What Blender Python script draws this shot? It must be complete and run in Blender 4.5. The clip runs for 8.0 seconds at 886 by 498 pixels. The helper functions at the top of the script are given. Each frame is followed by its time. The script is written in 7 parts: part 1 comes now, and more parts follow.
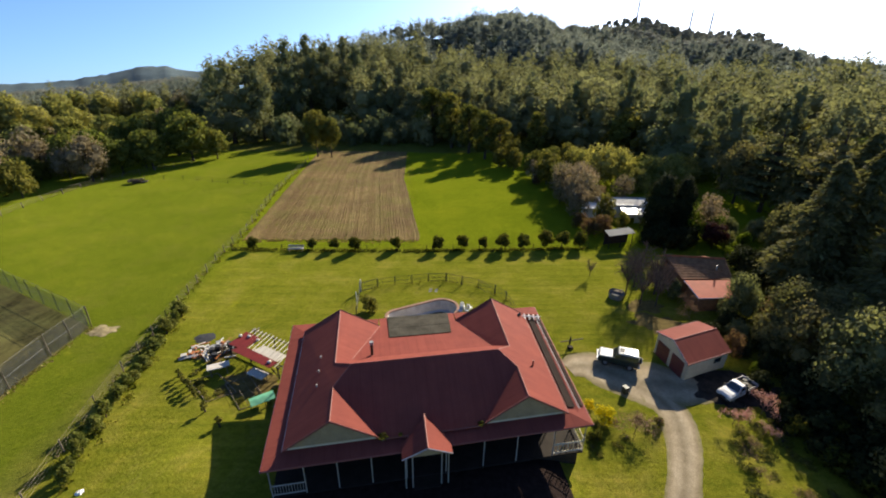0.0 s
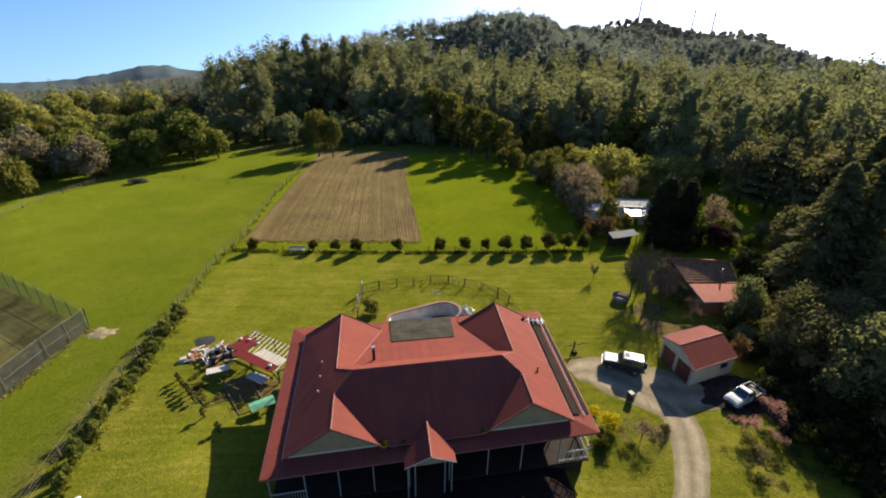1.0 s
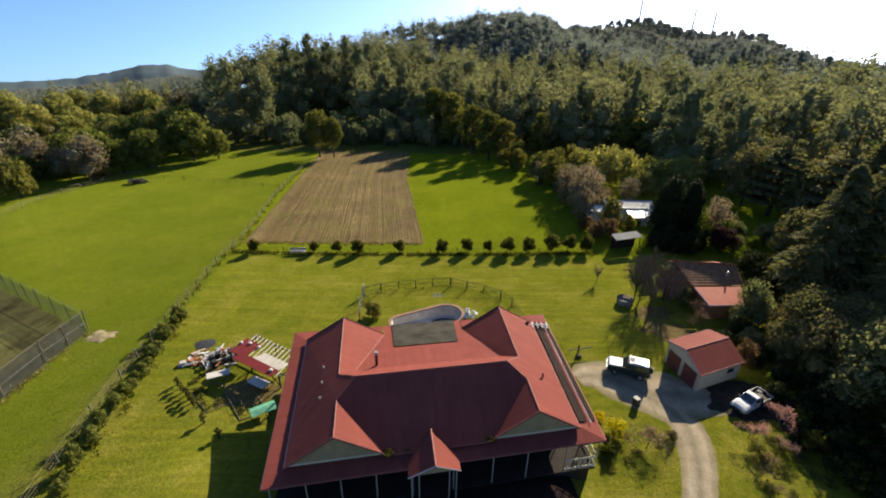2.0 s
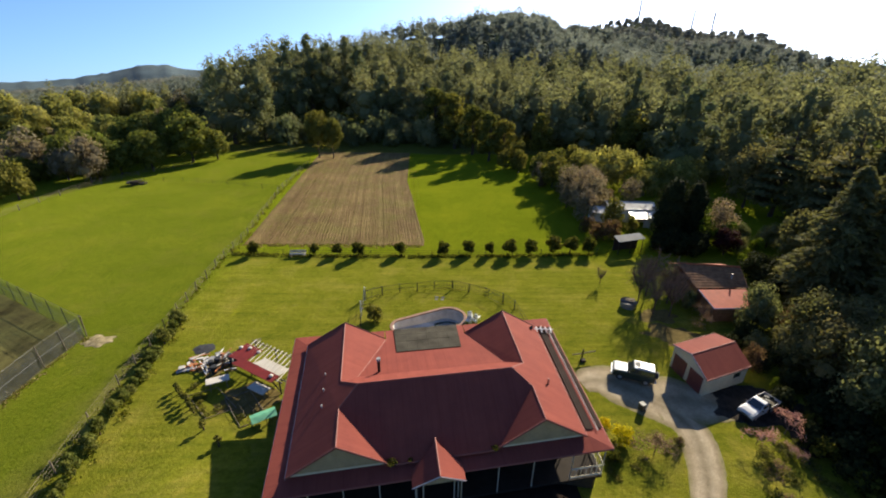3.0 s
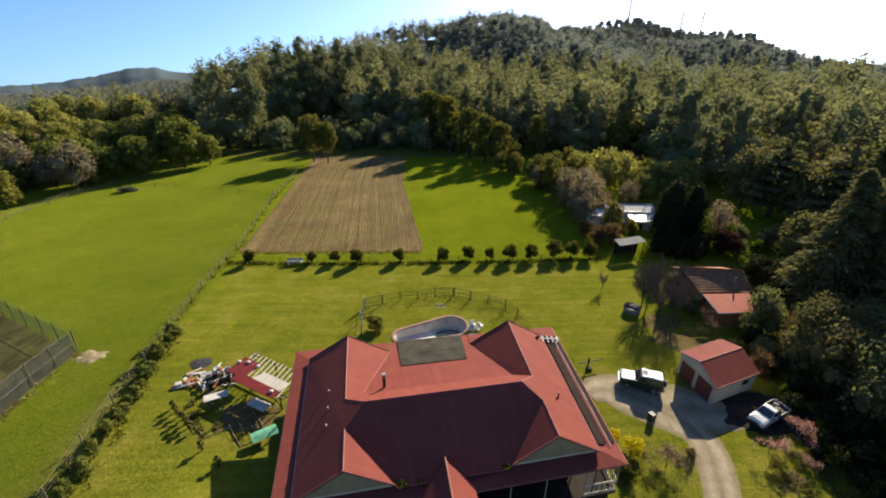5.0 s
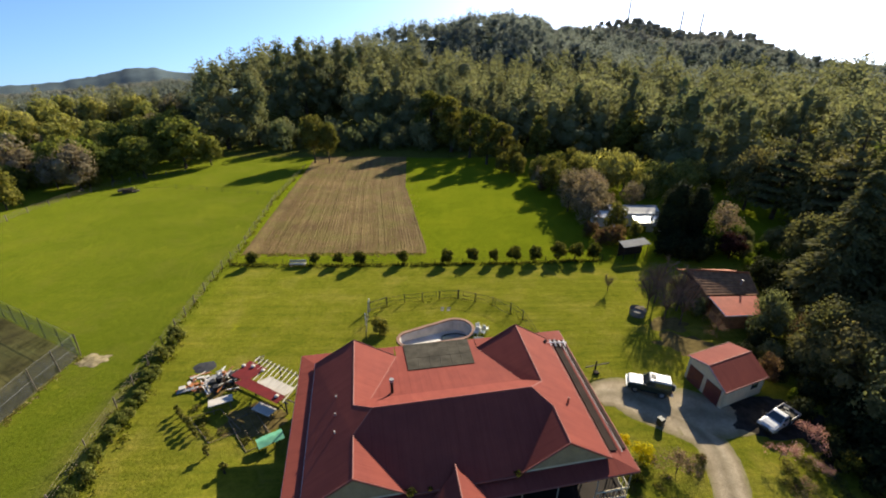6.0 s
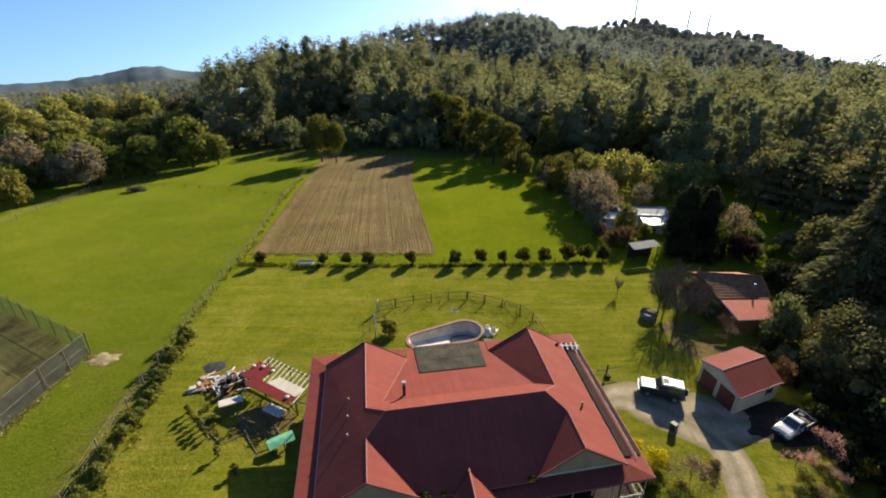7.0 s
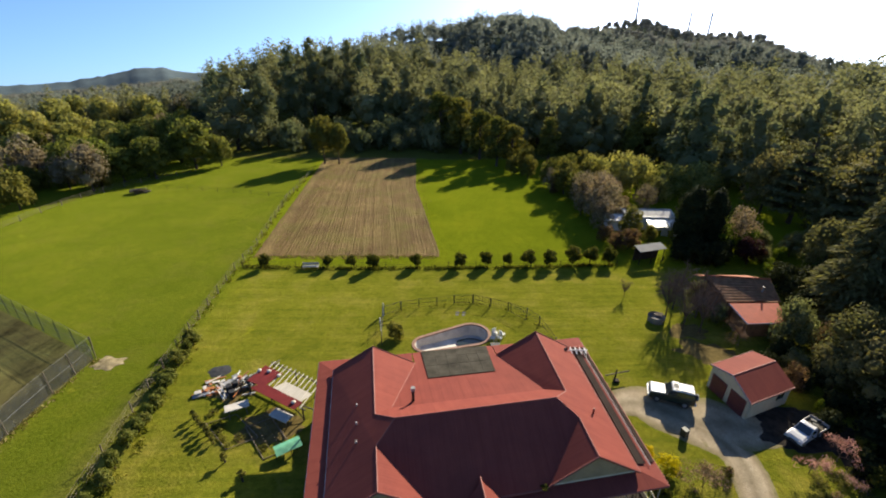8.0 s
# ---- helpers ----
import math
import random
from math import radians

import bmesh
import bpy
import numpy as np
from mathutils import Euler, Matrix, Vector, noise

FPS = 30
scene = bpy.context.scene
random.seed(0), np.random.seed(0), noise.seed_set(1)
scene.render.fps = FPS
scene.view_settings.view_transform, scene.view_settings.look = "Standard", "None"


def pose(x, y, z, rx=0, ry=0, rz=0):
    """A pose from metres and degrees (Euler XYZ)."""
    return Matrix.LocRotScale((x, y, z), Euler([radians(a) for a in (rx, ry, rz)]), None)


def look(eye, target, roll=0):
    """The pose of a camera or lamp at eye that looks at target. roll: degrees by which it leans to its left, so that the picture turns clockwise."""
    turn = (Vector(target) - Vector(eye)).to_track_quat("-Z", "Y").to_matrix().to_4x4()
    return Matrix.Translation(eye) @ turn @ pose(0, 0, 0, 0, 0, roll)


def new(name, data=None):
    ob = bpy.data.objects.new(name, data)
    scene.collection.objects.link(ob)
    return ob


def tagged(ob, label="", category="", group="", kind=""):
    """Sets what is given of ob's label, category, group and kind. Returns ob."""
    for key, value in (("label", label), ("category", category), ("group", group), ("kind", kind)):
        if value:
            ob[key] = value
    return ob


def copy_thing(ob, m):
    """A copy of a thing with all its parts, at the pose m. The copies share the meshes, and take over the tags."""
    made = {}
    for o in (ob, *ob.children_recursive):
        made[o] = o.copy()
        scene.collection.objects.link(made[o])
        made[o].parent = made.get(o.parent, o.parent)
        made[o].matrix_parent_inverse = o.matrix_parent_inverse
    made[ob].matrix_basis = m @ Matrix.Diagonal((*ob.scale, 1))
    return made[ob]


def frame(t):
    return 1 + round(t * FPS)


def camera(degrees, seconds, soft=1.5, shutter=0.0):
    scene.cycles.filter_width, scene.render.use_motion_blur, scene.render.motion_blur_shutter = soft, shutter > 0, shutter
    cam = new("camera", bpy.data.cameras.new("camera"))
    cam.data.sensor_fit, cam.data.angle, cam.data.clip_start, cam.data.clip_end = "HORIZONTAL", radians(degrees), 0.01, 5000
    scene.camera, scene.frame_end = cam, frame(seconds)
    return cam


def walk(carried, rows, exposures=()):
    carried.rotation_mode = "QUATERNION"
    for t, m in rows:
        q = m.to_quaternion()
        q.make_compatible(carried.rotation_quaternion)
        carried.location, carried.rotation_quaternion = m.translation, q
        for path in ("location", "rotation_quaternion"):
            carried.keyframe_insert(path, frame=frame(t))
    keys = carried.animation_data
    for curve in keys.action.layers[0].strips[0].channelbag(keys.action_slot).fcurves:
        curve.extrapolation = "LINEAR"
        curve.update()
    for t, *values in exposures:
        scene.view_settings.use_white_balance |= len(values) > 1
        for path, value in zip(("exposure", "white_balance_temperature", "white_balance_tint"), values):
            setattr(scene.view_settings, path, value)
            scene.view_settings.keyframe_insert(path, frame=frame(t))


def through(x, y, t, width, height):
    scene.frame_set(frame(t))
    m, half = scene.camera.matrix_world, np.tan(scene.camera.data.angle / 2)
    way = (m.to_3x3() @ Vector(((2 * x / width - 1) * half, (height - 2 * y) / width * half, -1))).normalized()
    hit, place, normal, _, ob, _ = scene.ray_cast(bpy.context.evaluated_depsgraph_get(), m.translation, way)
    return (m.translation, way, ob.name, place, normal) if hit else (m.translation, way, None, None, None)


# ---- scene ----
cam = camera(91.78, 8.0, soft=2.0)
PATH = [
    (0, pose(1.488, 0.934, 27.674, 65.277, -0.622, -0.665)),
    (0.5, pose(1.401, 1.285, 27.688, 65.257, -0.685, -0.583)),
    (1, pose(1.296, 1.551, 27.712, 65.247, -0.736, -0.499)),
    (1.5, pose(1.150, 1.824, 27.756, 65.215, -0.802, -0.443)),
    (3, pose(0.717, 2.773, 27.838, 65.209, -0.770, -0.565)),
    (3.5, pose(0.530, 3.034, 27.92, 65.252, -0.670, -0.886)),
    (4, pose(0.345, 3.297, 28.01, 65.270, -0.546, -1.242)),
    (4.5, pose(0.130, 3.583, 28.09, 65.323, -0.495, -1.494)),
    (6, pose(-0.760, 4.313, 28.24, 65.353, -0.506, -1.697)),
    (6.5, pose(-1.090, 4.428, 28.29, 65.283, -0.572, -1.424)),
    (7, pose(-1.440, 4.610, 28.30, 65.291, -0.652, -1.089)),
    (7.5, pose(-1.725, 4.802, 28.36, 65.344, -0.615, -0.912)),
    (8, pose(-2.025, 5.024, 28.37, 65.408, -0.603, -0.972)),
]
walk(cam, PATH, [(0, 1.25), (8, 1.28)])

# ---- world and sun ----
SUN_AZ, SUN_EL = 31.5, 25.2            # degrees clockwise from +y, and above the horizon
world = bpy.data.worlds.new("sky")
scene.world = world
world.use_nodes = True
wn, wl = world.node_tree.nodes, world.node_tree.links
wn.clear()
w_out, w_bg = wn.new("ShaderNodeOutputWorld"), wn.new("ShaderNodeBackground")
w_sky, w_co = wn.new("ShaderNodeTexSky"), wn.new("ShaderNodeTexCoord")
w_add = wn.new("ShaderNodeVectorMath")
w_add.operation = "ADD"
w_add.inputs[1].default_value = (0, 0, 0.12)     # the far country lies below the hill that we stand on
w_sky.sky_type, w_sky.sun_disc = "NISHITA", False
w_sky.sun_elevation, w_sky.sun_rotation = radians(SUN_EL), radians(SUN_AZ)
w_sky.air_density, w_sky.dust_density, w_sky.ozone_density = 0.75, 1.2, 7.0
wl.new(w_co.outputs["Generated"], w_add.inputs[0])
wl.new(w_add.outputs[0], w_sky.inputs["Vector"])
wl.new(w_sky.outputs[0], w_bg.inputs[0])
w_bg.inputs[1].default_value = 0.1
wl.new(w_bg.outputs[0], w_out.inputs[0])

sun_data = bpy.data.lights.new("sun", "SUN")
sun_data.energy, sun_data.angle, sun_data.color = 5.0, radians(0.6), (1.0, 0.885, 0.69)
sun = new("sun", sun_data)
to_sun = Vector((math.sin(radians(SUN_AZ)) * math.cos(radians(SUN_EL)), math.cos(radians(SUN_AZ)) * math.cos(radians(SUN_EL)), math.sin(radians(SUN_EL))))
sun.matrix_basis = look(to_sun * 300, (0, 0, 0))


# ---- materials ----
from mathutils.geometry import delaunay_2d_cdt


class Nodes:
    """A small builder of node materials."""

    def __init__(self, name):
        self.m = bpy.data.materials.new(name)
        self.m.use_nodes = True
        self.t = self.m.node_tree
        self.b = self.t.nodes["Principled BSDF"]
        self.out = self.t.nodes["Material Output"]
        self.co = self.t.nodes.new("ShaderNodeTexCoord")

    def add(self, kind):
        return self.t.nodes.new(kind)

    def link(self, a, b):
        self.t.links.new(a, b)

    def noise(self, scale, detail=4.0, rough=0.6, space="Object", stretch=None):
        n = self.add("ShaderNodeTexNoise")
        n.inputs["Scale"].default_value, n.inputs["Detail"].default_value, n.inputs["Roughness"].default_value = scale, detail, rough
        src = self.co.outputs[space]
        if stretch:
            mp = self.add("ShaderNodeMapping")
            mp.inputs["Scale"].default_value = stretch[:3]
            if len(stretch) > 3:
                mp.inputs["Rotation"].default_value = (0, 0, radians(stretch[3]))
            self.link(src, mp.inputs[0])
            src = mp.outputs[0]
        self.link(src, n.inputs["Vector"])
        return n.outputs["Fac"]

    def ramp(self, fac, stops):
        r = self.add("ShaderNodeValToRGB")
        el = r.color_ramp.elements
        while len(el) < len(stops):
            el.new(0.5)
        for e, (p, c) in zip(el, stops):
            e.position, e.color = p, (*c, 1) if len(c) == 3 else c
        self.link(fac, r.inputs[0])
        return r.outputs[0]

    def mix(self, fac, a, b, mode="MIX"):
        n = self.add("ShaderNodeMix")
        n.data_type, n.blend_type = "RGBA", mode
        for sock, val in ((n.inputs[0], fac), (n.inputs[6], a), (n.inputs[7], b)):
            if isinstance(val, (int, float)):
                sock.default_value = val
            elif isinstance(val, tuple):
                sock.default_value = (*val, 1)
            else:
                self.link(val, sock)
        return n.outputs[2]

    def math(self, op, a, b=0.0):
        n = self.add("ShaderNodeMath")
        n.operation = op
        for sock, val in ((n.inputs[0], a), (n.inputs[1], b)):
            if isinstance(val, (int, float)):
                sock.default_value = val
            else:
                self.link(val, sock)
        return n.outputs[0]

    def bump(self, height, strength=0.3, distance=0.05):
        n = self.add("ShaderNodeBump")
        n.inputs["Strength"].default_value, n.inputs["Distance"].default_value = strength, distance
        self.link(height, n.inputs["Height"])
        self.link(n.outputs[0], self.b.inputs["Normal"])

    def done(self, color=None, rough=0.6, metal=0.0, spec=0.5):
        if color is not None:
            if isinstance(color, tuple):
                self.b.inputs["Base Color"].default_value = (*color, 1)
            else:
                self.link(color, self.b.inputs["Base Color"])
        if isinstance(rough, (int, float)):
            self.b.inputs["Roughness"].default_value = rough
        else:
            self.link(rough, self.b.inputs["Roughness"])
        self.b.inputs["Metallic"].default_value = metal
        self.b.inputs["Specular IOR Level"].default_value = spec
        return self.m


def plain(name, color, rough=0.6, metal=0.0, grain=0.25, scale=3.0, spec=0.5, bump=0.0):
    """A surface with two scales of tonal variation round one colour."""
    n = Nodes(name)
    lo, hi = tuple(c * (1 - grain) for c in color), tuple(min(1, c * (1 + grain * 0.8)) for c in color)
    big = n.ramp(n.noise(scale, 5, 0.65), [(0.3, lo), (0.7, hi)])
    fine = n.ramp(n.noise(scale * 14, 3, 0.6), [(0.3, (1 - grain * 0.6,) * 3), (0.7, (1, 1, 1))])
    if bump:
        n.bump(n.noise(scale * 20, 3), bump, 0.02)
    return n.done(n.mix(1.0, big, fine, "MULTIPLY"), rough, metal, min(spec, 0.12) if rough >= 0.8 else spec)


def foliage(name, stops, through=0.45, tint=(1.2, 1.2, 0.75)):
    """Leaves: light comes through them, and every clump differs a little."""
    n = Nodes(name)
    geo = n.add("ShaderNodeNewGeometry")
    base = n.ramp(geo.outputs["Random Per Island"], stops)
    patch = n.ramp(n.noise(0.09, 3, 0.6), [(0.3, (0.78, 0.8, 0.78)), (0.7, (1.2, 1.16, 1.05))])
    info = n.add("ShaderNodeObjectInfo")
    each = n.ramp(info.outputs["Random"], [(0.0, (0.8, 0.86, 0.8)), (1.0, (1.15, 1.08, 1.0))])
    col = n.mix(1.0, n.mix(1.0, base, patch, "MULTIPLY"), each, "MULTIPLY")
    n.done(col, 0.85, 0.0, 0.03)
    tr, mx = n.add("ShaderNodeBsdfTranslucent"), n.add("ShaderNodeMixShader")
    mx.inputs[0].default_value = through
    n.link(n.mix(1.0, col, tint, "MULTIPLY"), tr.inputs[0])
    n.link(n.b.outputs[0], mx.inputs[1])
    n.link(tr.outputs[0], mx.inputs[2])
    n.link(mx.outputs[0], n.out.inputs[0])
    return n.m


def grass_material():
    n = Nodes("grass")
    sep = n.add("ShaderNodeSeparateXYZ")
    n.link(n.co.outputs["Object"], sep.inputs[0])
    X, Y = sep.outputs[0], sep.outputs[1]
    wob = n.noise(0.12, 3)
    # the mown yard lies between the long fence, the shrub row and the drive
    xin = n.math("SMOOTH_MIN", n.math("MULTIPLY", n.math("ADD", X, 30.0), 0.4), 1.0)
    yin = n.math("SMOOTH_MIN", n.math("MULTIPLY", n.math("SUBTRACT", 61.5, Y), 0.4), 1.0)
    yard = n.math("MINIMUM", n.math("MAXIMUM", xin, 0.0), n.math("MAXIMUM", yin, 0.0))
    paddock = n.ramp(n.noise(0.10, 6, 0.65), [(0.25, (0.064, 0.084, 0.004)), (0.5, (0.092, 0.111, 0.006)), (0.78, (0.137, 0.140, 0.008))])
    lawn = n.ramp(n.noise(0.22, 6, 0.7), [(0.25, (0.076, 0.086, 0.009)), (0.5, (0.126, 0.123, 0.015)), (0.75, (0.202, 0.165, 0.036))])
    col = n.mix(yard, paddock, lawn)
    lines = n.noise(0.7, 2, 0.5, stretch=(0.12, 2.2, 1, -9))
    col = n.mix(n.math("MULTIPLY", yard, 0.55), col, n.mix(1.0, col, n.ramp(lines, [(0.35, (0.70, 0.78, 0.74)), (0.62, (1.18, 1.14, 1.05))]), "MULTIPLY"))
    tuft = n.ramp(n.noise(2.6, 4, 0.75), [(0.28, (0.55, 0.6, 0.55)), (0.55, (1, 1, 1)), (0.8, (1.25, 1.2, 1.1))])
    col = n.mix(0.9, col, tuft, "MULTIPLY")
    blades = n.ramp(n.noise(9.0, 4, 0.8), [(0.3, (0.6, 0.62, 0.55)), (0.52, (1, 1, 1)), (0.75, (1.3, 1.25, 1.15))])
    col = n.mix(0.75, col, blades, "MULTIPLY")
    patchy = n.ramp(n.noise(0.75, 6, 0.75), [(0.3, (0.72, 0.80, 0.70)), (0.5, (1, 1, 1)), (0.72, (1.22, 1.12, 1.05))])
    col = n.mix(0.8, col, patchy, "MULTIPLY")
    flowers = n.ramp(n.noise(0.19, 4, 0.7), [(0.66, (0, 0, 0)), (0.76, (1, 1, 1))])
    col = n.mix(n.math("MULTIPLY", flowers, 0.5), col, (0.280, 0.252, 0.014))
    dry = n.ramp(n.noise(0.33, 5, 0.7), [(0.62, (0, 0, 0)), (0.8, (1, 1, 1))])
    col = n.mix(n.math("MULTIPLY", n.math("MULTIPLY", dry, yard), 0.55), col, (0.210, 0.161, 0.052))
    # the paddock beyond the long fence: a duller tint painted in for its weaker backlight; worn through in places
    west = n.math("MINIMUM", n.math("MAXIMUM", n.math("MULTIPLY", n.math("SUBTRACT", -24.2, n.math("ADD", X, n.math("MULTIPLY", Y, 0.087))), 0.8), 0.0), 1.0)
    col = n.mix(west, col, n.mix(1.0, col, (0.77, 0.78, 1.4), "MULTIPLY"))
    worn = n.ramp(n.noise(0.16, 7, 0.78), [(0.5, (0, 0, 0)), (0.72, (1, 1, 1))])
    col = n.mix(n.math("MULTIPLY", n.math("MULTIPLY", worn, west), 0.42), col, (0.105, 0.087, 0.024))
    dist = n.math("SQRT", n.math("ADD", n.math("MULTIPLY", X, X), n.math("MULTIPLY", Y, Y)))
    woods = n.ramp(n.noise(0.012, 6, 0.75), [(0.35, (0.025, 0.033, 0.020)), (0.6, (0.034, 0.043, 0.025)), (0.75, (0.045, 0.055, 0.030))])
    wooded = n.math("MINIMUM", n.math("MAXIMUM", n.math("MULTIPLY", n.math("SUBTRACT", dist, 190.0), 0.02), 0.0), 1.0)
    # leaf litter under the tall trees behind the field
    litter = n.ramp(n.noise(0.5, 5, 0.7), [(0.3, (0.032, 0.025, 0.013)), (0.7, (0.059, 0.049, 0.022))])
    back = n.math("ADD", n.math("SUBTRACT", Y, 131.0), n.math("MULTIPLY", wob, 4.0))
    col = n.mix(n.math("MINIMUM", n.math("MAXIMUM", n.math("MULTIPLY", back, 0.4), 0.0), 1.0), col, litter)
    col = n.mix(wooded, col, woods)
    n.bump(n.noise(3.5, 5, 0.75), 0.7, 0.15)
    n.link(n.math("MULTIPLY", n.math("SUBTRACT", 1.0, wooded), 0.22), n.b.inputs["Sheen Weight"])
    n.b.inputs["Sheen Roughness"].default_value = 0.45
    n.b.inputs["Sheen Tint"].default_value = (0.55, 0.66, 0.04, 1)
    return n.done(col, 0.95, 0.0, 0.0)


def roof_material(name, dark, light):
    """Corrugated, painted steel; UV: metres along the eave and up the slope."""
    n = Nodes(name)
    sep = n.add("ShaderNodeSeparateXYZ")
    n.link(n.co.outputs["UV"], sep.inputs[0])
    wave = n.math("SINE", n.math("MULTIPLY", sep.outputs[0], 2 * math.pi / 0.20))
    seam = n.math("GREATER_THAN", n.math("SINE", n.math("MULTIPLY", sep.outputs[0], 2 * math.pi / 0.76)), 0.985)
    streak = n.noise(1.0, 5, 0.7, "UV", (2.2, 0.18, 1))
    col = n.ramp(streak, [(0.25, dark), (0.75, light)])
    blot = n.ramp(n.noise(0.5, 5, 0.7, "UV"), [(0.3, (0.82, 0.82, 0.84)), (0.7, (1.06, 1.04, 1.0))])
    col = n.mix(1.0, col, blot, "MULTIPLY")
    col = n.mix(n.math("MULTIPLY", seam, 0.25), col, (0.084, 0.021, 0.017))
    n.bump(wave, 0.05, 0.02)
    return n.done(col, 0.75, 0.0, 0.035)


def gravel_material():
    n = Nodes("gravel")
    big = n.ramp(n.noise(0.6, 6, 0.7), [(0.25, (0.217, 0.171, 0.105)), (0.55, (0.329, 0.269, 0.178)), (0.8, (0.420, 0.350, 0.245))])
    fine = n.ramp(n.noise(9, 5, 0.8), [(0.3, (0.6, 0.6, 0.6)), (0.7, (1.1, 1.1, 1.1))])
    # wheels have pressed two paler lanes; the crown and the edges stay darker
    sep = n.add("ShaderNodeSeparateXYZ")
    n.link(n.co.outputs["UV"], sep.inputs[0])
    across = n.math("ADD", n.math("ABSOLUTE", sep.outputs[0]), n.math("MULTIPLY", n.math("SUBTRACT", n.noise(0.9, 4, 0.6), 0.5), 0.35))
    lane = n.ramp(across, [(0.05, (0.74, 0.73, 0.70)), (0.3, (1.0, 1.0, 1.0)), (0.55, (1.08, 1.07, 1.05)), (0.72, (0.82, 0.80, 0.76)), (0.98, (0.62, 0.66, 0.45))])
    n.bump(n.noise(14, 4, 0.8), 0.6, 0.04)
    return n.done(n.mix(1.0, n.mix(1.0, big, fine, "MULTIPLY"), lane, "MULTIPLY"), 0.95, 0, 0.1)


def soil_material():
    n = Nodes("ploughed soil")
    geo = n.add("ShaderNodeNewGeometry")
    rows = n.ramp(geo.outputs["Random Per Island"], [(0.0, (0.140, 0.098, 0.046)), (0.6, (0.154, 0.109, 0.051)), (1.0, (0.182, 0.136, 0.064))])
    patch = n.ramp(n.noise(0.11, 6, 0.7), [(0.3, (0.66, 0.62, 0.58)), (0.7, (1.26, 1.22, 1.12))])
    clod = n.ramp(n.noise(1.9, 5, 0.8), [(0.3, (0.6, 0.58, 0.55)), (0.7, (1.2, 1.2, 1.15))])
    col = n.mix(1.0, n.mix(1.0, rows, patch, "MULTIPLY"), clod, "MULTIPLY")
    weeds = n.ramp(n.noise(0.16, 5, 0.75), [(0.45, (0, 0, 0)), (0.70, (1, 1, 1))])
    col = n.mix(n.math("MULTIPLY", weeds, 0.55), col, (0.105, 0.112, 0.021))
    n.bump(n.noise(3.0, 5, 0.8), 0.8, 0.15)
    return n.done(col, 0.95, 0, 0.05)


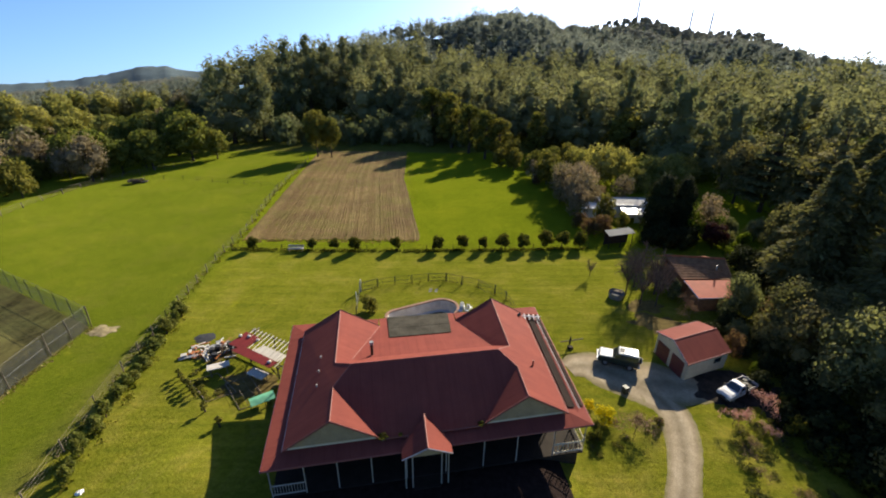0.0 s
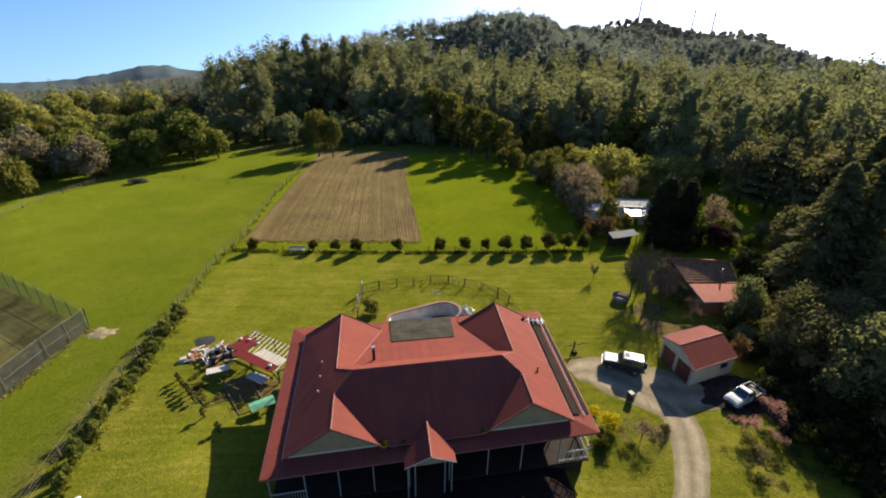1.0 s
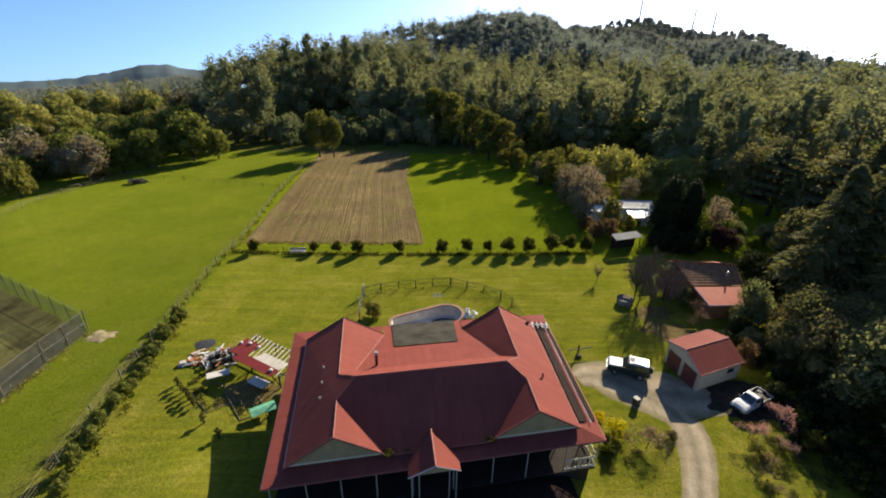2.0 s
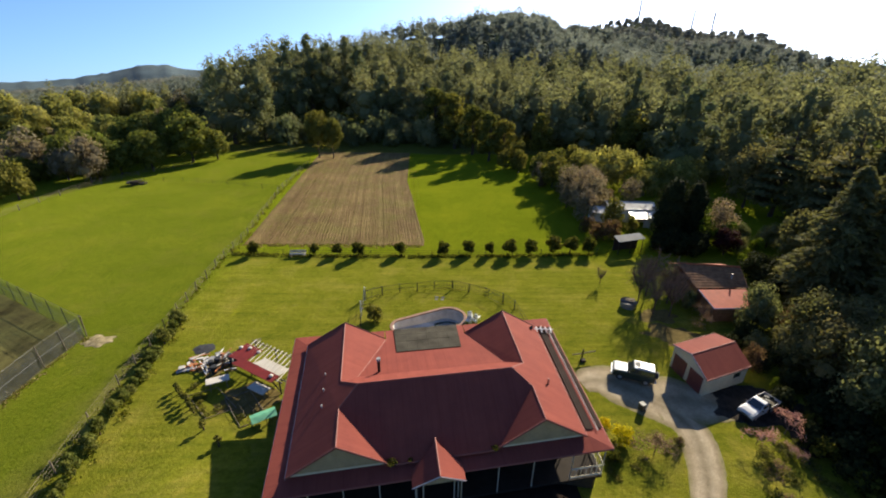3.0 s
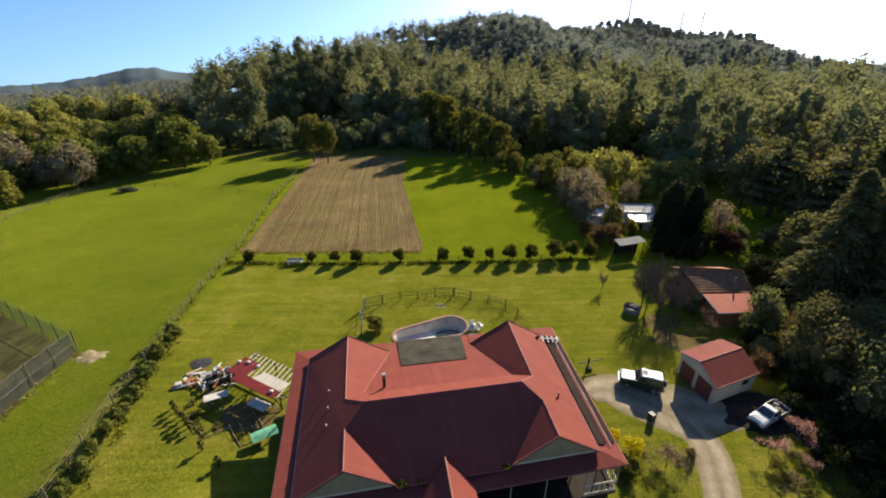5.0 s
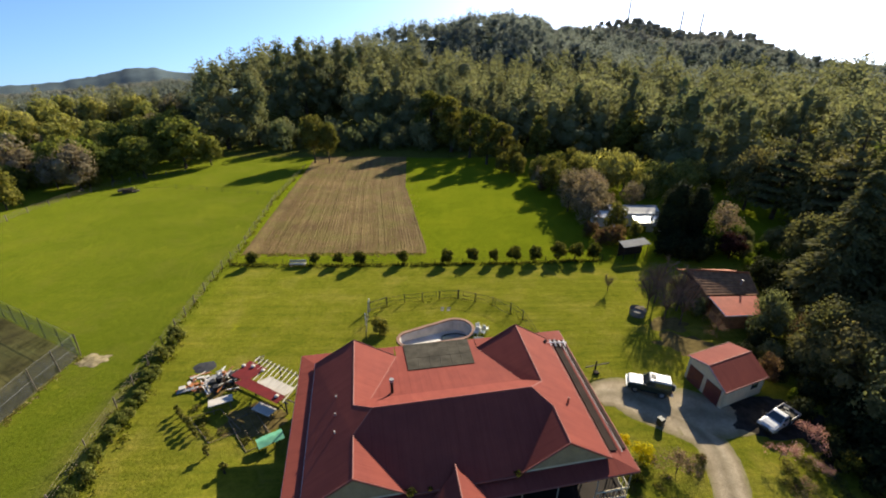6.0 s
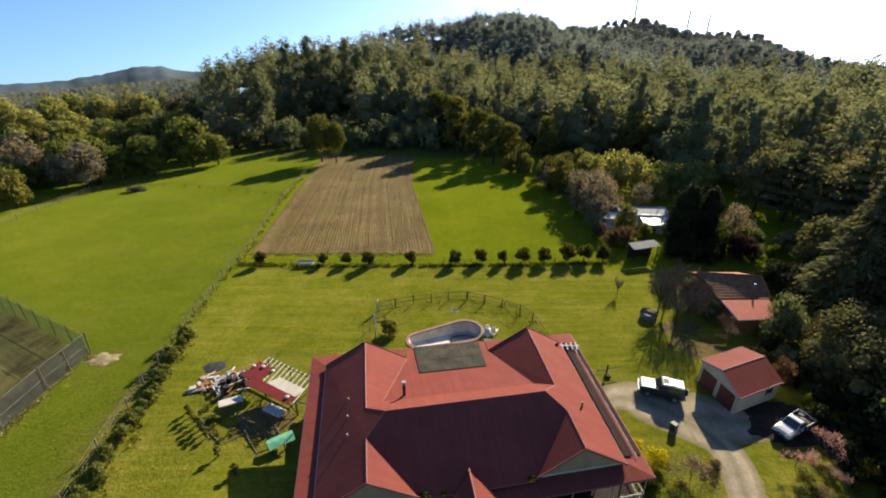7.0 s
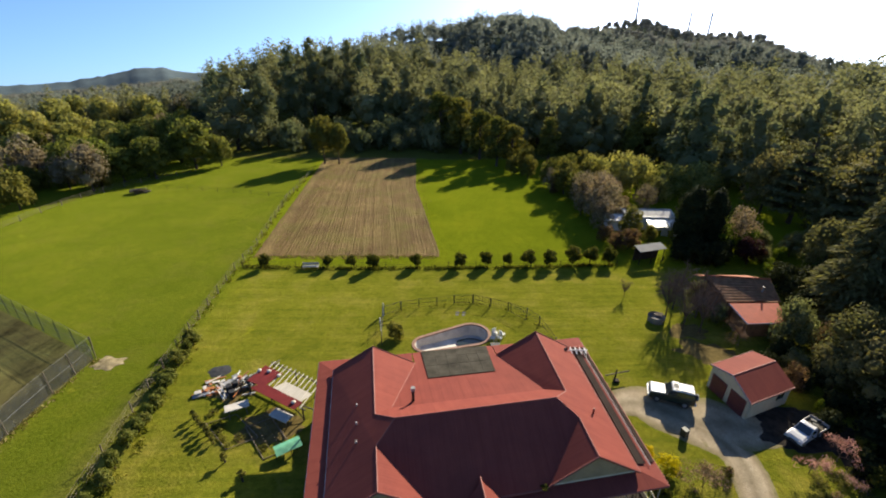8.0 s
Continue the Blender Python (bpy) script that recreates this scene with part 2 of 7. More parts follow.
M = dict(
    grass=grass_material(), gravel=gravel_material(), soil=soil_material(),
    roof=roof_material("red steel roof", (0.166, 0.044, 0.033), (0.208, 0.057, 0.043)),
    ridge=plain("red ridge capping", (0.210, 0.059, 0.041), 0.7, 0, 0.15, 1.0),
    cream=plain("cream weatherboard", (0.544, 0.459, 0.306), 0.7, 0, 0.12, 1.5),
    postpaint=plain("dull cream post paint", (0.306, 0.264, 0.204), 0.7, 0, 0.15, 2.0),
    strip=plain("black heating strip", (0.040, 0.029, 0.024), 0.95, 0, 0.25, 0.9, 0.02),
    white=plain("white paint", (0.663, 0.646, 0.612), 0.55, 0, 0.08, 2.0),
    wall=plain("dark brick wall", (0.112, 0.070, 0.052), 0.85, 0, 0.35, 2.0),
    glass=plain("window glass", (0.025, 0.030, 0.034), 0.06, 0, 0.05, 1.0, 0.8),
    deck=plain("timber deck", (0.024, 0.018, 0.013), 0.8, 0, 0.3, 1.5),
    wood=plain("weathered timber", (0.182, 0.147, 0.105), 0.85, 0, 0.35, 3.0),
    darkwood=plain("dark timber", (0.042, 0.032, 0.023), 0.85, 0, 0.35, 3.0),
    bark=plain("bark", (0.084, 0.063, 0.045), 0.9, 0, 0.4, 2.0, 0.2, 0.6),
    twig=plain("bare twigs", (0.165, 0.112, 0.080), 0.9, 0, 0.3, 2.0, 0.2),
    steel=plain("galvanised steel", (0.252, 0.252, 0.245), 0.6, 0.15, 0.2, 2.0),
    gutter=plain("pale gutter", (0.385, 0.350, 0.322), 0.45, 0, 0.15, 1.0),

    solar=plain("pool heating mat", (0.054, 0.049, 0.037), 0.9, 0, 0.45, 0.9, 0.05),
    black=plain("black rubber", (0.014, 0.014, 0.014), 0.7, 0, 0.3, 3.0),
    gum=foliage("gum leaves", [(0.0, (0.158, 0.166, 0.088)), (0.5, (0.170, 0.178, 0.094)), (1.0, (0.182, 0.188, 0.100))], 0.38, (1.08, 1.12, 0.85)),
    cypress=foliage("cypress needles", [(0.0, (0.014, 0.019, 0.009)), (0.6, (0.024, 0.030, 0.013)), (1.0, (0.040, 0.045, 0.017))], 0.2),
    brown=foliage("brown winter twigs", [(0.0, (0.144, 0.097, 0.065)), (0.5, (0.223, 0.155, 0.104)), (1.0, (0.302, 0.209, 0.148))], 0.25, (1.2, 0.98, 0.85)),
    leafy=foliage("broad leaves", [(0.0, (0.080, 0.096, 0.028)), (0.5, (0.135, 0.150, 0.040)), (1.0, (0.205, 0.205, 0.055))], 0.45, (1.15, 1.2, 0.7)),
    infill=plain("weathered cream boards", (0.294, 0.224, 0.130), 0.8, 0, 0.2, 1.5),
    sage=foliage("sage leaves", [(0.0, (0.088, 0.096, 0.052)), (0.5, (0.150, 0.158, 0.082)), (1.0, (0.235, 0.232, 0.120))]),
    # gum leaves again, greyed and paled: haze is put into this colour
    far=foliage("distant woods with haze tint", [(0.0, (0.190, 0.198, 0.176)), (0.5, (0.200, 0.208, 0.184)), (1.0, (0.210, 0.218, 0.192))], 0.5, (1.0, 1.03, 1.0)),
    pine=foliage("conifer needles", [(0.0, (0.105, 0.104, 0.052)), (0.6, (0.142, 0.138, 0.066)), (1.0, (0.190, 0.178, 0.082))], 0.35),
    olive=foliage("olive leaves", [(0.0, (0.076, 0.083, 0.023)), (0.5, (0.133, 0.131, 0.035)), (1.0, (0.209, 0.191, 0.048))]),
    wattle=foliage("wattle blossom", [(0.0, (0.170, 0.178, 0.062)), (0.5, (0.250, 0.245, 0.085)), (1.0, (0.340, 0.318, 0.100))]),
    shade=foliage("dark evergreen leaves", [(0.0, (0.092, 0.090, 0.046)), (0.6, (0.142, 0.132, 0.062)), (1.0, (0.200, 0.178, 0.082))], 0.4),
    hedge=foliage("shrub leaves", [(0.0, (0.043, 0.050, 0.012)), (0.6, (0.083, 0.086, 0.017)), (1.0, (0.144, 0.137, 0.026))]),
    grey=foliage("grey twig tips", [(0.0, (0.150, 0.128, 0.088)), (0.5, (0.225, 0.192, 0.130)), (1.0, (0.310, 0.260, 0.178))], 0.4, (1.15, 1.02, 0.85)),
    bloom=foliage("pink blossom", [(0.0, (0.238, 0.108, 0.122)), (0.5, (0.360, 0.194, 0.223)), (1.0, (0.490, 0.317, 0.346))], 0.4),
    yellow=foliage("yellow blossom", [(0.0, (0.144, 0.137, 0.007)), (0.4, (0.446, 0.360, 0.009)), (1.0, (0.612, 0.490, 0.014))], 0.4),
    rust=foliage("rusty leaves", [(0.0, (0.072, 0.045, 0.032)), (0.5, (0.119, 0.076, 0.050)), (1.0, (0.173, 0.112, 0.068))]),
)


# ---- mesh helpers ----
def mesh_of(name, verts, faces, material, smooth=False):
    me = bpy.data.meshes.new(name)
    me.from_pydata([tuple(v) for v in verts], [], faces)
    me.materials.append(material)
    if smooth:
        me.polygons.foreach_set("use_smooth", [True] * len(me.polygons))
    me.update()
    return me


def quads(name, verts, count, material):
    """A mesh of count separate four-cornered faces out of an array of 4 * count corners."""
    me = bpy.data.meshes.new(name)
    me.vertices.add(4 * count)
    me.vertices.foreach_set("co", np.ascontiguousarray(verts, dtype=np.float32).ravel())
    me.loops.add(4 * count)
    me.loops.foreach_set("vertex_index", np.arange(4 * count, dtype=np.int32))
    me.polygons.add(count)
    me.polygons.foreach_set("loop_start", np.arange(0, 4 * count, 4, dtype=np.int32))
    me.materials.append(material)
    me.update(calc_edges=True)
    me.validate()
    return me


def link(name, me, parent=None, label=""):
    ob = new(name, me)
    if parent:
        ob.parent = parent
    if label:
        ob["label"] = label
    return ob


def part(name, bm, material, parent=None, label="", smooth=False):
    me = bpy.data.meshes.new(name)
    bm.to_mesh(me)
    bm.free()
    me.materials.append(material)
    if smooth:
        me.polygons.foreach_set("use_smooth", [True] * len(me.polygons))
    return link(name, me, parent, label)


def empty(name, m, label, category, group="", kind=""):
    ob = new(name)
    ob.matrix_basis = m
    return tagged(ob, label, category, group, kind)


def box(bm, cx, cy, cz, sx, sy, sz, bevel=0.0, rz=0.0, rx=0.0, ry=0.0):
    """Adds a box with its middle at (cx, cy, cz)."""
    m = pose(cx, cy, cz, rx, ry, rz) @ Matrix.Diagonal((sx, sy, sz, 1))
    made = bmesh.ops.create_cube(bm, size=1, matrix=m)
    if bevel:
        edges = list({e for v in made["verts"] for e in v.link_edges})
        bmesh.ops.bevel(bm, geom=edges, offset=bevel, segments=2, affect="EDGES", profile=0.5)
    return bm


def boxed(*args, **kw):
    return box(bmesh.new(), *args, **kw)


def rod(bm, a, b, r, r2=None, sides=6):
    """Adds a tapered rod from a to b."""
    a, b = Vector(a), Vector(b)
    d = b - a
    turn = d.to_track_quat("Z", "Y").to_matrix().to_4x4()
    bmesh.ops.create_cone(bm, cap_ends=True, segments=sides, radius1=r, radius2=r if r2 is None else r2, depth=d.length,
                          matrix=Matrix.Translation((a + b) / 2) @ turn)
    return bm


def slab(pts, thick, material, name, parent=None, label="", down=True):
    """A flat piece with the outline pts, of that thickness, with UVs in metres along its level edge."""
    pts = [Vector(p) for p in pts]
    nrm = sum(((pts[i] - pts[0]).cross(pts[i + 1] - pts[0]) for i in range(1, len(pts) - 1)), Vector()).normalized()
    if nrm.z < 0:
        pts.reverse()
        nrm = -nrm
    level = Vector((0, 0, 1)).cross(nrm)
    level = level.normalized() if level.length > 1e-3 else Vector((1, 0, 0))
    up = nrm.cross(level)
    k = len(pts)
    verts = pts + [p - nrm * thick for p in pts]
    faces = [tuple(range(k)), tuple(range(2 * k - 1, k - 1, -1))] + [(i, i + k, (i + 1) % k + k, (i + 1) % k) for i in range(k)]
    me = mesh_of(name, verts, faces, material)
    uv = me.uv_layers.new(name="UVMap")
    co = [me.vertices[lp.vertex_index].co for lp in me.loops]
    uv.data.foreach_set("uv", [w for c in co for w in (c.dot(level), c.dot(up))])
    return link(name, me, parent, label)


# ---- the lie of the land ----
EYE0 = (0.5, 3.0)
CREST_AZ = (-25, -19, -12, -6, 1, 5, 9, 12.2, 14.5, 19, 24, 29, 32, 34, 37, 41, 50)       # degrees from +y
CREST_R = (250, 250, 300, 400, 490, 520, 530, 560, 760, 860, 950, 950, 940, 920, 880, 850, 800)
CREST_TAN = (-0.022, 0.002, 0.022, 0.060, 0.064, 0.078, 0.080, 0.070, 0.050, 0.049, 0.053, 0.040, 0.034, 0.027, 0.007, -0.008, -0.010)
CREST_WOOD = (16, 16, 17, 18, 17, 14, 13, 12, 10, 10, 10, 10, 10, 10, 10, 10, 10)        # how tall the trees on the crest are


def bank(x, y):
    """The lawn rises gently towards the front of the house."""
    out = 1.6
    for t in ((29 - y) / 10, (x + 22) / 6, (12.5 - x) / 4):
        t = np.clip(t, 0, 1)
        out = out * t * t * (3 - 2 * t)
    return out


def height(x, y):
    """The ground's height: level yard and paddocks, wooded hills ahead, falling country to the left."""
    dx, dy = x - EYE0[0], y - EYE0[1]
    r = np.hypot(dx, dy)
    az = np.degrees(np.arctan2(dx, dy))
    rc = np.interp(az, CREST_AZ, CREST_R)
    zc = 28 + rc * np.interp(az, CREST_AZ, CREST_TAN) - np.interp(az, CREST_AZ, CREST_WOOD)
    f = np.clip((r - 150) / (rc - 150), 0, 1)
    hill = zc * f * f * (3 - 2 * f) * 0.5 + zc * f * 0.5
    spur = np.sin(x / 33 + 0.8 * np.sin(y / 61)) * np.cos(y / 52 + 0.6 * np.sin(x / 71)) + 0.5 * np.sin(x / 17 + y / 29)
    hill = hill + spur * 9 * np.clip((r - 170) / 120, 0, 1) * np.clip((rc + 40 - r) / 160, 0.15, 1)
    hill = np.where(r > rc, zc - (r - rc) * 0.12, hill)
    sl = np.interp(az, (-180, -44, -35, -30, -26.5), (-0.066, -0.066, -0.058, -0.050, -0.034))
    low = (28 + np.maximum(r, 1) * sl - 9) * np.clip((r - 110) / 260, 0, 1) - 4 * np.clip((r - 110) / 60, 0, 1) * np.clip((600 - r) / 300, 0, 1)
    side = np.clip((az + 30) / 8, 0, 1)
    side = side * side * (3 - 2 * side)
    back = np.clip((np.abs(az) - 60) / 20, 0, 1)
    z = low * (1 - side) + hill * side
    return np.where(r < 105, bank(x, y), z * (1 - back) + np.minimum(low, 0) * back * 0.3)


POOL_A, POOL_B = (-2.9, 42.55, 1.15), (2.15, 44.35, 1.75)      # the pool's rounded ends: x, y, radius


def pool_outline(grow=0.0, n=15):
    """The pool's edge: two rounded ends of different width, joined by straight sides."""
    (ax, ay, ar), (bx, by, br) = POOL_A, POOL_B
    way = math.atan2(by - ay, bx - ax)
    tilt = math.acos((ar - br) / math.hypot(bx - ax, by - ay))
    pts = []
    for k in range(n):
        t = way + tilt + (2 * math.pi - 2 * tilt) * k / (n - 1)
        pts.append((ax + (ar + grow) * math.cos(t), ay + (ar + grow) * math.sin(t)))
    for k in range(n):
        t = way - tilt + 2 * tilt * k / (n - 1)
        pts.append((bx + (br + grow) * math.cos(t), by + (br + grow) * math.sin(t)))
    return pts


def inside(x, y, poly):
    hit = False
    for (x0, y0), (x1, y1) in zip(poly, poly[1:] + poly[:1]):
        if (y0 > y) != (y1 > y) and x < (x1 - x0) * (y - y0) / (y1 - y0) + x0:
            hit = not hit
    return hit


def build_ground():
    """One sheet, level near the house with a hole for the pool, and out to the horizon."""
    edge = pool_outline(0.1)
    n = 144
    angles = np.radians(np.arange(n) * 360 / n)
    pts = [Vector(p) for p in edge]
    for r in (8, 16, 24, 32, 36, 40, 44, 48, 56, 66, 76, 88, 100):
        step = 1 if r == 100 else 4
        pts += [Vector((EYE0[0] + r * math.sin(t), EYE0[1] + r * math.cos(t))) for t in angles[::step]]
    pts += [Vector((-23.3 + 1.3 * i, 4 + 1.3 * j)) for i in range(29) for j in range(21)]
    k = len(edge)
    co, _, tris, *_ = delaunay_2d_cdt(pts, [(i, (i + 1) % k) for i in range(k)], [], 0, 1e-5)
    verts = [(p.x, p.y, float(bank(p.x, p.y))) for p in co]
    faces = [f for f in tris if not inside(sum(co[i].x for i in f) / 3, sum(co[i].y for i in f) / 3, edge)]
    ring0 = []
    for t in angles:
        x, y = EYE0[0] + 100 * math.sin(t), EYE0[1] + 100 * math.cos(t)
        ring0.append(min(range(len(co)), key=lambda i: (co[i].x - x) ** 2 + (co[i].y - y) ** 2))
    prev = ring0
    for r in np.geomspace(108, 4600, 60):
        xs, ys = EYE0[0] + r * np.sin(angles), EYE0[1] + r * np.cos(angles)
        ring = list(range(len(verts), len(verts) + n))
        verts += list(zip(xs, ys, height(xs, ys)))
        faces += [(prev[i], ring[i], ring[(i + 1) % n], prev[(i + 1) % n]) for i in range(n)]
        prev = ring
    me = mesh_of("ground", verts, faces, M["grass"], True)
    bm = bmesh.new()
    bm.from_mesh(me)
    bmesh.ops.recalc_face_normals(bm, faces=bm.faces)
    if sum(f.normal.z for f in bm.faces) < 0:
        bmesh.ops.reverse_faces(bm, faces=bm.faces)
    bm.to_mesh(me)
    bm.free()
    tagged(link("ground", me), "bright green grass paddocks and mown yard", "grass", kind="structure")


build_ground()


def build_plough():
    """Furrows run away from the house, each ridge a long low prism."""
    rng = random.Random(4)
    left = lambda y: -29.3 - (y - 64) * 0.068            # noqa: E731
    right = lambda y: -1.3 - max(0, y - 66) * 0.143 if y < 100 else -6.3 - (y - 100) * 0.04  # noqa: E731
    ys = np.linspace(64.3, 131, 40)
    rows = 56
    verts, faces = [], []
    for k in range(rows):
        f0, f1 = k / rows, (k + 1) / rows
        lift = rng.uniform(0.02, 0.07)
        base = len(verts)
        for j, y in enumerate(ys):
            a, b = left(y), right(y)
            end = rng.uniform(-0.2, 0.2) if j in (0, len(ys) - 1) else 0
            for f, z in ((f0, 0.02), (f0 * 0.65 + f1 * 0.35, lift), (f0 * 0.35 + f1 * 0.65, lift * 0.9), (f1, 0.02)):
                verts.append((a + (b - a) * f + rng.uniform(-0.04, 0.04), y + end, z + rng.uniform(-0.01, 0.03) + 0.01))
        for j in range(len(ys) - 1):
            for i in range(3):
                p = base + j * 4 + i
                faces.append((p, p + 1, p + 5, p + 4))
    ob = link("ploughed_field", mesh_of("ploughed_field", verts, faces, M["soil"]))
    tagged(ob, "brown ploughed field with straight furrows and dry straw", "field", kind="structure")


build_plough()


def ribbon(name, line, material, z=0.02, ragged=0.05, seed=1):
    """A strip of ground along a middle line of (x, y, half width)."""
    rng = random.Random(seed)
    pts = []
    for i in range(len(line) - 1):
        p0, p1, p2, p3 = (np.array(line[min(max(i + d, 0), len(line) - 1)], float) for d in (-1, 0, 1, 2))
        for t in np.linspace(0, 1, 8, endpoint=False):
            pts.append(0.5 * (2 * p1 + (p2 - p0) * t + (2 * p0 - 5 * p1 + 4 * p2 - p3) * t * t + (3 * p1 - p0 - 3 * p2 + p3) * t ** 3))
    pts.append(np.array(line[-1], float))
    verts, faces = [], []
    for i, p in enumerate(pts):
        d = pts[min(i + 1, len(pts) - 1)] - pts[max(i - 1, 0)]
        nx, ny = -d[1], d[0]
        ln = math.hypot(nx, ny)
        for j, s in enumerate((-1, -0.45, 0, 0.45, 1)):
            w = p[2] * s + (rng.uniform(-ragged, ragged) if abs(s) == 1 else 0)
            verts.append((p[0] + nx / ln * w, p[1] + ny / ln * w, z + (0.03 if j == 2 else 0.0 if abs(s) < 1 else -0.015)))
    for i in range(len(pts) - 1):
        for j in range(4):
            a = i * 5 + j
            faces.append((a, a + 1, a + 6, a + 5))
    me = mesh_of(name, verts, faces, material, True)
    uv = me.uv_layers.new(name="UVMap")
    for loop in me.loops:
        uv.data[loop.index].uv = ((-1, -0.45, 0, 0.45, 1)[loop.vertex_index % 5], (loop.vertex_index // 5) * 0.4)
    return link(name, me)


drive = ribbon("driveway", [(15.0, 8, 1.3), (16.2, 14, 1.25), (17.6, 18.6, 1.2), (19.6, 22.2, 1.15), (21.1, 25.5, 1.38), (21.6, 28.6, 1.5), (19.8, 31.4, 2.3), (17.6, 33.4, 2.6), (15.6, 34.0, 1.9), (14.2, 33.6, 1.2)], M["gravel"])
tagged(drive, "pale grey gravel driveway curving round the house", "driveway", kind="structure")
apron = ribbon("gravel_apron", [(19.6, 31.6, 2.4), (22.0, 31.6, 3.0), (25.0, 31.0, 2.0), (28.2, 31.6, 1.5)], M["gravel"], 0.028, 0.08, 5)
tagged(apron, "gravel apron before the garage", "driveway", kind="structure")


# ---- plants ----
def cloud(rng, lobes, count, size, outward=1.8, shell=0.55, flat=1.0):
    """Corners of count leaf clumps scattered in the outer shells of ellipsoid lobes (x, y, z, rx, ry, rz)."""
    lobes = np.array(lobes, float)
    weight = (lobes[:, 3] * lobes[:, 4] * lobes[:, 5]) ** (2 / 3)
    which = rng.choice(len(lobes), count, p=weight / weight.sum())
    d = rng.normal(size=(count, 3))
    d /= np.linalg.norm(d, axis=1)[:, None]
    rad = shell + (1.08 - shell) * rng.random(count) ** 0.6
    c = lobes[which, :3] + d * lobes[which, 3:] * rad[:, None]
    nrm = rng.normal(size=(count, 3)) * 0.6 + d * outward
    nrm[:, 2] *= flat
    nrm /= np.linalg.norm(nrm, axis=1)[:, None]
    a = np.cross(nrm, rng.normal(size=(count, 3)))
    a /= np.linalg.norm(a, axis=1)[:, None]
    b = np.cross(nrm, a)
    s = size * rng.uniform(0.55, 1.35, count)[:, None]
    q = s * rng.uniform(0.45, 1.0, count)[:, None]
    bend = nrm * s * rng.uniform(-0.5, 0.5, count)[:, None]
    return np.stack([c - a * s + bend, c - b * q, c + a * s * rng.uniform(0.6, 1.2, count)[:, None] + bend, c + b * q], 1)


def cores(rng, lobes, material, name, fill=0.74, sub=2):
    """The dense inside of a crown: one uneven body for each lobe."""
    bm = bmesh.new()
    for x, y, z, rx, ry, rz in lobes:
        made = bmesh.ops.create_icosphere(bm, subdivisions=sub, radius=1.0)
        off = Vector(rng.normal(size=3) * 10)
        for v in made["verts"]:
            k = fill * (1 + 0.35 * noise.noise(v.co * 1.7 + off))
            v.co = Vector((x + v.co.x * rx * k, y + v.co.y * ry * k, z + v.co.z * rz * k))
    me = bpy.data.meshes.new(name)
    bm.to_mesh(me)
    bm.free()
    me.materials.append(material)
    return me


def crown_mesh(rng, lobes, count, size, material, name="crown", fill=0.74, **kw):
    """Clumps and the dense inside, joined."""
    c = cloud(rng, lobes, count, size, **kw).reshape(-1, 3)
    bm = bmesh.new()
    if fill:
        core = cores(rng, lobes, material, name, fill * 0.82, 1 if count < 3400 else 2)
        bm.from_mesh(core)
        bpy.data.meshes.remove(core)
    me = quads(name + "_clumps", c, len(c) // 4, material)
    bm.from_mesh(me)
    bpy.data.meshes.remove(me)
    out = bpy.data.meshes.new(name)
    bm.to_mesh(out)
    bm.free()
    out.materials.append(material)
    return out


def trunk_bm(rng, h, r, lobes=(), lean=0.04, sides=7):
    """A tapered, slightly bent trunk with a limb to each lobe."""
    bm = bmesh.new()
    pts = [Vector((lean * h * t * rng.uniform(-1, 1), lean * h * t * rng.uniform(-1, 1), h * t)) for t in (0, 0.2, 0.45, 0.7, 1.0)]
    pts[0] = Vector((0, 0, -0.15))
    for i in range(4):
        k0, k1 = (1.25, 0.95, 0.75, 0.5, 0.2)[i:i + 2]
        rod(bm, pts[i], pts[i + 1], r * k0, r * k1, sides)
    for x, y, z, rx, ry, rz in lobes:
        t = rng.uniform(0.35, 0.8)
        a = pts[1].lerp(pts[4], t)
        b = Vector((x * 0.75, y * 0.75, max(z, a.z + 0.2)))
        mid = a.lerp(b, 0.55) + Vector((0, 0, 0.06 * h))
        rod(bm, a, mid, r * 0.42, r * 0.28, 5)
        rod(bm, mid, b, r * 0.28, r * 0.08, 5)
    return bm


def round_lobes(rng, h, w, base, n, squash=1.0):
    """Lobes of a spreading, uneven crown from height base to h, w wide."""
    out = []
    for i in range(n):
        t = (i + 0.5) / n
        z = base + (h - base) * (0.18 + 0.68 * t)
        reach = w * 0.5 * math.sin(math.pi * min(0.92, 0.28 + 0.62 * t)) * 0.62
        a = i * 2.4 + rng.uniform(-0.4, 0.4)
        k = rng.uniform(0.8, 1.15)
        s = w * 0.27 * k
        out.append((math.cos(a) * reach, math.sin(a) * reach, z, s, s, min(s, (h - base) * 0.32) * squash))
    return out


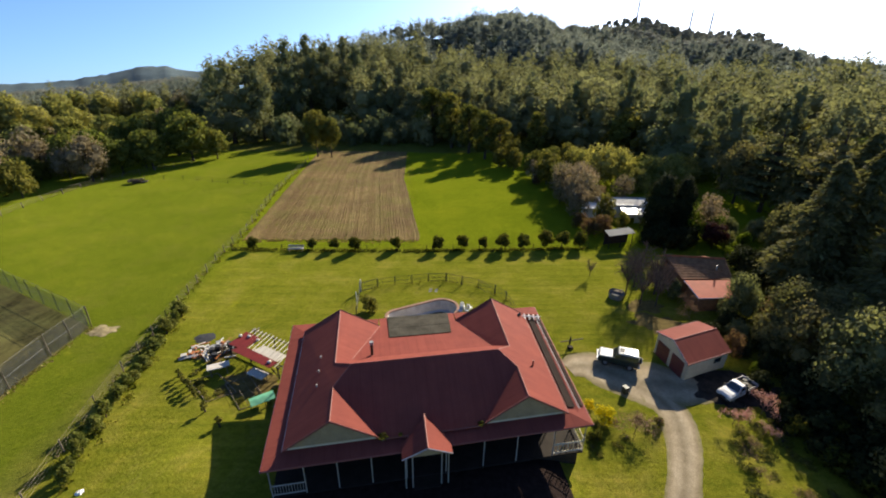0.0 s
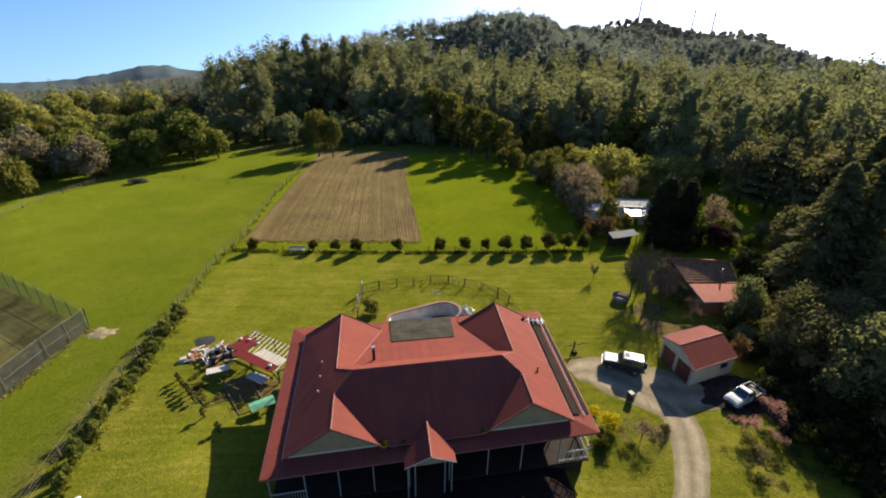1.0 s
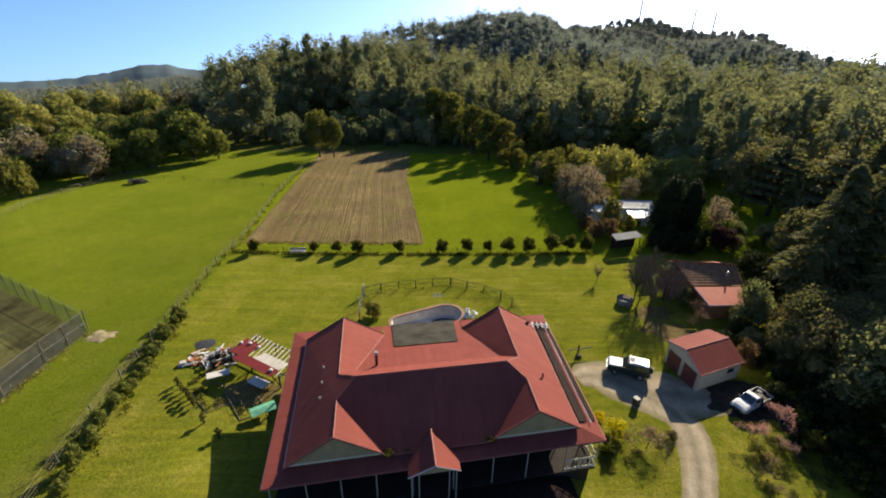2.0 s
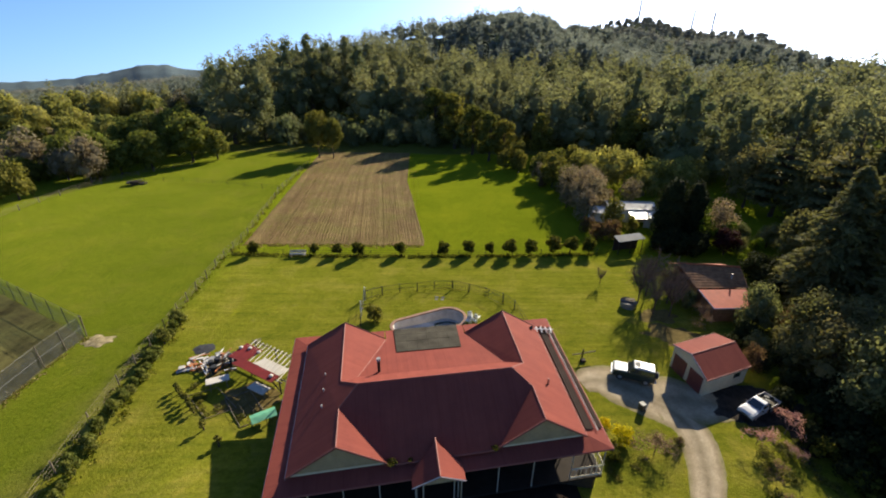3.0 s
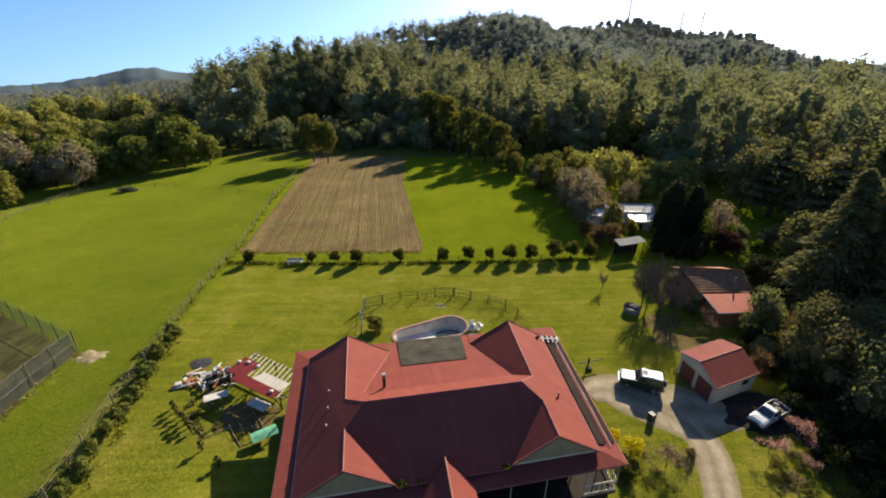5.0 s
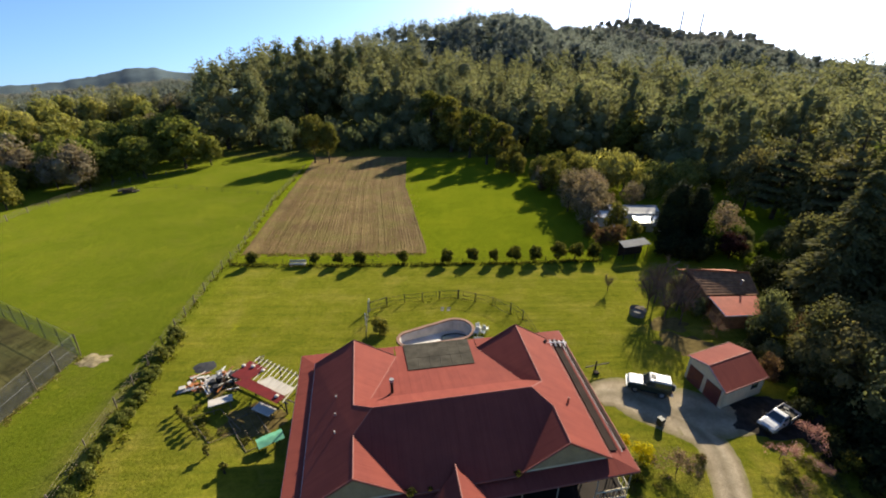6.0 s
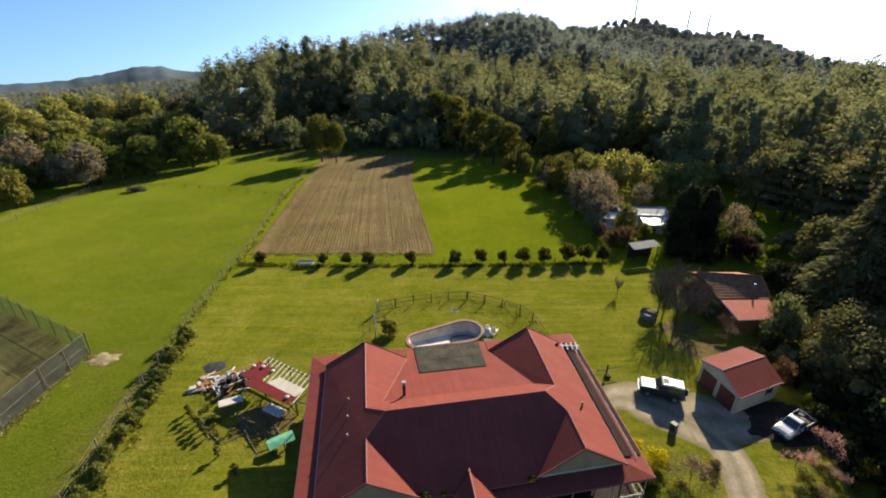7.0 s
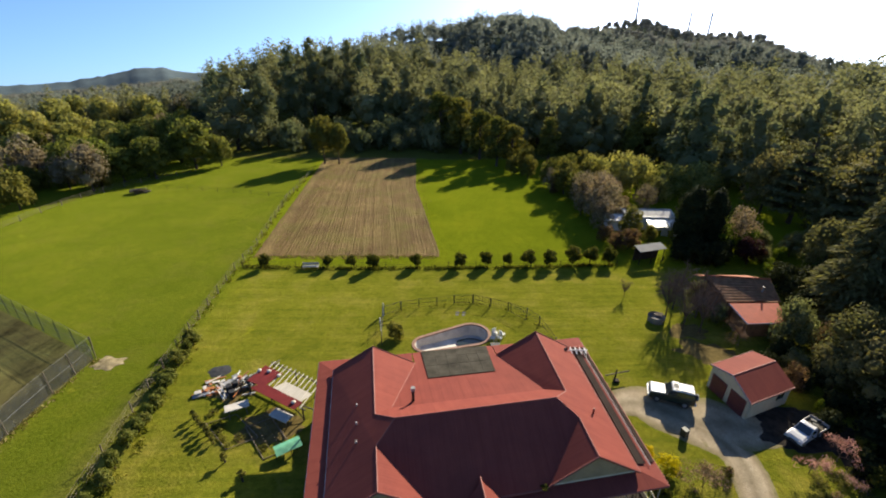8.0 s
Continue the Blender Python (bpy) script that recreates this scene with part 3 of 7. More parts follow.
def make_tree(name, seed, h, w, base, material, count, size, n=7, label="", category="tree", group="", fill=0.74, trunk="bark", spire=False, flat=1.0, column=False, broad=False, domed=False, tiers=False):
    """A tree at the origin: trunk with limbs, and a crown of clumps."""
    rng = np.random.default_rng(seed)
    if spire:
        shape = ((0.1, 0.72), (0.25, 0.95), (0.42, 0.9), (0.6, 0.72), (0.76, 0.52), (0.9, 0.27)) if not column else ((0.08, 0.84), (0.18, 0.94), (0.28, 0.98), (0.38, 1.0), (0.48, 0.98), (0.58, 0.94), (0.67, 0.88), (0.75, 0.79), (0.82, 0.66), (0.885, 0.46))
        lobes = [(rng.normal() * w * 0.05, rng.normal() * w * 0.05, base + (h - base) * t, w * 0.5 * k, w * 0.5 * k, (h - base) * 0.17) for t, k in shape]
    else:
        lobes = (broad_lobes if broad else dome_lobes if domed else tier_lobes if tiers else round_lobes)(rng, h, w, base, n)
    top = empty(name, Matrix(), label, category, group)
    part("trunk", trunk_bm(rng, h * (0.9 if spire else 0.7), max(0.07, h * 0.021), () if spire else lobes), M[trunk], top)
    link("crown", crown_mesh(rng, lobes, count, size, M[material], "crown", fill, flat=flat), top)
    return top


def make_bare(name, seed, h, w, label, category="tree", tips=0, tip_mat="grey", levels=4, trunk="twig", group="", tip=0.1, stout=0.011):
    """A leafless tree: limbs that fork again and again down to thin twigs."""
    rng = random.Random(seed)
    bm = bmesh.new()
    ends = []

    def grow(a, d, ln, r, level):
        b = a + d * ln
        rod(bm, a, b, r, r * 0.6, 5 if level > 1 else 3)
        if level == 0:
            ends.append(b)
            return
        for _ in range(3 if level > 1 else 4):
            e = Vector((rng.gauss(0, 1), rng.gauss(0, 1), rng.gauss(0.25, 0.6))).normalized()
            grow(a.lerp(b, rng.uniform(0.6, 1.0)), (d * 0.75 + e * w / h * 0.85).normalized(), ln * rng.uniform(0.58, 0.82), r * 0.6, level - 1)

    grow(Vector((0, 0, -0.1)), Vector((0.03, 0.02, 1)).normalized(), h * 0.33, max(0.03, h * stout), levels)
    top = empty(name, Matrix(), label, category, group)
    part("trunk", bm, M[trunk], top)
    if tips:
        nr = np.random.default_rng(seed)
        pick = [ends[i] for i in nr.integers(0, len(ends), tips)]
        lob = [(p.x, p.y, p.z, 0.35, 0.35, 0.3) for p in pick]
        c = cloud(nr, lob, tips * 3, tip)
        link("crown", quads("crown", c.reshape(-1, 3), len(c), M[tip_mat]), top)
    return top


def place(ob, spots, z0=True, seed=0, first=True, labels=()):
    """Stands ob and copies of it at spots (x, y, scale[, height scale])."""
    rng = random.Random(seed)
    for i, s in enumerate(spots):
        x, y, k = s[:3]
        kz = s[3] if len(s) > 3 else k
        m = pose(x, y, float(height(np.float64(x), np.float64(y))) if z0 else 0, 0, 0, rng.uniform(0, 360))
        if i == 0 and first:
            ob.matrix_basis = m @ Matrix.Diagonal((k, k, kz, 1))
        else:
            c = copy_thing(ob, m)
            c.matrix_basis = m @ Matrix.Diagonal((k, k, kz, 1))


def bodies(rng, lobes, fill, most):
    """Corners of faceted, uneven bodies that fill the largest lobes of a crown."""
    out = []
    g = (-1.0, 0.0, 1.0)
    for x, y, z, rx, ry, rz in sorted(lobes, key=lambda q: -q[3])[:most]:
        bend = rng.normal(size=(3, 3, 3)) * 0.08
        def at(p):
            d = np.array(p) / np.linalg.norm(p)
            k = fill * (1 + bend[int(p[0]) + 1, int(p[1]) + 1, int(p[2]) + 1])
            return (x + d[0] * rx * k, y + d[1] * ry * k, z + d[2] * rz * k)
        for axis in range(3):
            for side in (-1.0, 1.0):
                for i in range(2):
                    for j in range(2):
                        c = []
                        for a, b in ((i, j), (i + 1, j), (i + 1, j + 1), (i, j + 1)):
                            p = [g[a], g[b]]
                            p.insert(axis, side)
                            c.append(at(p))
                        out.append(c)
    return np.array(out)


def dome_lobes(rng, h, w, base, n):
    """Lobes of a dense domed crown: one large body with shallow bosses over it."""
    m = (h - base) * 0.5
    out = [(0, 0, base + m * 0.95, w * 0.40, w * 0.40, m * 0.88)]
    for i in range(n - 1):
        a, e = i * 2.4 + rng.uniform(-0.3, 0.3), math.asin(-0.5 + 1.45 * (i + 0.5) / (n - 1))
        s = w * rng.uniform(0.13, 0.19)
        out.append((math.cos(a) * math.cos(e) * w * 0.33, math.sin(a) * math.cos(e) * w * 0.33, base + m * 0.95 + math.sin(e) * m * 0.78, s, s, s * 0.9))
    return out


def broad_lobes(rng, h, w, base, n, blunt=1.9):
    """Lobes of a full eucalypt crown: rounded bosses over a blunt cone, broadest in its lower third."""
    out = [(0, 0, base + (h - base) * t, w * k, w * k, (h - base) * 0.24) for t, k in ((0.24, 0.31), (0.52, 0.27), (0.78, 0.15 if blunt < 3 else 0.24))]
    for i in range(n):
        t = (i + 0.5) / n
        reach = w * 0.5 * (0.80 * (1 - t ** blunt) + 0.04) * rng.uniform(0.8, 1.12)
        a = i * 2.4 + rng.uniform(-0.5, 0.5)
        s = w * (0.20 - 0.085 * t) * rng.uniform(0.8, 1.25)
        out.append((math.cos(a) * reach, math.sin(a) * reach, base + (h - base) * (0.10 + 0.85 * t) + rng.uniform(-0.03, 0.03) * h, s, s, s * rng.uniform(0.75, 1.15)))
    return out


def tier_lobes(rng, h, w, base, n):
    """Lobes of a cedar: flat plates of foliage in tiers, with gaps between."""
    out = []
    for i in range(n):
        t = i / (n - 1)
        reach = w * 0.5 * (1 - t ** 1.6) * rng.uniform(0.85, 1.1) + 0.3
        for k in range(5 if t < 0.7 else 3):
            a = k * 2 * math.pi / (5 if t < 0.7 else 3) + i * 0.9 + rng.uniform(-0.3, 0.3)
            s = reach * rng.uniform(0.42, 0.6)
            out.append((math.cos(a) * reach * 0.55, math.sin(a) * reach * 0.55, base + (h - base) * (0.05 + 0.9 * t) + rng.uniform(-0.3, 0.3), s, s, 0.28 + 0.3 * t))
    return out


def forest():
    """Woods on the hills: a few kinds of tree, set down in their thousands, in one body for the near slopes, one for the middle and one for the far."""
    rng = np.random.default_rng(11)
    kinds = {}
    for tier, count, size, bosses in (("near", 540, 0.40, 15), ("mid", 190, 0.51, 9), ("far", 84, 0.50, 5)):
        some = []
        for k in range(5):
            w = (0.46, 0.56, 0.66, 0.50, 0.40)[k] + {"near": 0.0, "mid": 0.10, "far": 0.24}[tier]
            lob = broad_lobes(rng, 19, 19 * w, 19 * (0.05, 0.10, 0.14, 0.22, 0.03)[k], bosses, {"near": 1.9, "mid": 2.6, "far": 4.0}[tier])
            if tier == "far":
                lob = [(x, y, z, rx * 1.15, ry * 1.15, rz) for x, y, z, rx, ry, rz in lob]
            some.append(np.concatenate([cloud(rng, lob, count, size, outward=2.6 if tier == "near" else 2.2, shell=0.7 if tier == "near" else 0.6), bodies(rng, lob, {"near": 0.60, "mid": 0.55, "far": 0.74}[tier], 6 if tier == "near" else 3 if tier == "mid" else 2)]))
        kinds[tier] = some
    out = {"near": [], "mid": [], "far": []}
    r = 138.0
    while r < 1020:
        gap = (7.2 + r * 0.0118) * (1.0 if r < 500 else 0.78)
        for az in np.arange(-52, 56, math.degrees(gap / r)):
            a = az + rng.uniform(-0.5, 0.5) * math.degrees(gap / r)
            rr = r + rng.uniform(-0.5, 0.5) * gap
            rc = np.interp(a, CREST_AZ, CREST_R)
            if rr > rc + 22 and a > -27 or (a < -27 and rr > 900):
                continue
            if a < -26 and rng.random() < (0.35 if rr < 500 else 0.5):
                continue
            x, y = EYE0[0] + rr * math.sin(math.radians(a)), EYE0[1] + rr * math.cos(math.radians(a))
            if (-36 < x < -6 and y < 164) or (-6 <= x < 16 and y < 152) or (a < -10.5 and rr < 188) or (a < -27.5 and rr < 215):
                continue
            tier = "near" if rr < 260 else "mid" if rr < 520 else "far"
            s = rng.uniform(0.78, 1.08) if rng.random() < 0.85 else rng.uniform(1.08, 1.3)
            s = s if tier == "near" else 0.9 + (s - 0.9) * 0.5
            if a < -27:
                s *= 0.7 if rr < 300 else 0.5
            elif rr > 300:
                # the woods grow lower towards the crest
                s *= 1 + (np.interp(a, CREST_AZ, CREST_WOOD) / 19 - 1) * min(1, (rr - 300) / max(60, rc - 300))
                s = s if rr < rc - 60 else min(s, rng.uniform(0.92, 1.0) * np.interp(a, CREST_AZ, CREST_WOOD) / 19)
            q = kinds[tier][rng.integers(5)]
            t = rng.uniform(0, 2 * math.pi)
            c, sn = math.cos(t), math.sin(t)
            wide = max(s, 0.7 if tier != "far" else 0.5) * rng.uniform(1.0, 1.35)
            p = np.stack([(q[..., 0] * c - q[..., 1] * sn) * wide + x, (q[..., 0] * sn + q[..., 1] * c) * wide + y, q[..., 2] * s + float(height(np.float64(x), np.float64(y)))], -1)
            out[tier].append(p)
        r += gap * 0.85
    # middle and far woods take the leaf colour that has haze mixed in
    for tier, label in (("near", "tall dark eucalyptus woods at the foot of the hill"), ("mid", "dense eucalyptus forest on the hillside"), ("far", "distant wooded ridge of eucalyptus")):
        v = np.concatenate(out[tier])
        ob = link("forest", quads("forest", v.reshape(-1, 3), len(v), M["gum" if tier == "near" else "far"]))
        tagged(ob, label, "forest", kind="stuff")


forest()

# tall gums along the far edge of the field
gum_a = make_tree("gum_tree", 21, 24, 14.5, 0.8, "gum", 2600, 0.36, 17, "tall full-crowned dark green gum tree at the paddock's edge", group="gums behind the field", broad=True)
gum_b = make_tree("gum_tree", 22, 27, 12.5, 1.6, "gum", 2400, 0.36, 17, "tall pointed gum tree at the paddock's edge", group="gums behind the field", broad=True)
gum_c = make_tree("gum_tree", 23, 20, 14, 0.5, "gum", 2600, 0.36, 15, "broad dark gum tree at the paddock's edge", group="gums behind the field", broad=True)
place(gum_a, [(-63.5, 142, 1.25, 1.04), (-55, 176, 1.1, 1.12), (-43, 188, 1.05, 1.08), (-32, 192, 0.95, 1.05), (-3, 161, 0.9, 0.82), (12, 153, 0.8, 0.78), (27, 150, 0.75, 0.7), (44, 140, 0.7, 0.85), (78, 116, 0.65, 0.8)], seed=1)
place(gum_b, [(-72, 152, 0.9, 0.85), (-50, 186, 1.1, 1.05), (-38, 198, 1.05, 1.02), (-12, 167, 0.9, 0.86), (4, 159, 0.9, 0.78), (20, 154, 0.8, 0.74), (33, 153, 0.8, 0.82), (58, 134, 0.75, 0.9), (68, 126, 0.7, 0.85), (90, 110, 0.65, 0.8)], seed=2)
place(gum_c, [(-55.5, 146, 0.9, 1.1), (-19, 165, 0.9, 1), (-8, 157, 0.8, 0.74), (8, 155, 0.85, 0.82), (16, 157, 0.75, 0.74), (38, 153, 0.75, 0.74), (62, 138, 0.8, 0.95), (84, 128, 0.75, 0.9)], seed=3)
lone = make_tree("gum_tree", 31, 13.6, 10.5, 2.2, "olive", 4200, 0.22, 18, "olive-green gum tree in the paddock corner", group="corner gum pair", domed=True)
place(lone, [(-32.4, 123.6, 0.72, 1.0), (-28.4, 123.2, 0.6, 0.86)], seed=4)

under = make_tree("scrub", 32, 4.5, 6.5, 0.0, "gum", 900, 0.3, 6, "dark scrub under the tall gums", "shrub", "scrub under the gums")
place(under, [(-57 + 3.6 * i + (i % 3) * 0.8, 140 + 5 * ((i * 7) % 3), 0.85 + 0.12 * (i % 4), 1.2 + 0.25 * ((i * 5) % 4)) for i in range(20)], seed=36)

# trees beyond the left paddock
dome = make_tree("round_tree", 41, 10, 9, 0.3, "leafy", 2800, 0.26, 22, "rounded dark green tree on the paddock boundary", group="boundary trees", domed=True)
place(dome, [(-65.0, 118.5, 1.45, 1.38), (-59.6, 121.0, 0.8, 0.85), (-70.4, 109.4, 1.0, 1.05), (-75.4, 105.4, 0.98, 0.88), (-86.0, 104.0, 0.95, 1.05), (-80.0, 118.0, 1.15, 1.3), (-94.0, 112.0, 0.85, 0.9), (-74.0, 128.0, 1.3, 1.4)], seed=5)
ash = make_tree("grey_tree", 42, 9.5, 8, 1.2, "grey", 2000, 0.2, 10, "grey-brown winter tree thick with twigs", group="winter trees")
place(ash, [(-77.2, 97.8, 1.0, 1.08), (-93.0, 104.0, 0.9), (-97.0, 96.0, 0.85), (-84.0, 100.0, 0.75)], seed=6)
wat = make_tree("wattle_tree", 43, 9, 8, 1.5, "wattle", 1300, 0.36, 7, "yellow flowering wattle tree", group="wattles")
place(wat, [(-112.0, 138.0, 1.1), (-104.0, 142.0, 1.1), (-96.0, 136.0, 0.95), (-120.0, 130.0, 1.0), (-118.0, 150.0, 1.2), (-104.0, 122.0, 0.75), (-88.0, 132.0, 0.8)], seed=7)
shrub = make_tree("boundary_shrub", 44, 6.3, 6.5, 0.5, "olive", 1300, 0.27, 7, "sunlit green shrub beside the paddock fence", "shrub", "boundary shrubs")
place(shrub, [(-82.0, 85.0, 0.95, 1.18), (-88.0, 92.0, 0.7), (-90.0, 99.0, 0.7), (-100.0, 88.0, 0.9), (-79.0, 101.0, 0.55)], seed=8)

# ---- the house ----
HX, HY, HT = -9.150, 19.002, 9.537
HW, HD = 21.81, 15.51                     # verandah eaves, wide and deep
ZE, ZG, ZF = 4.45, 4.92, 1.70             # verandah eave, main gutter, floor
IL, IR, JF, JB = 1.22, 1.59, 0.85, 1.87   # how far the main gutter stands in
WA, SL, SF, SB, HB = 3.07, 0.648, 0.646, 0.626, 4.30
ZW, ZM = ZG + WA * SL, ZG + HB * SL       # wing and main ridges
VM = JF + HB * SL / SF
VB = VM + HB * SL / SB
UL, UR, VF, VK = IL, HW - IR, JF, HD - JB
VBK, ZBK = 7.57, 6.20                     # where the back slope breaks


def hp(u, v, z):
    """From the house's own plan (slightly out of square) to the world."""
    a, b = u / HW, v / HD
    u2, v2 = u + 1.53 * a * b - 0.05 * b, v - 0.565 * a * b
    c, s = math.cos(radians(HT)), math.sin(radians(HT))
    return Vector((HX + c * u2 - s * v2, HY + s * u2 + c * v2, z))


def hslab(pts, name, parent, material="roof", thick=0.09, label="", cut=3):
    """A roof plane; long edges are cut up so that they follow the plan."""
    out = []
    for i, p in enumerate(pts):
        q = pts[(i + 1) % len(pts)]
        for k in range(cut):
            out.append(hp(*(p[j] + (q[j] - p[j]) * k / cut for j in range(3))))
    return slab(out, thick, M[material], name, parent, label)


def hrod(bm, a, b, r, cut=3, sides=5):
    for k in range(cut):
        p, q = ([a[j] + (b[j] - a[j]) * t / cut for j in range(3)] for t in (k, k + 1))
        rod(bm, hp(*p), hp(*q), r, r, sides)
    return bm


def hbox(u0, u1, v0, v1, z0, z1):
    """A block on the house's plan, cut lengthwise so that it follows the plan."""
    bm = bmesh.new()
    n = max(1, int(max(u1 - u0, v1 - v0) / 3))
    along = u1 - u0 >= v1 - v0
    ring = []
    for k in range(n + 1):
        t = k / n
        pts = [(u0 + (u1 - u0) * t, v) for v in (v0, v1)] if along else [(u, v0 + (v1 - v0) * t) for u in (u0, u1)]
        ring.append([bm.verts.new(hp(*pts[i], z)) for i, z in ((0, z0), (1, z0), (1, z1), (0, z1))])
    for a, b in zip(ring, ring[1:]):
        for i in range(4):
            bm.faces.new((a[i], a[(i + 1) % 4], b[(i + 1) % 4], b[i]))
    bm.faces.new(ring[0][::-1])
    bm.faces.new(ring[-1])
    bmesh.ops.recalc_face_normals(bm, faces=bm.faces)
    return bm


def low_roof(v):
    return ZBK - (v - VBK) * (ZBK - ZE) / (HD - VBK)


def build_house():
    h = empty("house", pose(HX, HY, 0), "single-storey homestead with red corrugated steel roof and verandahs", "house")
    h.matrix_basis = Matrix()
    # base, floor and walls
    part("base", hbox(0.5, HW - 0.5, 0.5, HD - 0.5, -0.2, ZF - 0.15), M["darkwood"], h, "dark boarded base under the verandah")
    part("verandah_floor", hbox(0.25, HW - 0.25, 0.2, HD - 0.25, ZF - 0.15, ZF), M["deck"], h, "near-black timber verandah floor")
    # three short added walls at back left, unseen, block sun under the verandah
    for name, b in (("wall", (2.4, HW - 2.6, 2.3, 2.55)), ("wall", (2.4, HW - 2.6, HD - 2.7, HD - 2.45)), ("wall", (2.4, 2.65, 2.55, HD - 2.7)), ("wall", (1.7, 1.85, HD - 7.0, HD - 2.45)), ("wall", (1.85, 2.4, HD - 7.0, HD - 6.85)), ("wall", (0.4, 1.7, HD - 4.6, HD - 4.45)), ("wall", (HW - 2.85, HW - 2.6, 2.55, HD - 2.7))):
        part(name, hbox(b[0], b[1], b[2], b[3], ZF, 4.35), M["wall"], h)
    for u in (3.6, 6.0, 13.6, 16.0, 18.0):
        w = part("window", hbox(u - 0.55, u + 0.55, 2.24, 2.30, ZF + 0.6, ZF + 2.2), M["glass"], h, "dark sash window")
        for a, b in ((u - 0.63, u - 0.55), (u + 0.55, u + 0.63), (u - 0.03, u + 0.03)):
            part("window_frame", hbox(a, b, 2.20, 2.29, ZF + 0.55, ZF + 2.25), M["white"], w)
    d = part("front_door", hbox(9.7, 10.65, 2.22, 2.30, ZF, ZF + 2.1), M["darkwood"], h, "dark panelled front door")
    for a, b in ((9.6, 9.7), (10.65, 10.75)):
        part("door_frame", hbox(a, b, 2.20, 2.30, ZF, ZF + 2.2), M["white"], d)
    # main roof: hipped, with a gabled wing at each end, front and back
    ug, ur = UL + WA, UR - WA
    fv, bv = VF + WA * SL / SF, VB - WA * SL / SB
    m0, m1 = UL + HB, UR - HB
    roof = h
    hslab([(UL, VF, ZG), (UL, VK, ZG), (ug, VK, ZW), (ug, bv, ZW), (m0, VM, ZM), (ug, fv, ZW), (ug, VF, ZW)], "roof", roof, cut=1)
    hslab([(UR, VF, ZG), (UR, VK, ZG), (ur, VK, ZW), (ur, bv, ZW), (m1, VM, ZM), (ur, fv, ZW), (ur, VF, ZW)], "roof", roof, cut=1)
    hslab([(UL + 2 * WA, VF, ZG), (UR - 2 * WA, VF, ZG), (ur, fv, ZW), (m1, VM, ZM), (m0, VM, ZM), (ug, fv, ZW)], "roof", roof, cut=1)
    # the back slope breaks to a flatter pitch and runs on over the back verandah
    db = (ZW - ZBK) / SL
    zk = low_roof(VK)
    dk = (ZW - zk) / SL
    hslab([(m0, VM, ZM), (m1, VM, ZM), (ur, bv, ZW), (ur - db, VBK, ZBK), (ug + db, VBK, ZBK), (ug, bv, ZW)], "roof", roof, cut=1)
    hslab([(ug + db, VBK, ZBK), (ur - db, VBK, ZBK), (ur - dk, VK, zk), (UR - 2 * WA, HD, ZE), (UL + 2 * WA, HD, ZE), (ug + dk, VK, zk)], "roof", roof, cut=1)
    for e, s in ((UL + 2 * WA, ug), (UR - 2 * WA, ur)):
        hslab([(e, VF, ZG), (s, VF, ZW), (s, fv, ZW)], "roof", roof, cut=1)
        k = 1 if s < e else -1
        hslab([(s, VK, ZW), (s, bv, ZW), (s + k * db, VBK, ZBK), (s + k * dk, VK, zk)], "roof", roof, cut=1)
        valley = hrod(bmesh.new(), (s + k * db, VBK, ZBK - 0.02), (s + k * dk, VK, zk - 0.02), 0.04, 1, 5)
        part("valley_flashing", valley, M["ridge"], h)
    # verandah roofs
    zi = ZG - 0.22
    hslab([(0, 0, ZE), (HW, 0, ZE), (UR + 0.2, VF + 0.25, zi), (UL - 0.2, VF + 0.25, zi)], "verandah_roof", h, cut=1)
    hslab([(0, 0, ZE), (0, HD, ZE), (UL + 0.1, VK + 0.1, zi), (UL + 0.1, VF + 0.25, zi)], "verandah_roof", h, cut=1)
    hslab([(HW, 0, ZE), (HW, HD, ZE), (UR - 0.1, VK + 0.1, zi), (UR - 0.1, VF + 0.25, zi)], "verandah_roof", h, cut=1)
    hslab([(0, HD, ZE), (UL + 2 * WA - 0.05, HD, ZE), (UL + 2 * WA - 0.05, VK, zi), (UL + 0.1, VK, zi)], "verandah_roof", h, cut=1)
    hslab([(HW, HD, ZE), (UR - 2 * WA + 0.05, HD, ZE), (UR - 2 * WA + 0.05, VK, zi), (UR - 0.1, VK, zi)], "verandah_roof", h, cut=1)
    # gables: infill boards and pale barges
    for s in (ug, ur):
        for v, o in ((VF, 0.22), (VK, -0.22)):
            slab([hp(s - WA + 0.15, v + o, ZG - 0.02), hp(s + WA - 0.15, v + o, ZG - 0.02), hp(s, v + o, ZW - 0.1)], 0.06, M["infill"], "gable_board", h, "cream gable infill")
            w0 = v + 0.26 if o > 0 else v - 0.34
            part("fascia", hbox(s - WA + 0.1, s + WA - 0.1, w0, w0 + 0.08, ZG - 0.45, ZG + 0.02), M["cream"], h, "cream fascia board")
            for e in (-1, 1):
                bm = hrod(bmesh.new(), (s + e * WA, v, ZG + 0.01), (s, v, ZW + 0.03), 0.05, 1)
                part("barge_board", bm, M["ridge"], h)
    # ridge and hip capping, gutters
    for a, b in (((m0, VM, ZM), (m1, VM, ZM)), ((m0, VM, ZM), (ug, fv, ZW)), ((m0, VM, ZM), (ug, bv, ZW)), ((m1, VM, ZM), (ur, fv, ZW)), ((m1, VM, ZM), (ur, bv, ZW)),
                 ((ug, fv, ZW), (ug, VF, ZW)), ((ug, bv, ZW), (ug, VK, ZW)), ((ur, fv, ZW), (ur, VF, ZW)), ((ur, bv, ZW), (ur, VK, ZW))):
        part("ridge_cap", hrod(bmesh.new(), (*a[:2], a[2] - 0.03), (*b[:2], b[2] - 0.03), 0.045, 1, 6), M["ridge"], h)
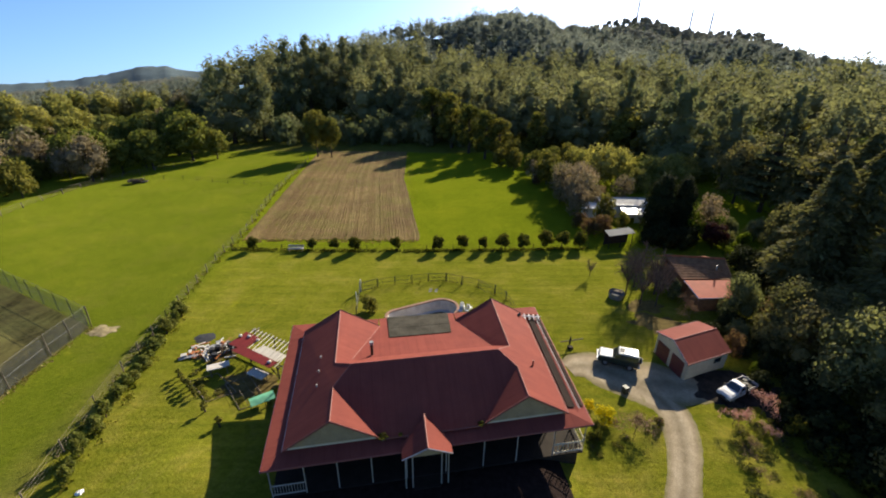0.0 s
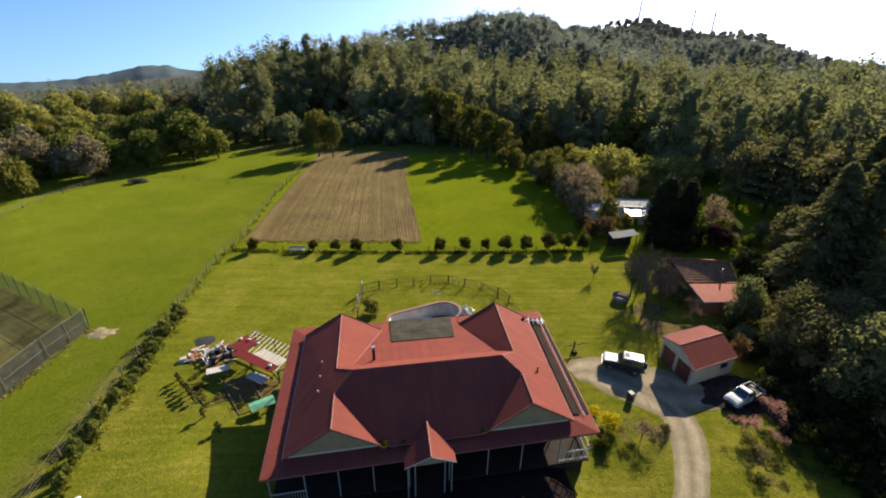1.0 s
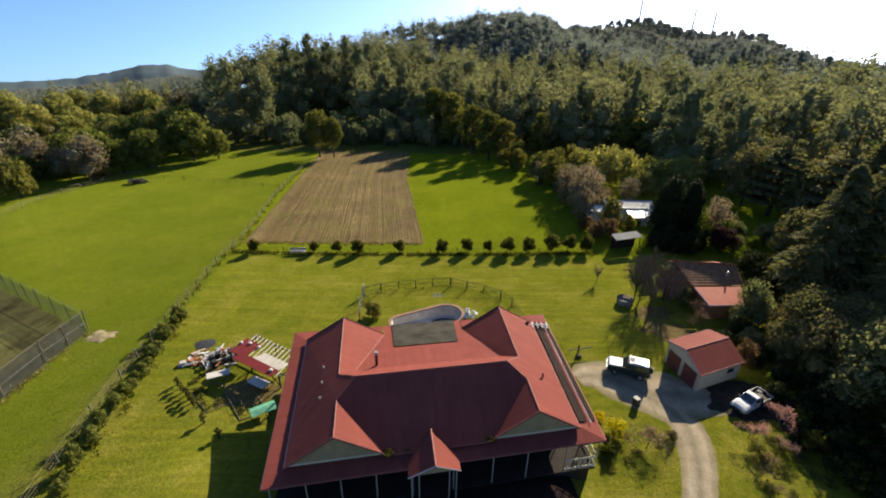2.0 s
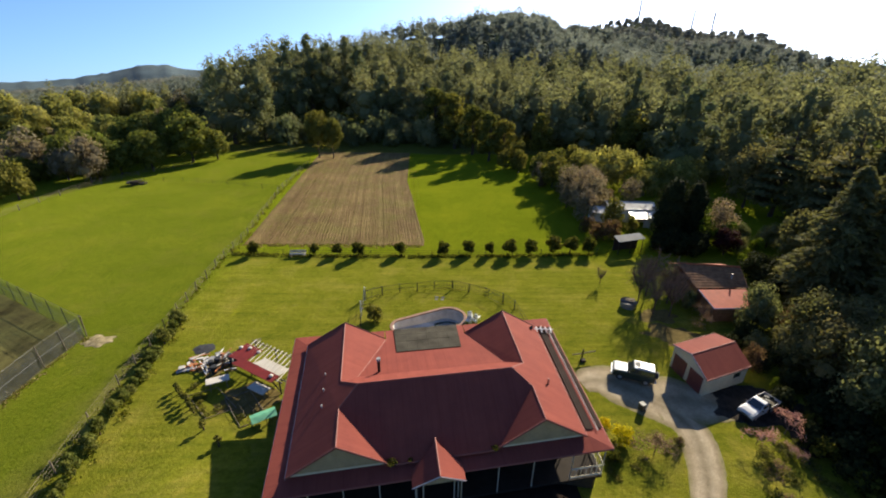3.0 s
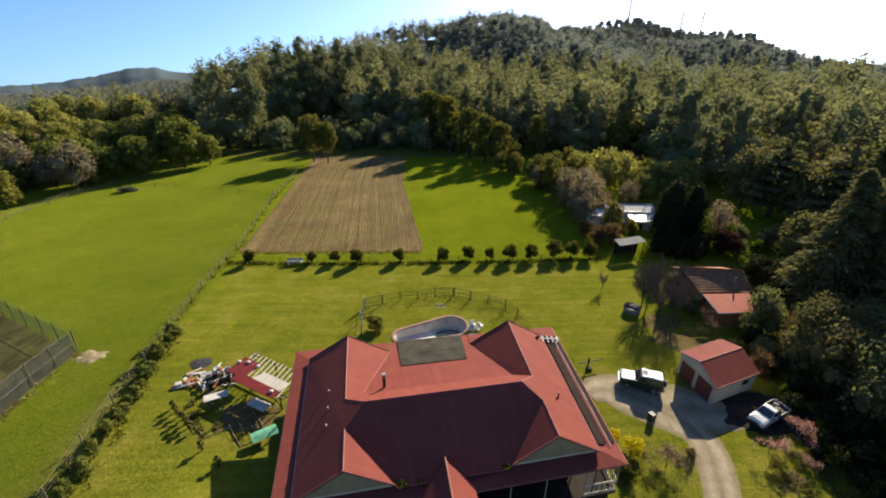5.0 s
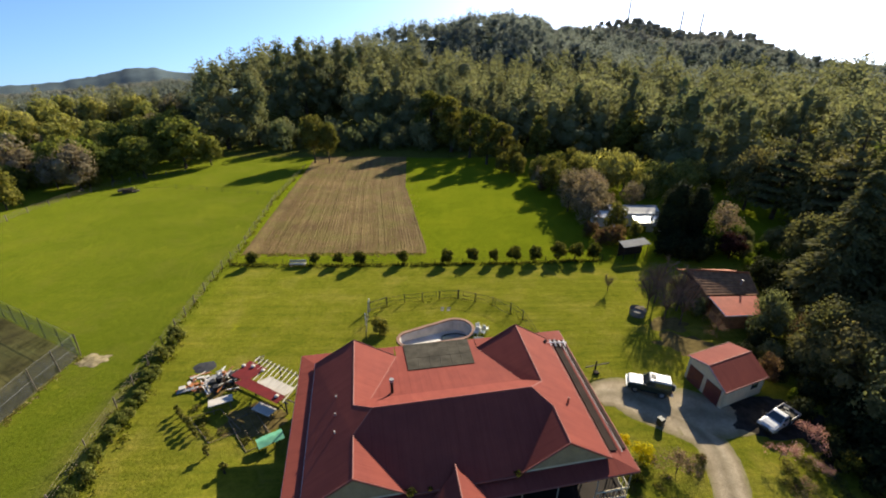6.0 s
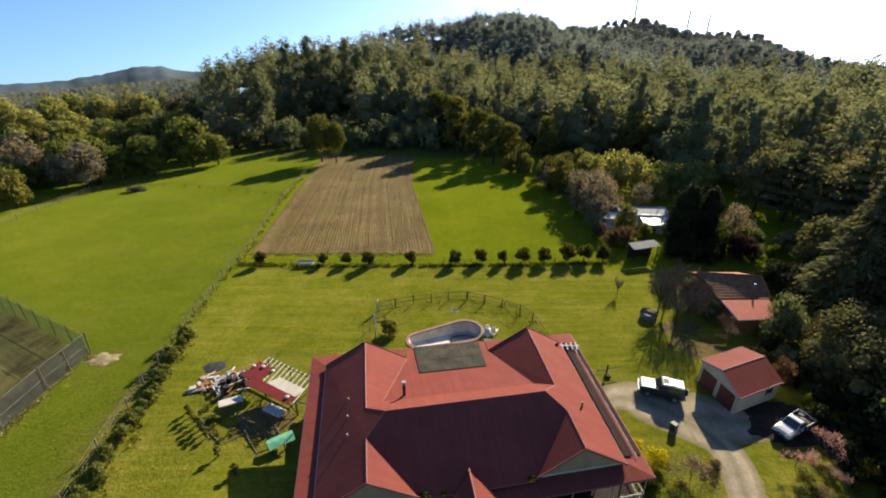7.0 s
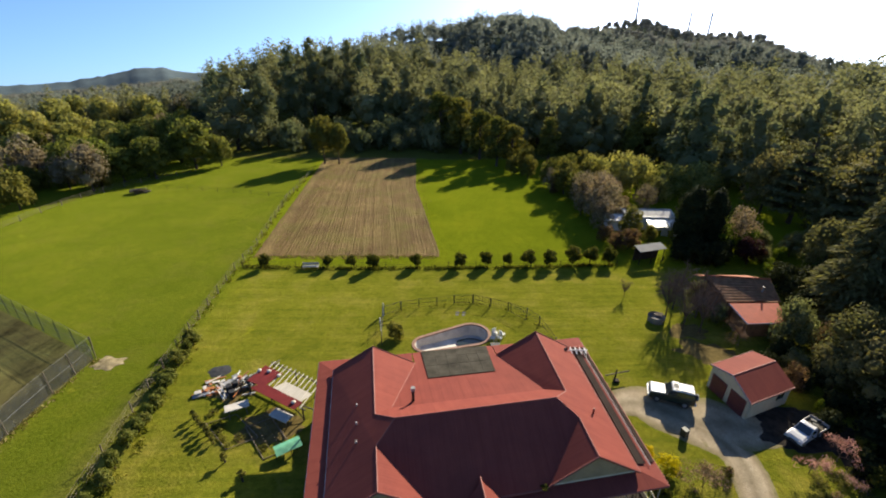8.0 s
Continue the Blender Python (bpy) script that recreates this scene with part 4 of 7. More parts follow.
    for a, b, mat in (((UL, VF, ZG - 0.04), (UL, VK, ZG - 0.04), "gutter"), ((UR, VF, ZG - 0.04), (UR, VK, ZG - 0.04), "ridge"),
                      ((0, 0, ZE - 0.06), (HW, 0, ZE - 0.06), "ridge"), ((0, 0, ZE - 0.06), (0, HD, ZE - 0.06), "gutter"), ((HW, 0, ZE - 0.06), (HW, HD, ZE - 0.06), "ridge"), ((0, HD, ZE - 0.06), (HW, HD, ZE - 0.06), "ridge"),
                      ((UL + 2 * WA, VF - 0.03, ZG - 0.06), (UR - 2 * WA, VF - 0.03, ZG - 0.06), "ridge")):
        part("gutter", hrod(bmesh.new(), a, b, 0.035 if mat == "gutter" else 0.055, 1, 6), M[mat], h)
    # verandah posts with a beam, and a white balustrade
    us = (0.35, 2.45, 4.5, 6.65, 8.9, 11.55, 14.15, 16.5, 19.2, HW - 0.35)
    for u in us:
        part("verandah_post", hrod(bmesh.new(), (u, 0.25, ZF - 0.2), (u, 0.25, ZE - 0.1), 0.042, 1, 4), M["postpaint"], h, "pale timber post")
    for k in range(1, 6):
        for u in (0.3, HW - 0.3):
            part("verandah_post", hrod(bmesh.new(), (u, HD * k / 6, ZF), (u, HD * k / 6, ZE - 0.1), 0.06, 1, 4), M["white"], h)
    part("beam", hrod(bmesh.new(), (0.3, 0.25, ZE - 0.16), (HW - 0.3, 0.25, ZE - 0.16), 0.07, 1, 4), M["postpaint"], h)
    for (u0, v0), (u1, v1), paint, n, r in (((0.35, 0.25), (2.45, 0.25), "postpaint", 12, 0.022), ((19.2, 0.25), (HW - 0.35, 0.25), "cream", 6, 0.03),
                                            ((HW - 0.3, 0.25), (HW - 0.3, HD / 6), "cream", 7, 0.03)):
        for z in (ZF + 0.2, ZF + 1.0):
            part("rail", hrod(bmesh.new(), (u0, v0, z), (u1, v1, z), 0.03 + r, 1, 4), M[paint], h, "pale verandah rail")
        for k in range(1, n):
            u, v = u0 + (u1 - u0) * k / n, v0 + (v1 - v0) * k / n
            part("baluster", hrod(bmesh.new(), (u, v, ZF + 0.2), (u, v, ZF + 1.0), r, 1, 4), M[paint], h)
    # entrance porch: a small gable before the front verandah
    pu, pw, zr, zv = 10.2, 1.62, 5.62, 4.55
    hslab([(pu, -1.05, zr), (pu, 1.75, zr), (pu - 0.25, 1.3, zr - 0.15), (pu - pw, 0.45, zv), (pu - pw, -0.75, zv)], "porch_roof", h, cut=1)
    hslab([(pu, -1.05, zr), (pu, 1.75, zr), (pu + 0.25, 1.3, zr - 0.15), (pu + pw, 0.45, zv), (pu + pw, -0.75, zv)], "porch_roof", h, cut=1)
    part("ridge_cap", hrod(bmesh.new(), (pu, -1.05, zr + 0.02), (pu, 1.75, zr + 0.02), 0.06, 1, 6), M["ridge"], h)
    for e in (-1, 1):
        part("barge_board", hrod(bmesh.new(), (pu, -1.05, zr), (pu + e * pw, -0.75, zv), 0.045, 1, 4), M["gutter"], h)
    slab([hp(pu - pw + 0.15, -0.6, zv), hp(pu + pw - 0.15, -0.6, zv), hp(pu, -0.6, zr - 0.1)], 0.05, M["infill"], "gable_board", h, "cream porch gable")
    for u in (pu - 1.4, pu - 0.95, pu + 0.95, pu + 1.4):
        part("porch_post", hrod(bmesh.new(), (u, -0.5, ZF - 0.3), (u, -0.5, zv - 0.05), 0.042, 1, 4), M["postpaint"], h, "pale porch post")
    for k in range(6):
        part("step", hbox(pu - 0.9, pu + 0.9, -0.75 - 0.3 * k, 0.3 - 0.3 * k if k == 0 else -0.45 - 0.3 * k, -0.1, ZF - 0.05 - 0.26 * k), M["deck"], h, "front step")
    # flue and vents
    f = part("flue", hrod(bmesh.new(), (6.85, 8.05, low_roof(8.05) - 0.05), (6.85, 8.05, low_roof(8.05) + 1.05), 0.11, 1, 10), M["darkwood"], h, "dark steel flue")
    part("cowl", hrod(bmesh.new(), (6.85, 8.05, low_roof(8.05) + 1.0), (6.85, 8.05, low_roof(8.05) + 1.22), 0.16, 1, 10), M["steel"], f, "pale flue cowl")
    for v in (8.16, 6.53, 5.0):
        z = ZG + (3.1 - UL) * SL
        part("vent_pipe", hrod(bmesh.new(), (3.1, v, z - 0.05), (3.1, v, z + 0.2), 0.06, 1, 8), M["gutter"], h, "pale vent pipe")
    z = ZG + (UR - 18.7) * SL
    part("vent_pipe", hrod(bmesh.new(), (18.7, 5.0, z - 0.05), (18.7, 5.0, z + 0.5), 0.07, 1, 8), M["ridge"], h, "red vent pipe")
    return h


house = build_house()

for u0, u1 in ((1.3, 7.3), (HW - 7.6, HW - 1.7)):
    hslab([(u0, 12.8, 4.83), (u1, 12.8, 4.83), (u1, 13.6, 4.83), (u0, 13.6, 4.83)], "soffit", house, "darkwood", 0.02, "boarded soffit under the back gable", 1)


def front_sheet():
    """Near-black sheet of ground along the front of the verandah, following the rise of the lawn."""
    rng = random.Random(17)
    nu, nv = 26, 7
    verts, faces = [], []
    for i in range(nu):
        for j in range(nv):
            u, v = 0.4 + (HW - 2.2) * i / (nu - 1), -5.2 + 6.0 * j / (nv - 1)
            if j == 0:
                v += rng.uniform(-0.5, 0.5)
            p = hp(u, v, 0)
            verts.append((p.x, p.y, float(bank(p.x, p.y)) + 0.05 + rng.uniform(-0.01, 0.03)))
    for i in range(nu - 1):
        for j in range(nv - 1):
            a = i * nv + j
            faces.append((a, a + nv, a + nv + 1, a + 1))
    ob = link("mulch_bed", mesh_of("mulch_bed", verts, faces, M["frontdark"], True))
    tagged(ob, "near-black ground before the verandah", "garden bed", kind="structure")


M["frontdark"] = plain("near-black ground", (0.022, 0.015, 0.013), 0.95, 0, 0.45, 2.5, 0.02, 0.6)
front_sheet()

# pool heating mats on the roof
mat = hslab([(8.2, 10.9, low_roof(10.9) + 0.07), (13.3, 10.9, low_roof(10.9) + 0.07), (13.55, 15.5, low_roof(15.5) + 0.09), (8.1, 15.5, low_roof(15.5) + 0.09)], "pool_heating_panel", house, "solar", 0.03, "dark grey rubber pool heating panel", 1)

for k in range(1, 6):
    u = 8.2 + 5.1 * k / 6
    part("panel_seam", hrod(bmesh.new(), (u, 10.9, low_roof(10.9) + 0.075), (u + 0.1, 15.5, low_roof(15.5) + 0.095), 0.012, 1, 4), M["solar"], mat)
for v in (12.8, 14.2):
    part("panel_seam", hrod(bmesh.new(), (8.15, v, low_roof(v) + 0.078), (13.35, v, low_roof(v) + 0.078), 0.012, 1, 4), M["solar"], mat)


def right_roof(u):
    return ZG + (UR - u) * SL + 0.03


strip = hslab([(20.45, 1.6, 4.74), (21.0, 1.6, 4.66), (21.1, 13.9, 4.65), (20.55, 13.9, 4.73)], "pool_heating_strip", house, "strip", 0.03, "long black heating strip", 1)
hslab([(21.42, 1.7, 4.59), (21.72, 1.7, 4.55), (21.72, 13.9, 4.55), (21.42, 13.9, 4.59)], "pool_heating_strip", house, "strip", 0.03, "long black heating strip", 1)
for k in range(4):
    u = 20.2 + 0.42 * k
    part("heating_pipe", hrod(bmesh.new(), (u, 12.75, 4.9 - 0.05 * k), (u + 0.12, 13.6, 4.92 - 0.06 * k), 0.05, 1, 6), M["white"], house, "white plastic pipe")
part("heating_pipe", hrod(bmesh.new(), (19.9, 12.9, right_roof(19.9) + 0.06), (21.75, 13.3, 4.68), 0.05, 1, 6), M["white"], house, "white plastic manifold pipe")
part("heating_pipe", hrod(bmesh.new(), (21.25, 1.4, 4.68), (21.3, 13.3, 4.68), 0.035, 1, 6), M["gutter"], house, "pale plastic pipe")
part("heating_pipe", hrod(bmesh.new(), (19.5, 12.7, right_roof(19.5) + 0.02), (19.7, 12.8, right_roof(19.5) + 0.1), 0.14, 1, 8), M["black"], house, "black pipe joint")


# ---- garage ----
def build_gable_shed(name, m, w, d, he, hr, label, door=True):
    """A shed with its gable towards -y of its own plan: w wide, d deep, eaves he, ridge hr."""
    g = empty(name, m, label, "garage")
    for sx in (-1, 1):
        bm = boxed(sx * (w / 2 - 0.06), d / 2, (he - 0.2 * sx) / 2, 0.12, d, he - 0.2 * sx)
        part("wall", bm, M["cream"], g, "cream side wall")
    for y in (0.06, d - 0.06):
        bm = bmesh.new()
        pts = [(-w / 2 + 0.12, 0), (w / 2 - 0.12, 0), (w / 2 - 0.12, he - 0.2), (0, hr - 0.1), (-w / 2 + 0.12, he + 0.2)]
        f = [bm.verts.new((x, y - 0.05, z)) for x, z in pts]
        b = [bm.verts.new((x, y + 0.05, z)) for x, z in pts]
        bm.faces.new(f)
        bm.faces.new(b[::-1])
        for i in range(5):
            bm.faces.new((f[i], b[i], b[(i + 1) % 5], f[(i + 1) % 5]))
        bmesh.ops.recalc_face_normals(bm, faces=bm.faces)
        part("gable_wall", bm, M["cream"], g, "cream gable wall")
    o, e = 0.15, 0.12
    eave = he
    for sx in (-1, 1):
        he = eave - 0.2 * sx
        k = (hr - he) / (w / 2)
        pts = [(sx * (w / 2 + e), -o, he - e * k), (sx * (w / 2 + e), d + o, he - e * k), (0, d + o, hr), (0, -o, hr)]
        slab(pts, 0.07, M["roof"], "roof", g, "red corrugated roof plane")
        part("gutter", rod(bmesh.new(), (sx * (w / 2 + e + 0.05), -o, he - e * k - 0.05), (sx * (w / 2 + e + 0.05), d + o, he - e * k - 0.05), 0.06), M["ridge"], g)
        part("barge_board", rod(bmesh.new(), (sx * (w / 2 + e), -o, he - e * k + 0.02), (0, -o, hr + 0.02), 0.05, None, 4), M["gutter"], g)
    part("ridge_cap", rod(bmesh.new(), (0, -o, hr - 0.025), (0, d + o, hr - 0.025), 0.06), M["ridge"], g)
    win = part("window", boxed(w / 2 + 0.01, d * 0.76, 1.25, 0.05, 0.7, 0.5, 0.01), M["glass"], g, "small dark side window")
    for y in (d * 0.76 - 0.38, d * 0.76 + 0.38):
        part("window_frame", boxed(w / 2 + 0.02, y, 1.25, 0.06, 0.06, 0.62), M["darkwood"], win)
    part("downpipe", rod(bmesh.new(), (w / 2 + 0.05, 0.12, 0.0), (w / 2 + 0.05, 0.12, he - 0.35), 0.04), M["cream"], g)
    if door:
        for sx in (-1, 1):
            dr = part("garage_door", boxed(sx * w * 0.24, -0.03, he * 0.43, w * 0.38, 0.06, he * 0.86, 0.01), M["maroon"], g, "dark red garage door")
            for j in range(4):
                part("door_panel", boxed(sx * w * 0.24, -0.07, he * (0.12 + 0.2 * j), w * 0.36, 0.03, he * 0.16, 0.01), M["maroon"], dr)
    return g


M["maroon"] = plain("dark red paint", (0.136, 0.030, 0.025), 0.55, 0, 0.2, 2.0)
garage = build_gable_shed("garage", pose(24.12, 34.05, 0, 0, 0, -69.5), 4.2, 5.3, 2.25, 3.06, "cream garage with red steel gable roof and maroon doors")
# its plan is a little out of square
for ob in garage.children_recursive:
    ob.data.transform(Matrix(((1, 0, 0, 0), (-0.17, 1, 0, 0), (0, 0, 1, 0), (0, 0, 0, 1))))

# ---- shrubs in rows ----
ball = make_tree("ball_shrub", 51, 2.75, 2.5, 0.55, "hedge", 900, 0.17, 6, "clipped round dark green shrub in a row", "shrub", "shrub row")
place(ball, [(-26.2, 60.5, 0.70), (-17.3, 60.6, 0.59), (-14.0, 60.4, 0.65), (-10.9, 60.2, 0.79), (-4.8, 60.7, 0.72), (1.7, 60.7, 0.77), (5.4, 61.2, 0.79), (11.6, 60.9, 0.88), (14.9, 61.4, 0.83), (18.5, 61.9, 0.97), (21.1, 61.9, 0.90), (23.9, 61.9, 0.85)], seed=9)

# ---- pool and its fence ----
M["concrete"] = plain("grey concrete", (0.182, 0.175, 0.161), 0.9, 0, 0.25, 2.0)
M["pool"] = plain("pale pool render", (0.518, 0.483, 0.420), 0.6, 0, 0.3, 0.8)
M["coping"] = plain("brick coping", (0.280, 0.168, 0.119), 0.8, 0, 0.3, 2.5)
M["water"] = plain("dark pool water", (0.025, 0.032, 0.025), 0.08, 0, 0.2, 0.5)
M["fencing"] = plain("dark fence steel", (0.035, 0.038, 0.032), 0.6, 0.2, 0.3, 3.0)


def build_pool():
    p = empty("swimming_pool", Matrix(), "drained pale swimming pool with brick coping and a dark puddle", "pool")
    rim, floor = pool_outline(0.11), pool_outline(-0.25)
    k = len(rim)
    depth = [-0.75 - 0.55 * min(1, max(0, (x + 4) / 7)) for x, _ in floor]
    verts = [(x, y, 0.05) for x, y in rim] + [(x, y, z) for (x, y), z in zip(floor, depth)]
    faces = [(i, (i + 1) % k, (i + 1) % k + k, i + k) for i in range(k)] + [tuple(range(k, 2 * k))]
    link("basin", mesh_of("basin", verts, faces, M["pool"]), p)
    inner, outer = pool_outline(0.05), pool_outline(0.36)
    verts = [(x, y, 0.07) for x, y in inner] + [(x, y, 0.07) for x, y in outer] + [(x, y, -0.05) for x, y in outer] + [(x, y, -0.1) for x, y in inner]
    faces = [(i + a * k, (i + 1) % k + a * k, (i + 1) % k + b * k, i + b * k) for i in range(k) for a, b in ((0, 1), (1, 2), (3, 0))]
    link("coping", mesh_of("coping", verts, faces, M["coping"]), p, "red-brown brick coping")
    ang = [2 * math.pi * i / 18 for i in range(18)]
    puddle = [(2.0 + 1.5 * math.cos(t) * (1 + 0.12 * math.sin(3 * t)), 43.9 + 1.05 * math.sin(t), -0.98) for t in ang]
    link("puddle", mesh_of("puddle", puddle, [tuple(range(18))], M["water"]), p, "dark rainwater at the deep end")
    part("ladder", rod(rod(bmesh.new(), (3.7, 44.0, -0.6), (3.7, 44.0, 0.8), 0.03), (3.7, 43.5, -0.6), (3.7, 43.5, 0.8), 0.03), M["steel"], p, "steel pool ladder")


build_pool()


def polyline_fence(name, line, h, post_gap, wires, label, post="wood", wire="steel", r=0.05, wr=0.012, group="", net=0.0, top=False, netmat=None):
    """A fence along a line of (x, y): posts, wires from post to post, and netting if asked."""
    f = empty(name, Matrix(), label, "fence", group)
    spots = []
    for (x0, y0), (x1, y1) in zip(line, line[1:]):
        n = max(1, round(math.hypot(x1 - x0, y1 - y0) / post_gap))
        spots += [(x0 + (x1 - x0) * i / n, y0 + (y1 - y0) * i / n) for i in range(n)]
    spots.append(line[-1])
    rng = random.Random(len(spots))
    spots = [(x, y, float(height(np.float64(x), np.float64(y)))) for x, y in spots]
    shared = None
    for x, y, z in spots:
        if shared is None:
            shared = part("post", rod(bmesh.new(), (0, 0, -0.2), (0, 0, h + 0.06), r, r * 0.9, 6), M[post], f)
            ob = shared
        else:
            ob = link("post", shared.data, f)
        ob.matrix_basis = pose(x, y, z, rng.uniform(-2, 2), rng.uniform(-2, 2), rng.uniform(0, 90))
    for k in range(wires):
        bm = bmesh.new()
        zz = h * (k + 1) / wires if not top else h
        ring = None
        for x, y, z in spots:
            now = [bm.verts.new((x + wr * dx, y, z + zz + wr * dz)) for dx, dz in ((-1, -0.6), (1, -0.6), (0, 1))]
            if ring:
                for i in range(3):
                    bm.faces.new((ring[i], ring[(i + 1) % 3], now[(i + 1) % 3], now[i]))
            ring = now
        part("rail" if top else "wire", bm, M[wire], f)
    if net:
        vs, fs = [], []
        for a, b in zip(spots, spots[1:]):
            ln = math.hypot(b[0] - a[0], b[1] - a[1])
            n = max(2, int(ln / net))
            m = max(2, int(h / net))
            for i in range(n):
                p = [a[j] + (b[j] - a[j]) * i / n for j in range(3)]
                dx, dy = (b[0] - a[0]) / ln * 0.013, (b[1] - a[1]) / ln * 0.013
                q = len(vs)
                vs += [(p[0], p[1], p[2] + 0.03), (p[0] + dx, p[1] + dy, p[2] + 0.03), (p[0] + dx, p[1] + dy, p[2] + h), (p[0], p[1], p[2] + h)]
                fs.append((q, q + 1, q + 2, q + 3))
            for i in range(m):
                z = 0.03 + h * i / m
                q = len(vs)
                vs += [(a[0], a[1], a[2] + z), (b[0], b[1], b[2] + z), (b[0], b[1], b[2] + z + 0.013), (a[0], a[1], a[2] + z + 0.013)]
                fs.append((q, q + 1, q + 2, q + 3))
        ob = link("netting", mesh_of("netting", vs, fs, M[netmat or wire]), f, "wire netting")
        ob["kind"] = "stuff"
    return f


pool_line = [(-7.6, 42.4), (-8.1, 48.1), (-6.0, 49.1), (-3.9, 49.9), (-1.7, 50.2), (0.4, 50.7), (2.8, 50.8), (4.8, 50.0), (6.9, 49.0), (8.9, 47.7), (10.0, 46.0), (10.8, 42.0)]
polyline_fence("pool_fence", pool_line, 1.2, 5.0, 2, "dark green wire fence round the swimming pool", "fencing", "fencing", 0.06, 0.022, net=0.2)
gate = empty("pool_gate", pose(-8.0, 48.0, 0, 0, 0, 34), "dark tubular steel gate panel in the pool fence", "gate")
for z in (0.15, 1.2):
    part("gate_rail", rod(bmesh.new(), (0.05, 0, z), (2.3, 0, z), 0.03), M["fencing"], gate)
for x in (0.05, 2.3):
    part("gate_stile", rod(bmesh.new(), (x, 0, 0.1), (x, 0, 1.25), 0.03), M["fencing"], gate)
for (x, y), rz in (((0.4, 50.7), 2), ((2.8, 50.8), -22), ((7.1, 48.6), -47)):
    copy_thing(gate, pose(x, y, 0, 0, 0, rz))
post = part("white_post", rod(bmesh.new(), (-8.0, 48.05, -0.1), (-8.0, 48.05, 1.75), 0.07), M["white"])
tagged(post, "white timber corner post of the pool fence", "post", "white posts")
post2 = part("white_post", rod(bmesh.new(), (-8.05, 45.2, -0.1), (-8.05, 45.2, 1.6), 0.06), M["white"])
tagged(post2, "white timber post beside the pool fence", "post", "white posts")
slabs = empty("paving_stones", pose(1.1, 48.4, 0.0), "four pale square paving stones on the pool lawn", "paving")
for dx, dy in ((-0.4, -0.22), (0.35, -0.26), (-0.32, 0.3), (0.42, 0.25)):
    part("stone", boxed(dx, dy, 0.02, 0.38, 0.30, 0.04, 0.01), M["concrete"], slabs)
chairs = [(4.6, 43.9, 20), (5.0, 43.2, 70), (4.3, 43.1, -30), (5.4, 43.8, 130)]


def build_pool_chair():
    c = empty("garden_chair", Matrix(), "white plastic garden chair beside the pool", "chair", "pool chairs")
    part("seat", boxed(0, 0, 0.42, 0.5, 0.5, 0.05, 0.015), M["white"], c)
    part("backrest", boxed(0, 0.25, 0.68, 0.5, 0.05, 0.48, 0.015, rx=-8), M["white"], c)
    for x in (-0.22, 0.22):
        for y in (-0.2, 0.22):
            part("leg", boxed(x, y, 0.21, 0.05, 0.05, 0.42), M["white"], c)
        part("armrest", boxed(x, 0, 0.62, 0.06, 0.48, 0.04, 0.01), M["white"], c)
    return c


chair = build_pool_chair()
for i, (x, y, rz) in enumerate(chairs):
    if i:
        copy_thing(chair, pose(x, y, 0, 0, 0, rz))
    else:
        chair.matrix_basis = pose(x, y, 0, 0, 0, rz)
pump = part("pool_pump_box", boxed(4.35, 41.6, 0.35, 1.0, 0.6, 0.7, 0.03), M["black"])
tagged(pump, "black pool pump box beside the house wall", "pump")

# ---- fences of the paddocks ----
polyline_fence("paddock_fence", [(-33.6, 118.0), (-32.8, 90.5), (-30.0, 65.1), (-30.2, 59.5), (-29.4, 49.9), (-29.0, 44.9), (-28.4, 38.7), (-27.8, 33.1), (-27.2, 28.7), (-26.4, 24.2), (-25.6, 20.0), (-24.6, 14.0)], 1.2, 3.2, 4,
               "weathered post and wire paddock fence", "wood", "wood", 0.055, 0.010)
polyline_fence("row_fence", [(-29.6, 60.6), (-18, 60.0), (0, 60.3), (12, 60.6), (25, 61.4)], 1.0, 4.2, 3, "low post and wire fence along the shrub row", "darkwood", "fencing", 0.05, 0.016)
polyline_fence("cross_fence", [(-66.0, 98.8), (-57.0, 98.4), (-45.6, 95.5), (-33.2, 92.5)], 1.1, 4.0, 3, "thin wire fence across the paddock", "darkwood", "fencing", 0.045, 0.014)
polyline_fence("boundary_fence", [(-77.0, 62.0), (-76.2, 74.0), (-76.4, 83.0), (-75.6, 92.0), (-72.6, 101.0), (-69.0, 107.6), (-63.4, 114.6)], 1.1, 4.0, 3, "pale post and wire boundary fence", "wood", "wood", 0.07, 0.018)

# ---- tennis court ----
def court_material():
    """Old court surface: olive moss over brown, with dark stains; fence shadow streaks are painted in among them."""
    n = Nodes("mossy court surface")
    col = n.ramp(n.noise(0.16, 6, 0.7), [(0.3, (0.064, 0.053, 0.022)), (0.5, (0.104, 0.096, 0.033)), (0.7, (0.140, 0.138, 0.044))])
    stain_shadow = n.ramp(n.noise(0.22, 5, 0.7, "Object", (1.0, 0.35, 1, 62)), [(0.52, (1, 1, 1)), (0.66, (0.28, 0.26, 0.26))])
    fine = n.ramp(n.noise(5.0, 5, 0.75), [(0.3, (0.75, 0.75, 0.72)), (0.7, (1.2, 1.2, 1.15))])
    n.bump(n.noise(4.0, 4, 0.7), 0.4, 0.04)
    return n.done(n.mix(1.0, n.mix(1.0, col, stain_shadow, "MULTIPLY"), fine, "MULTIPLY"), 0.95, 0, 0.05)


M["court"] = court_material()


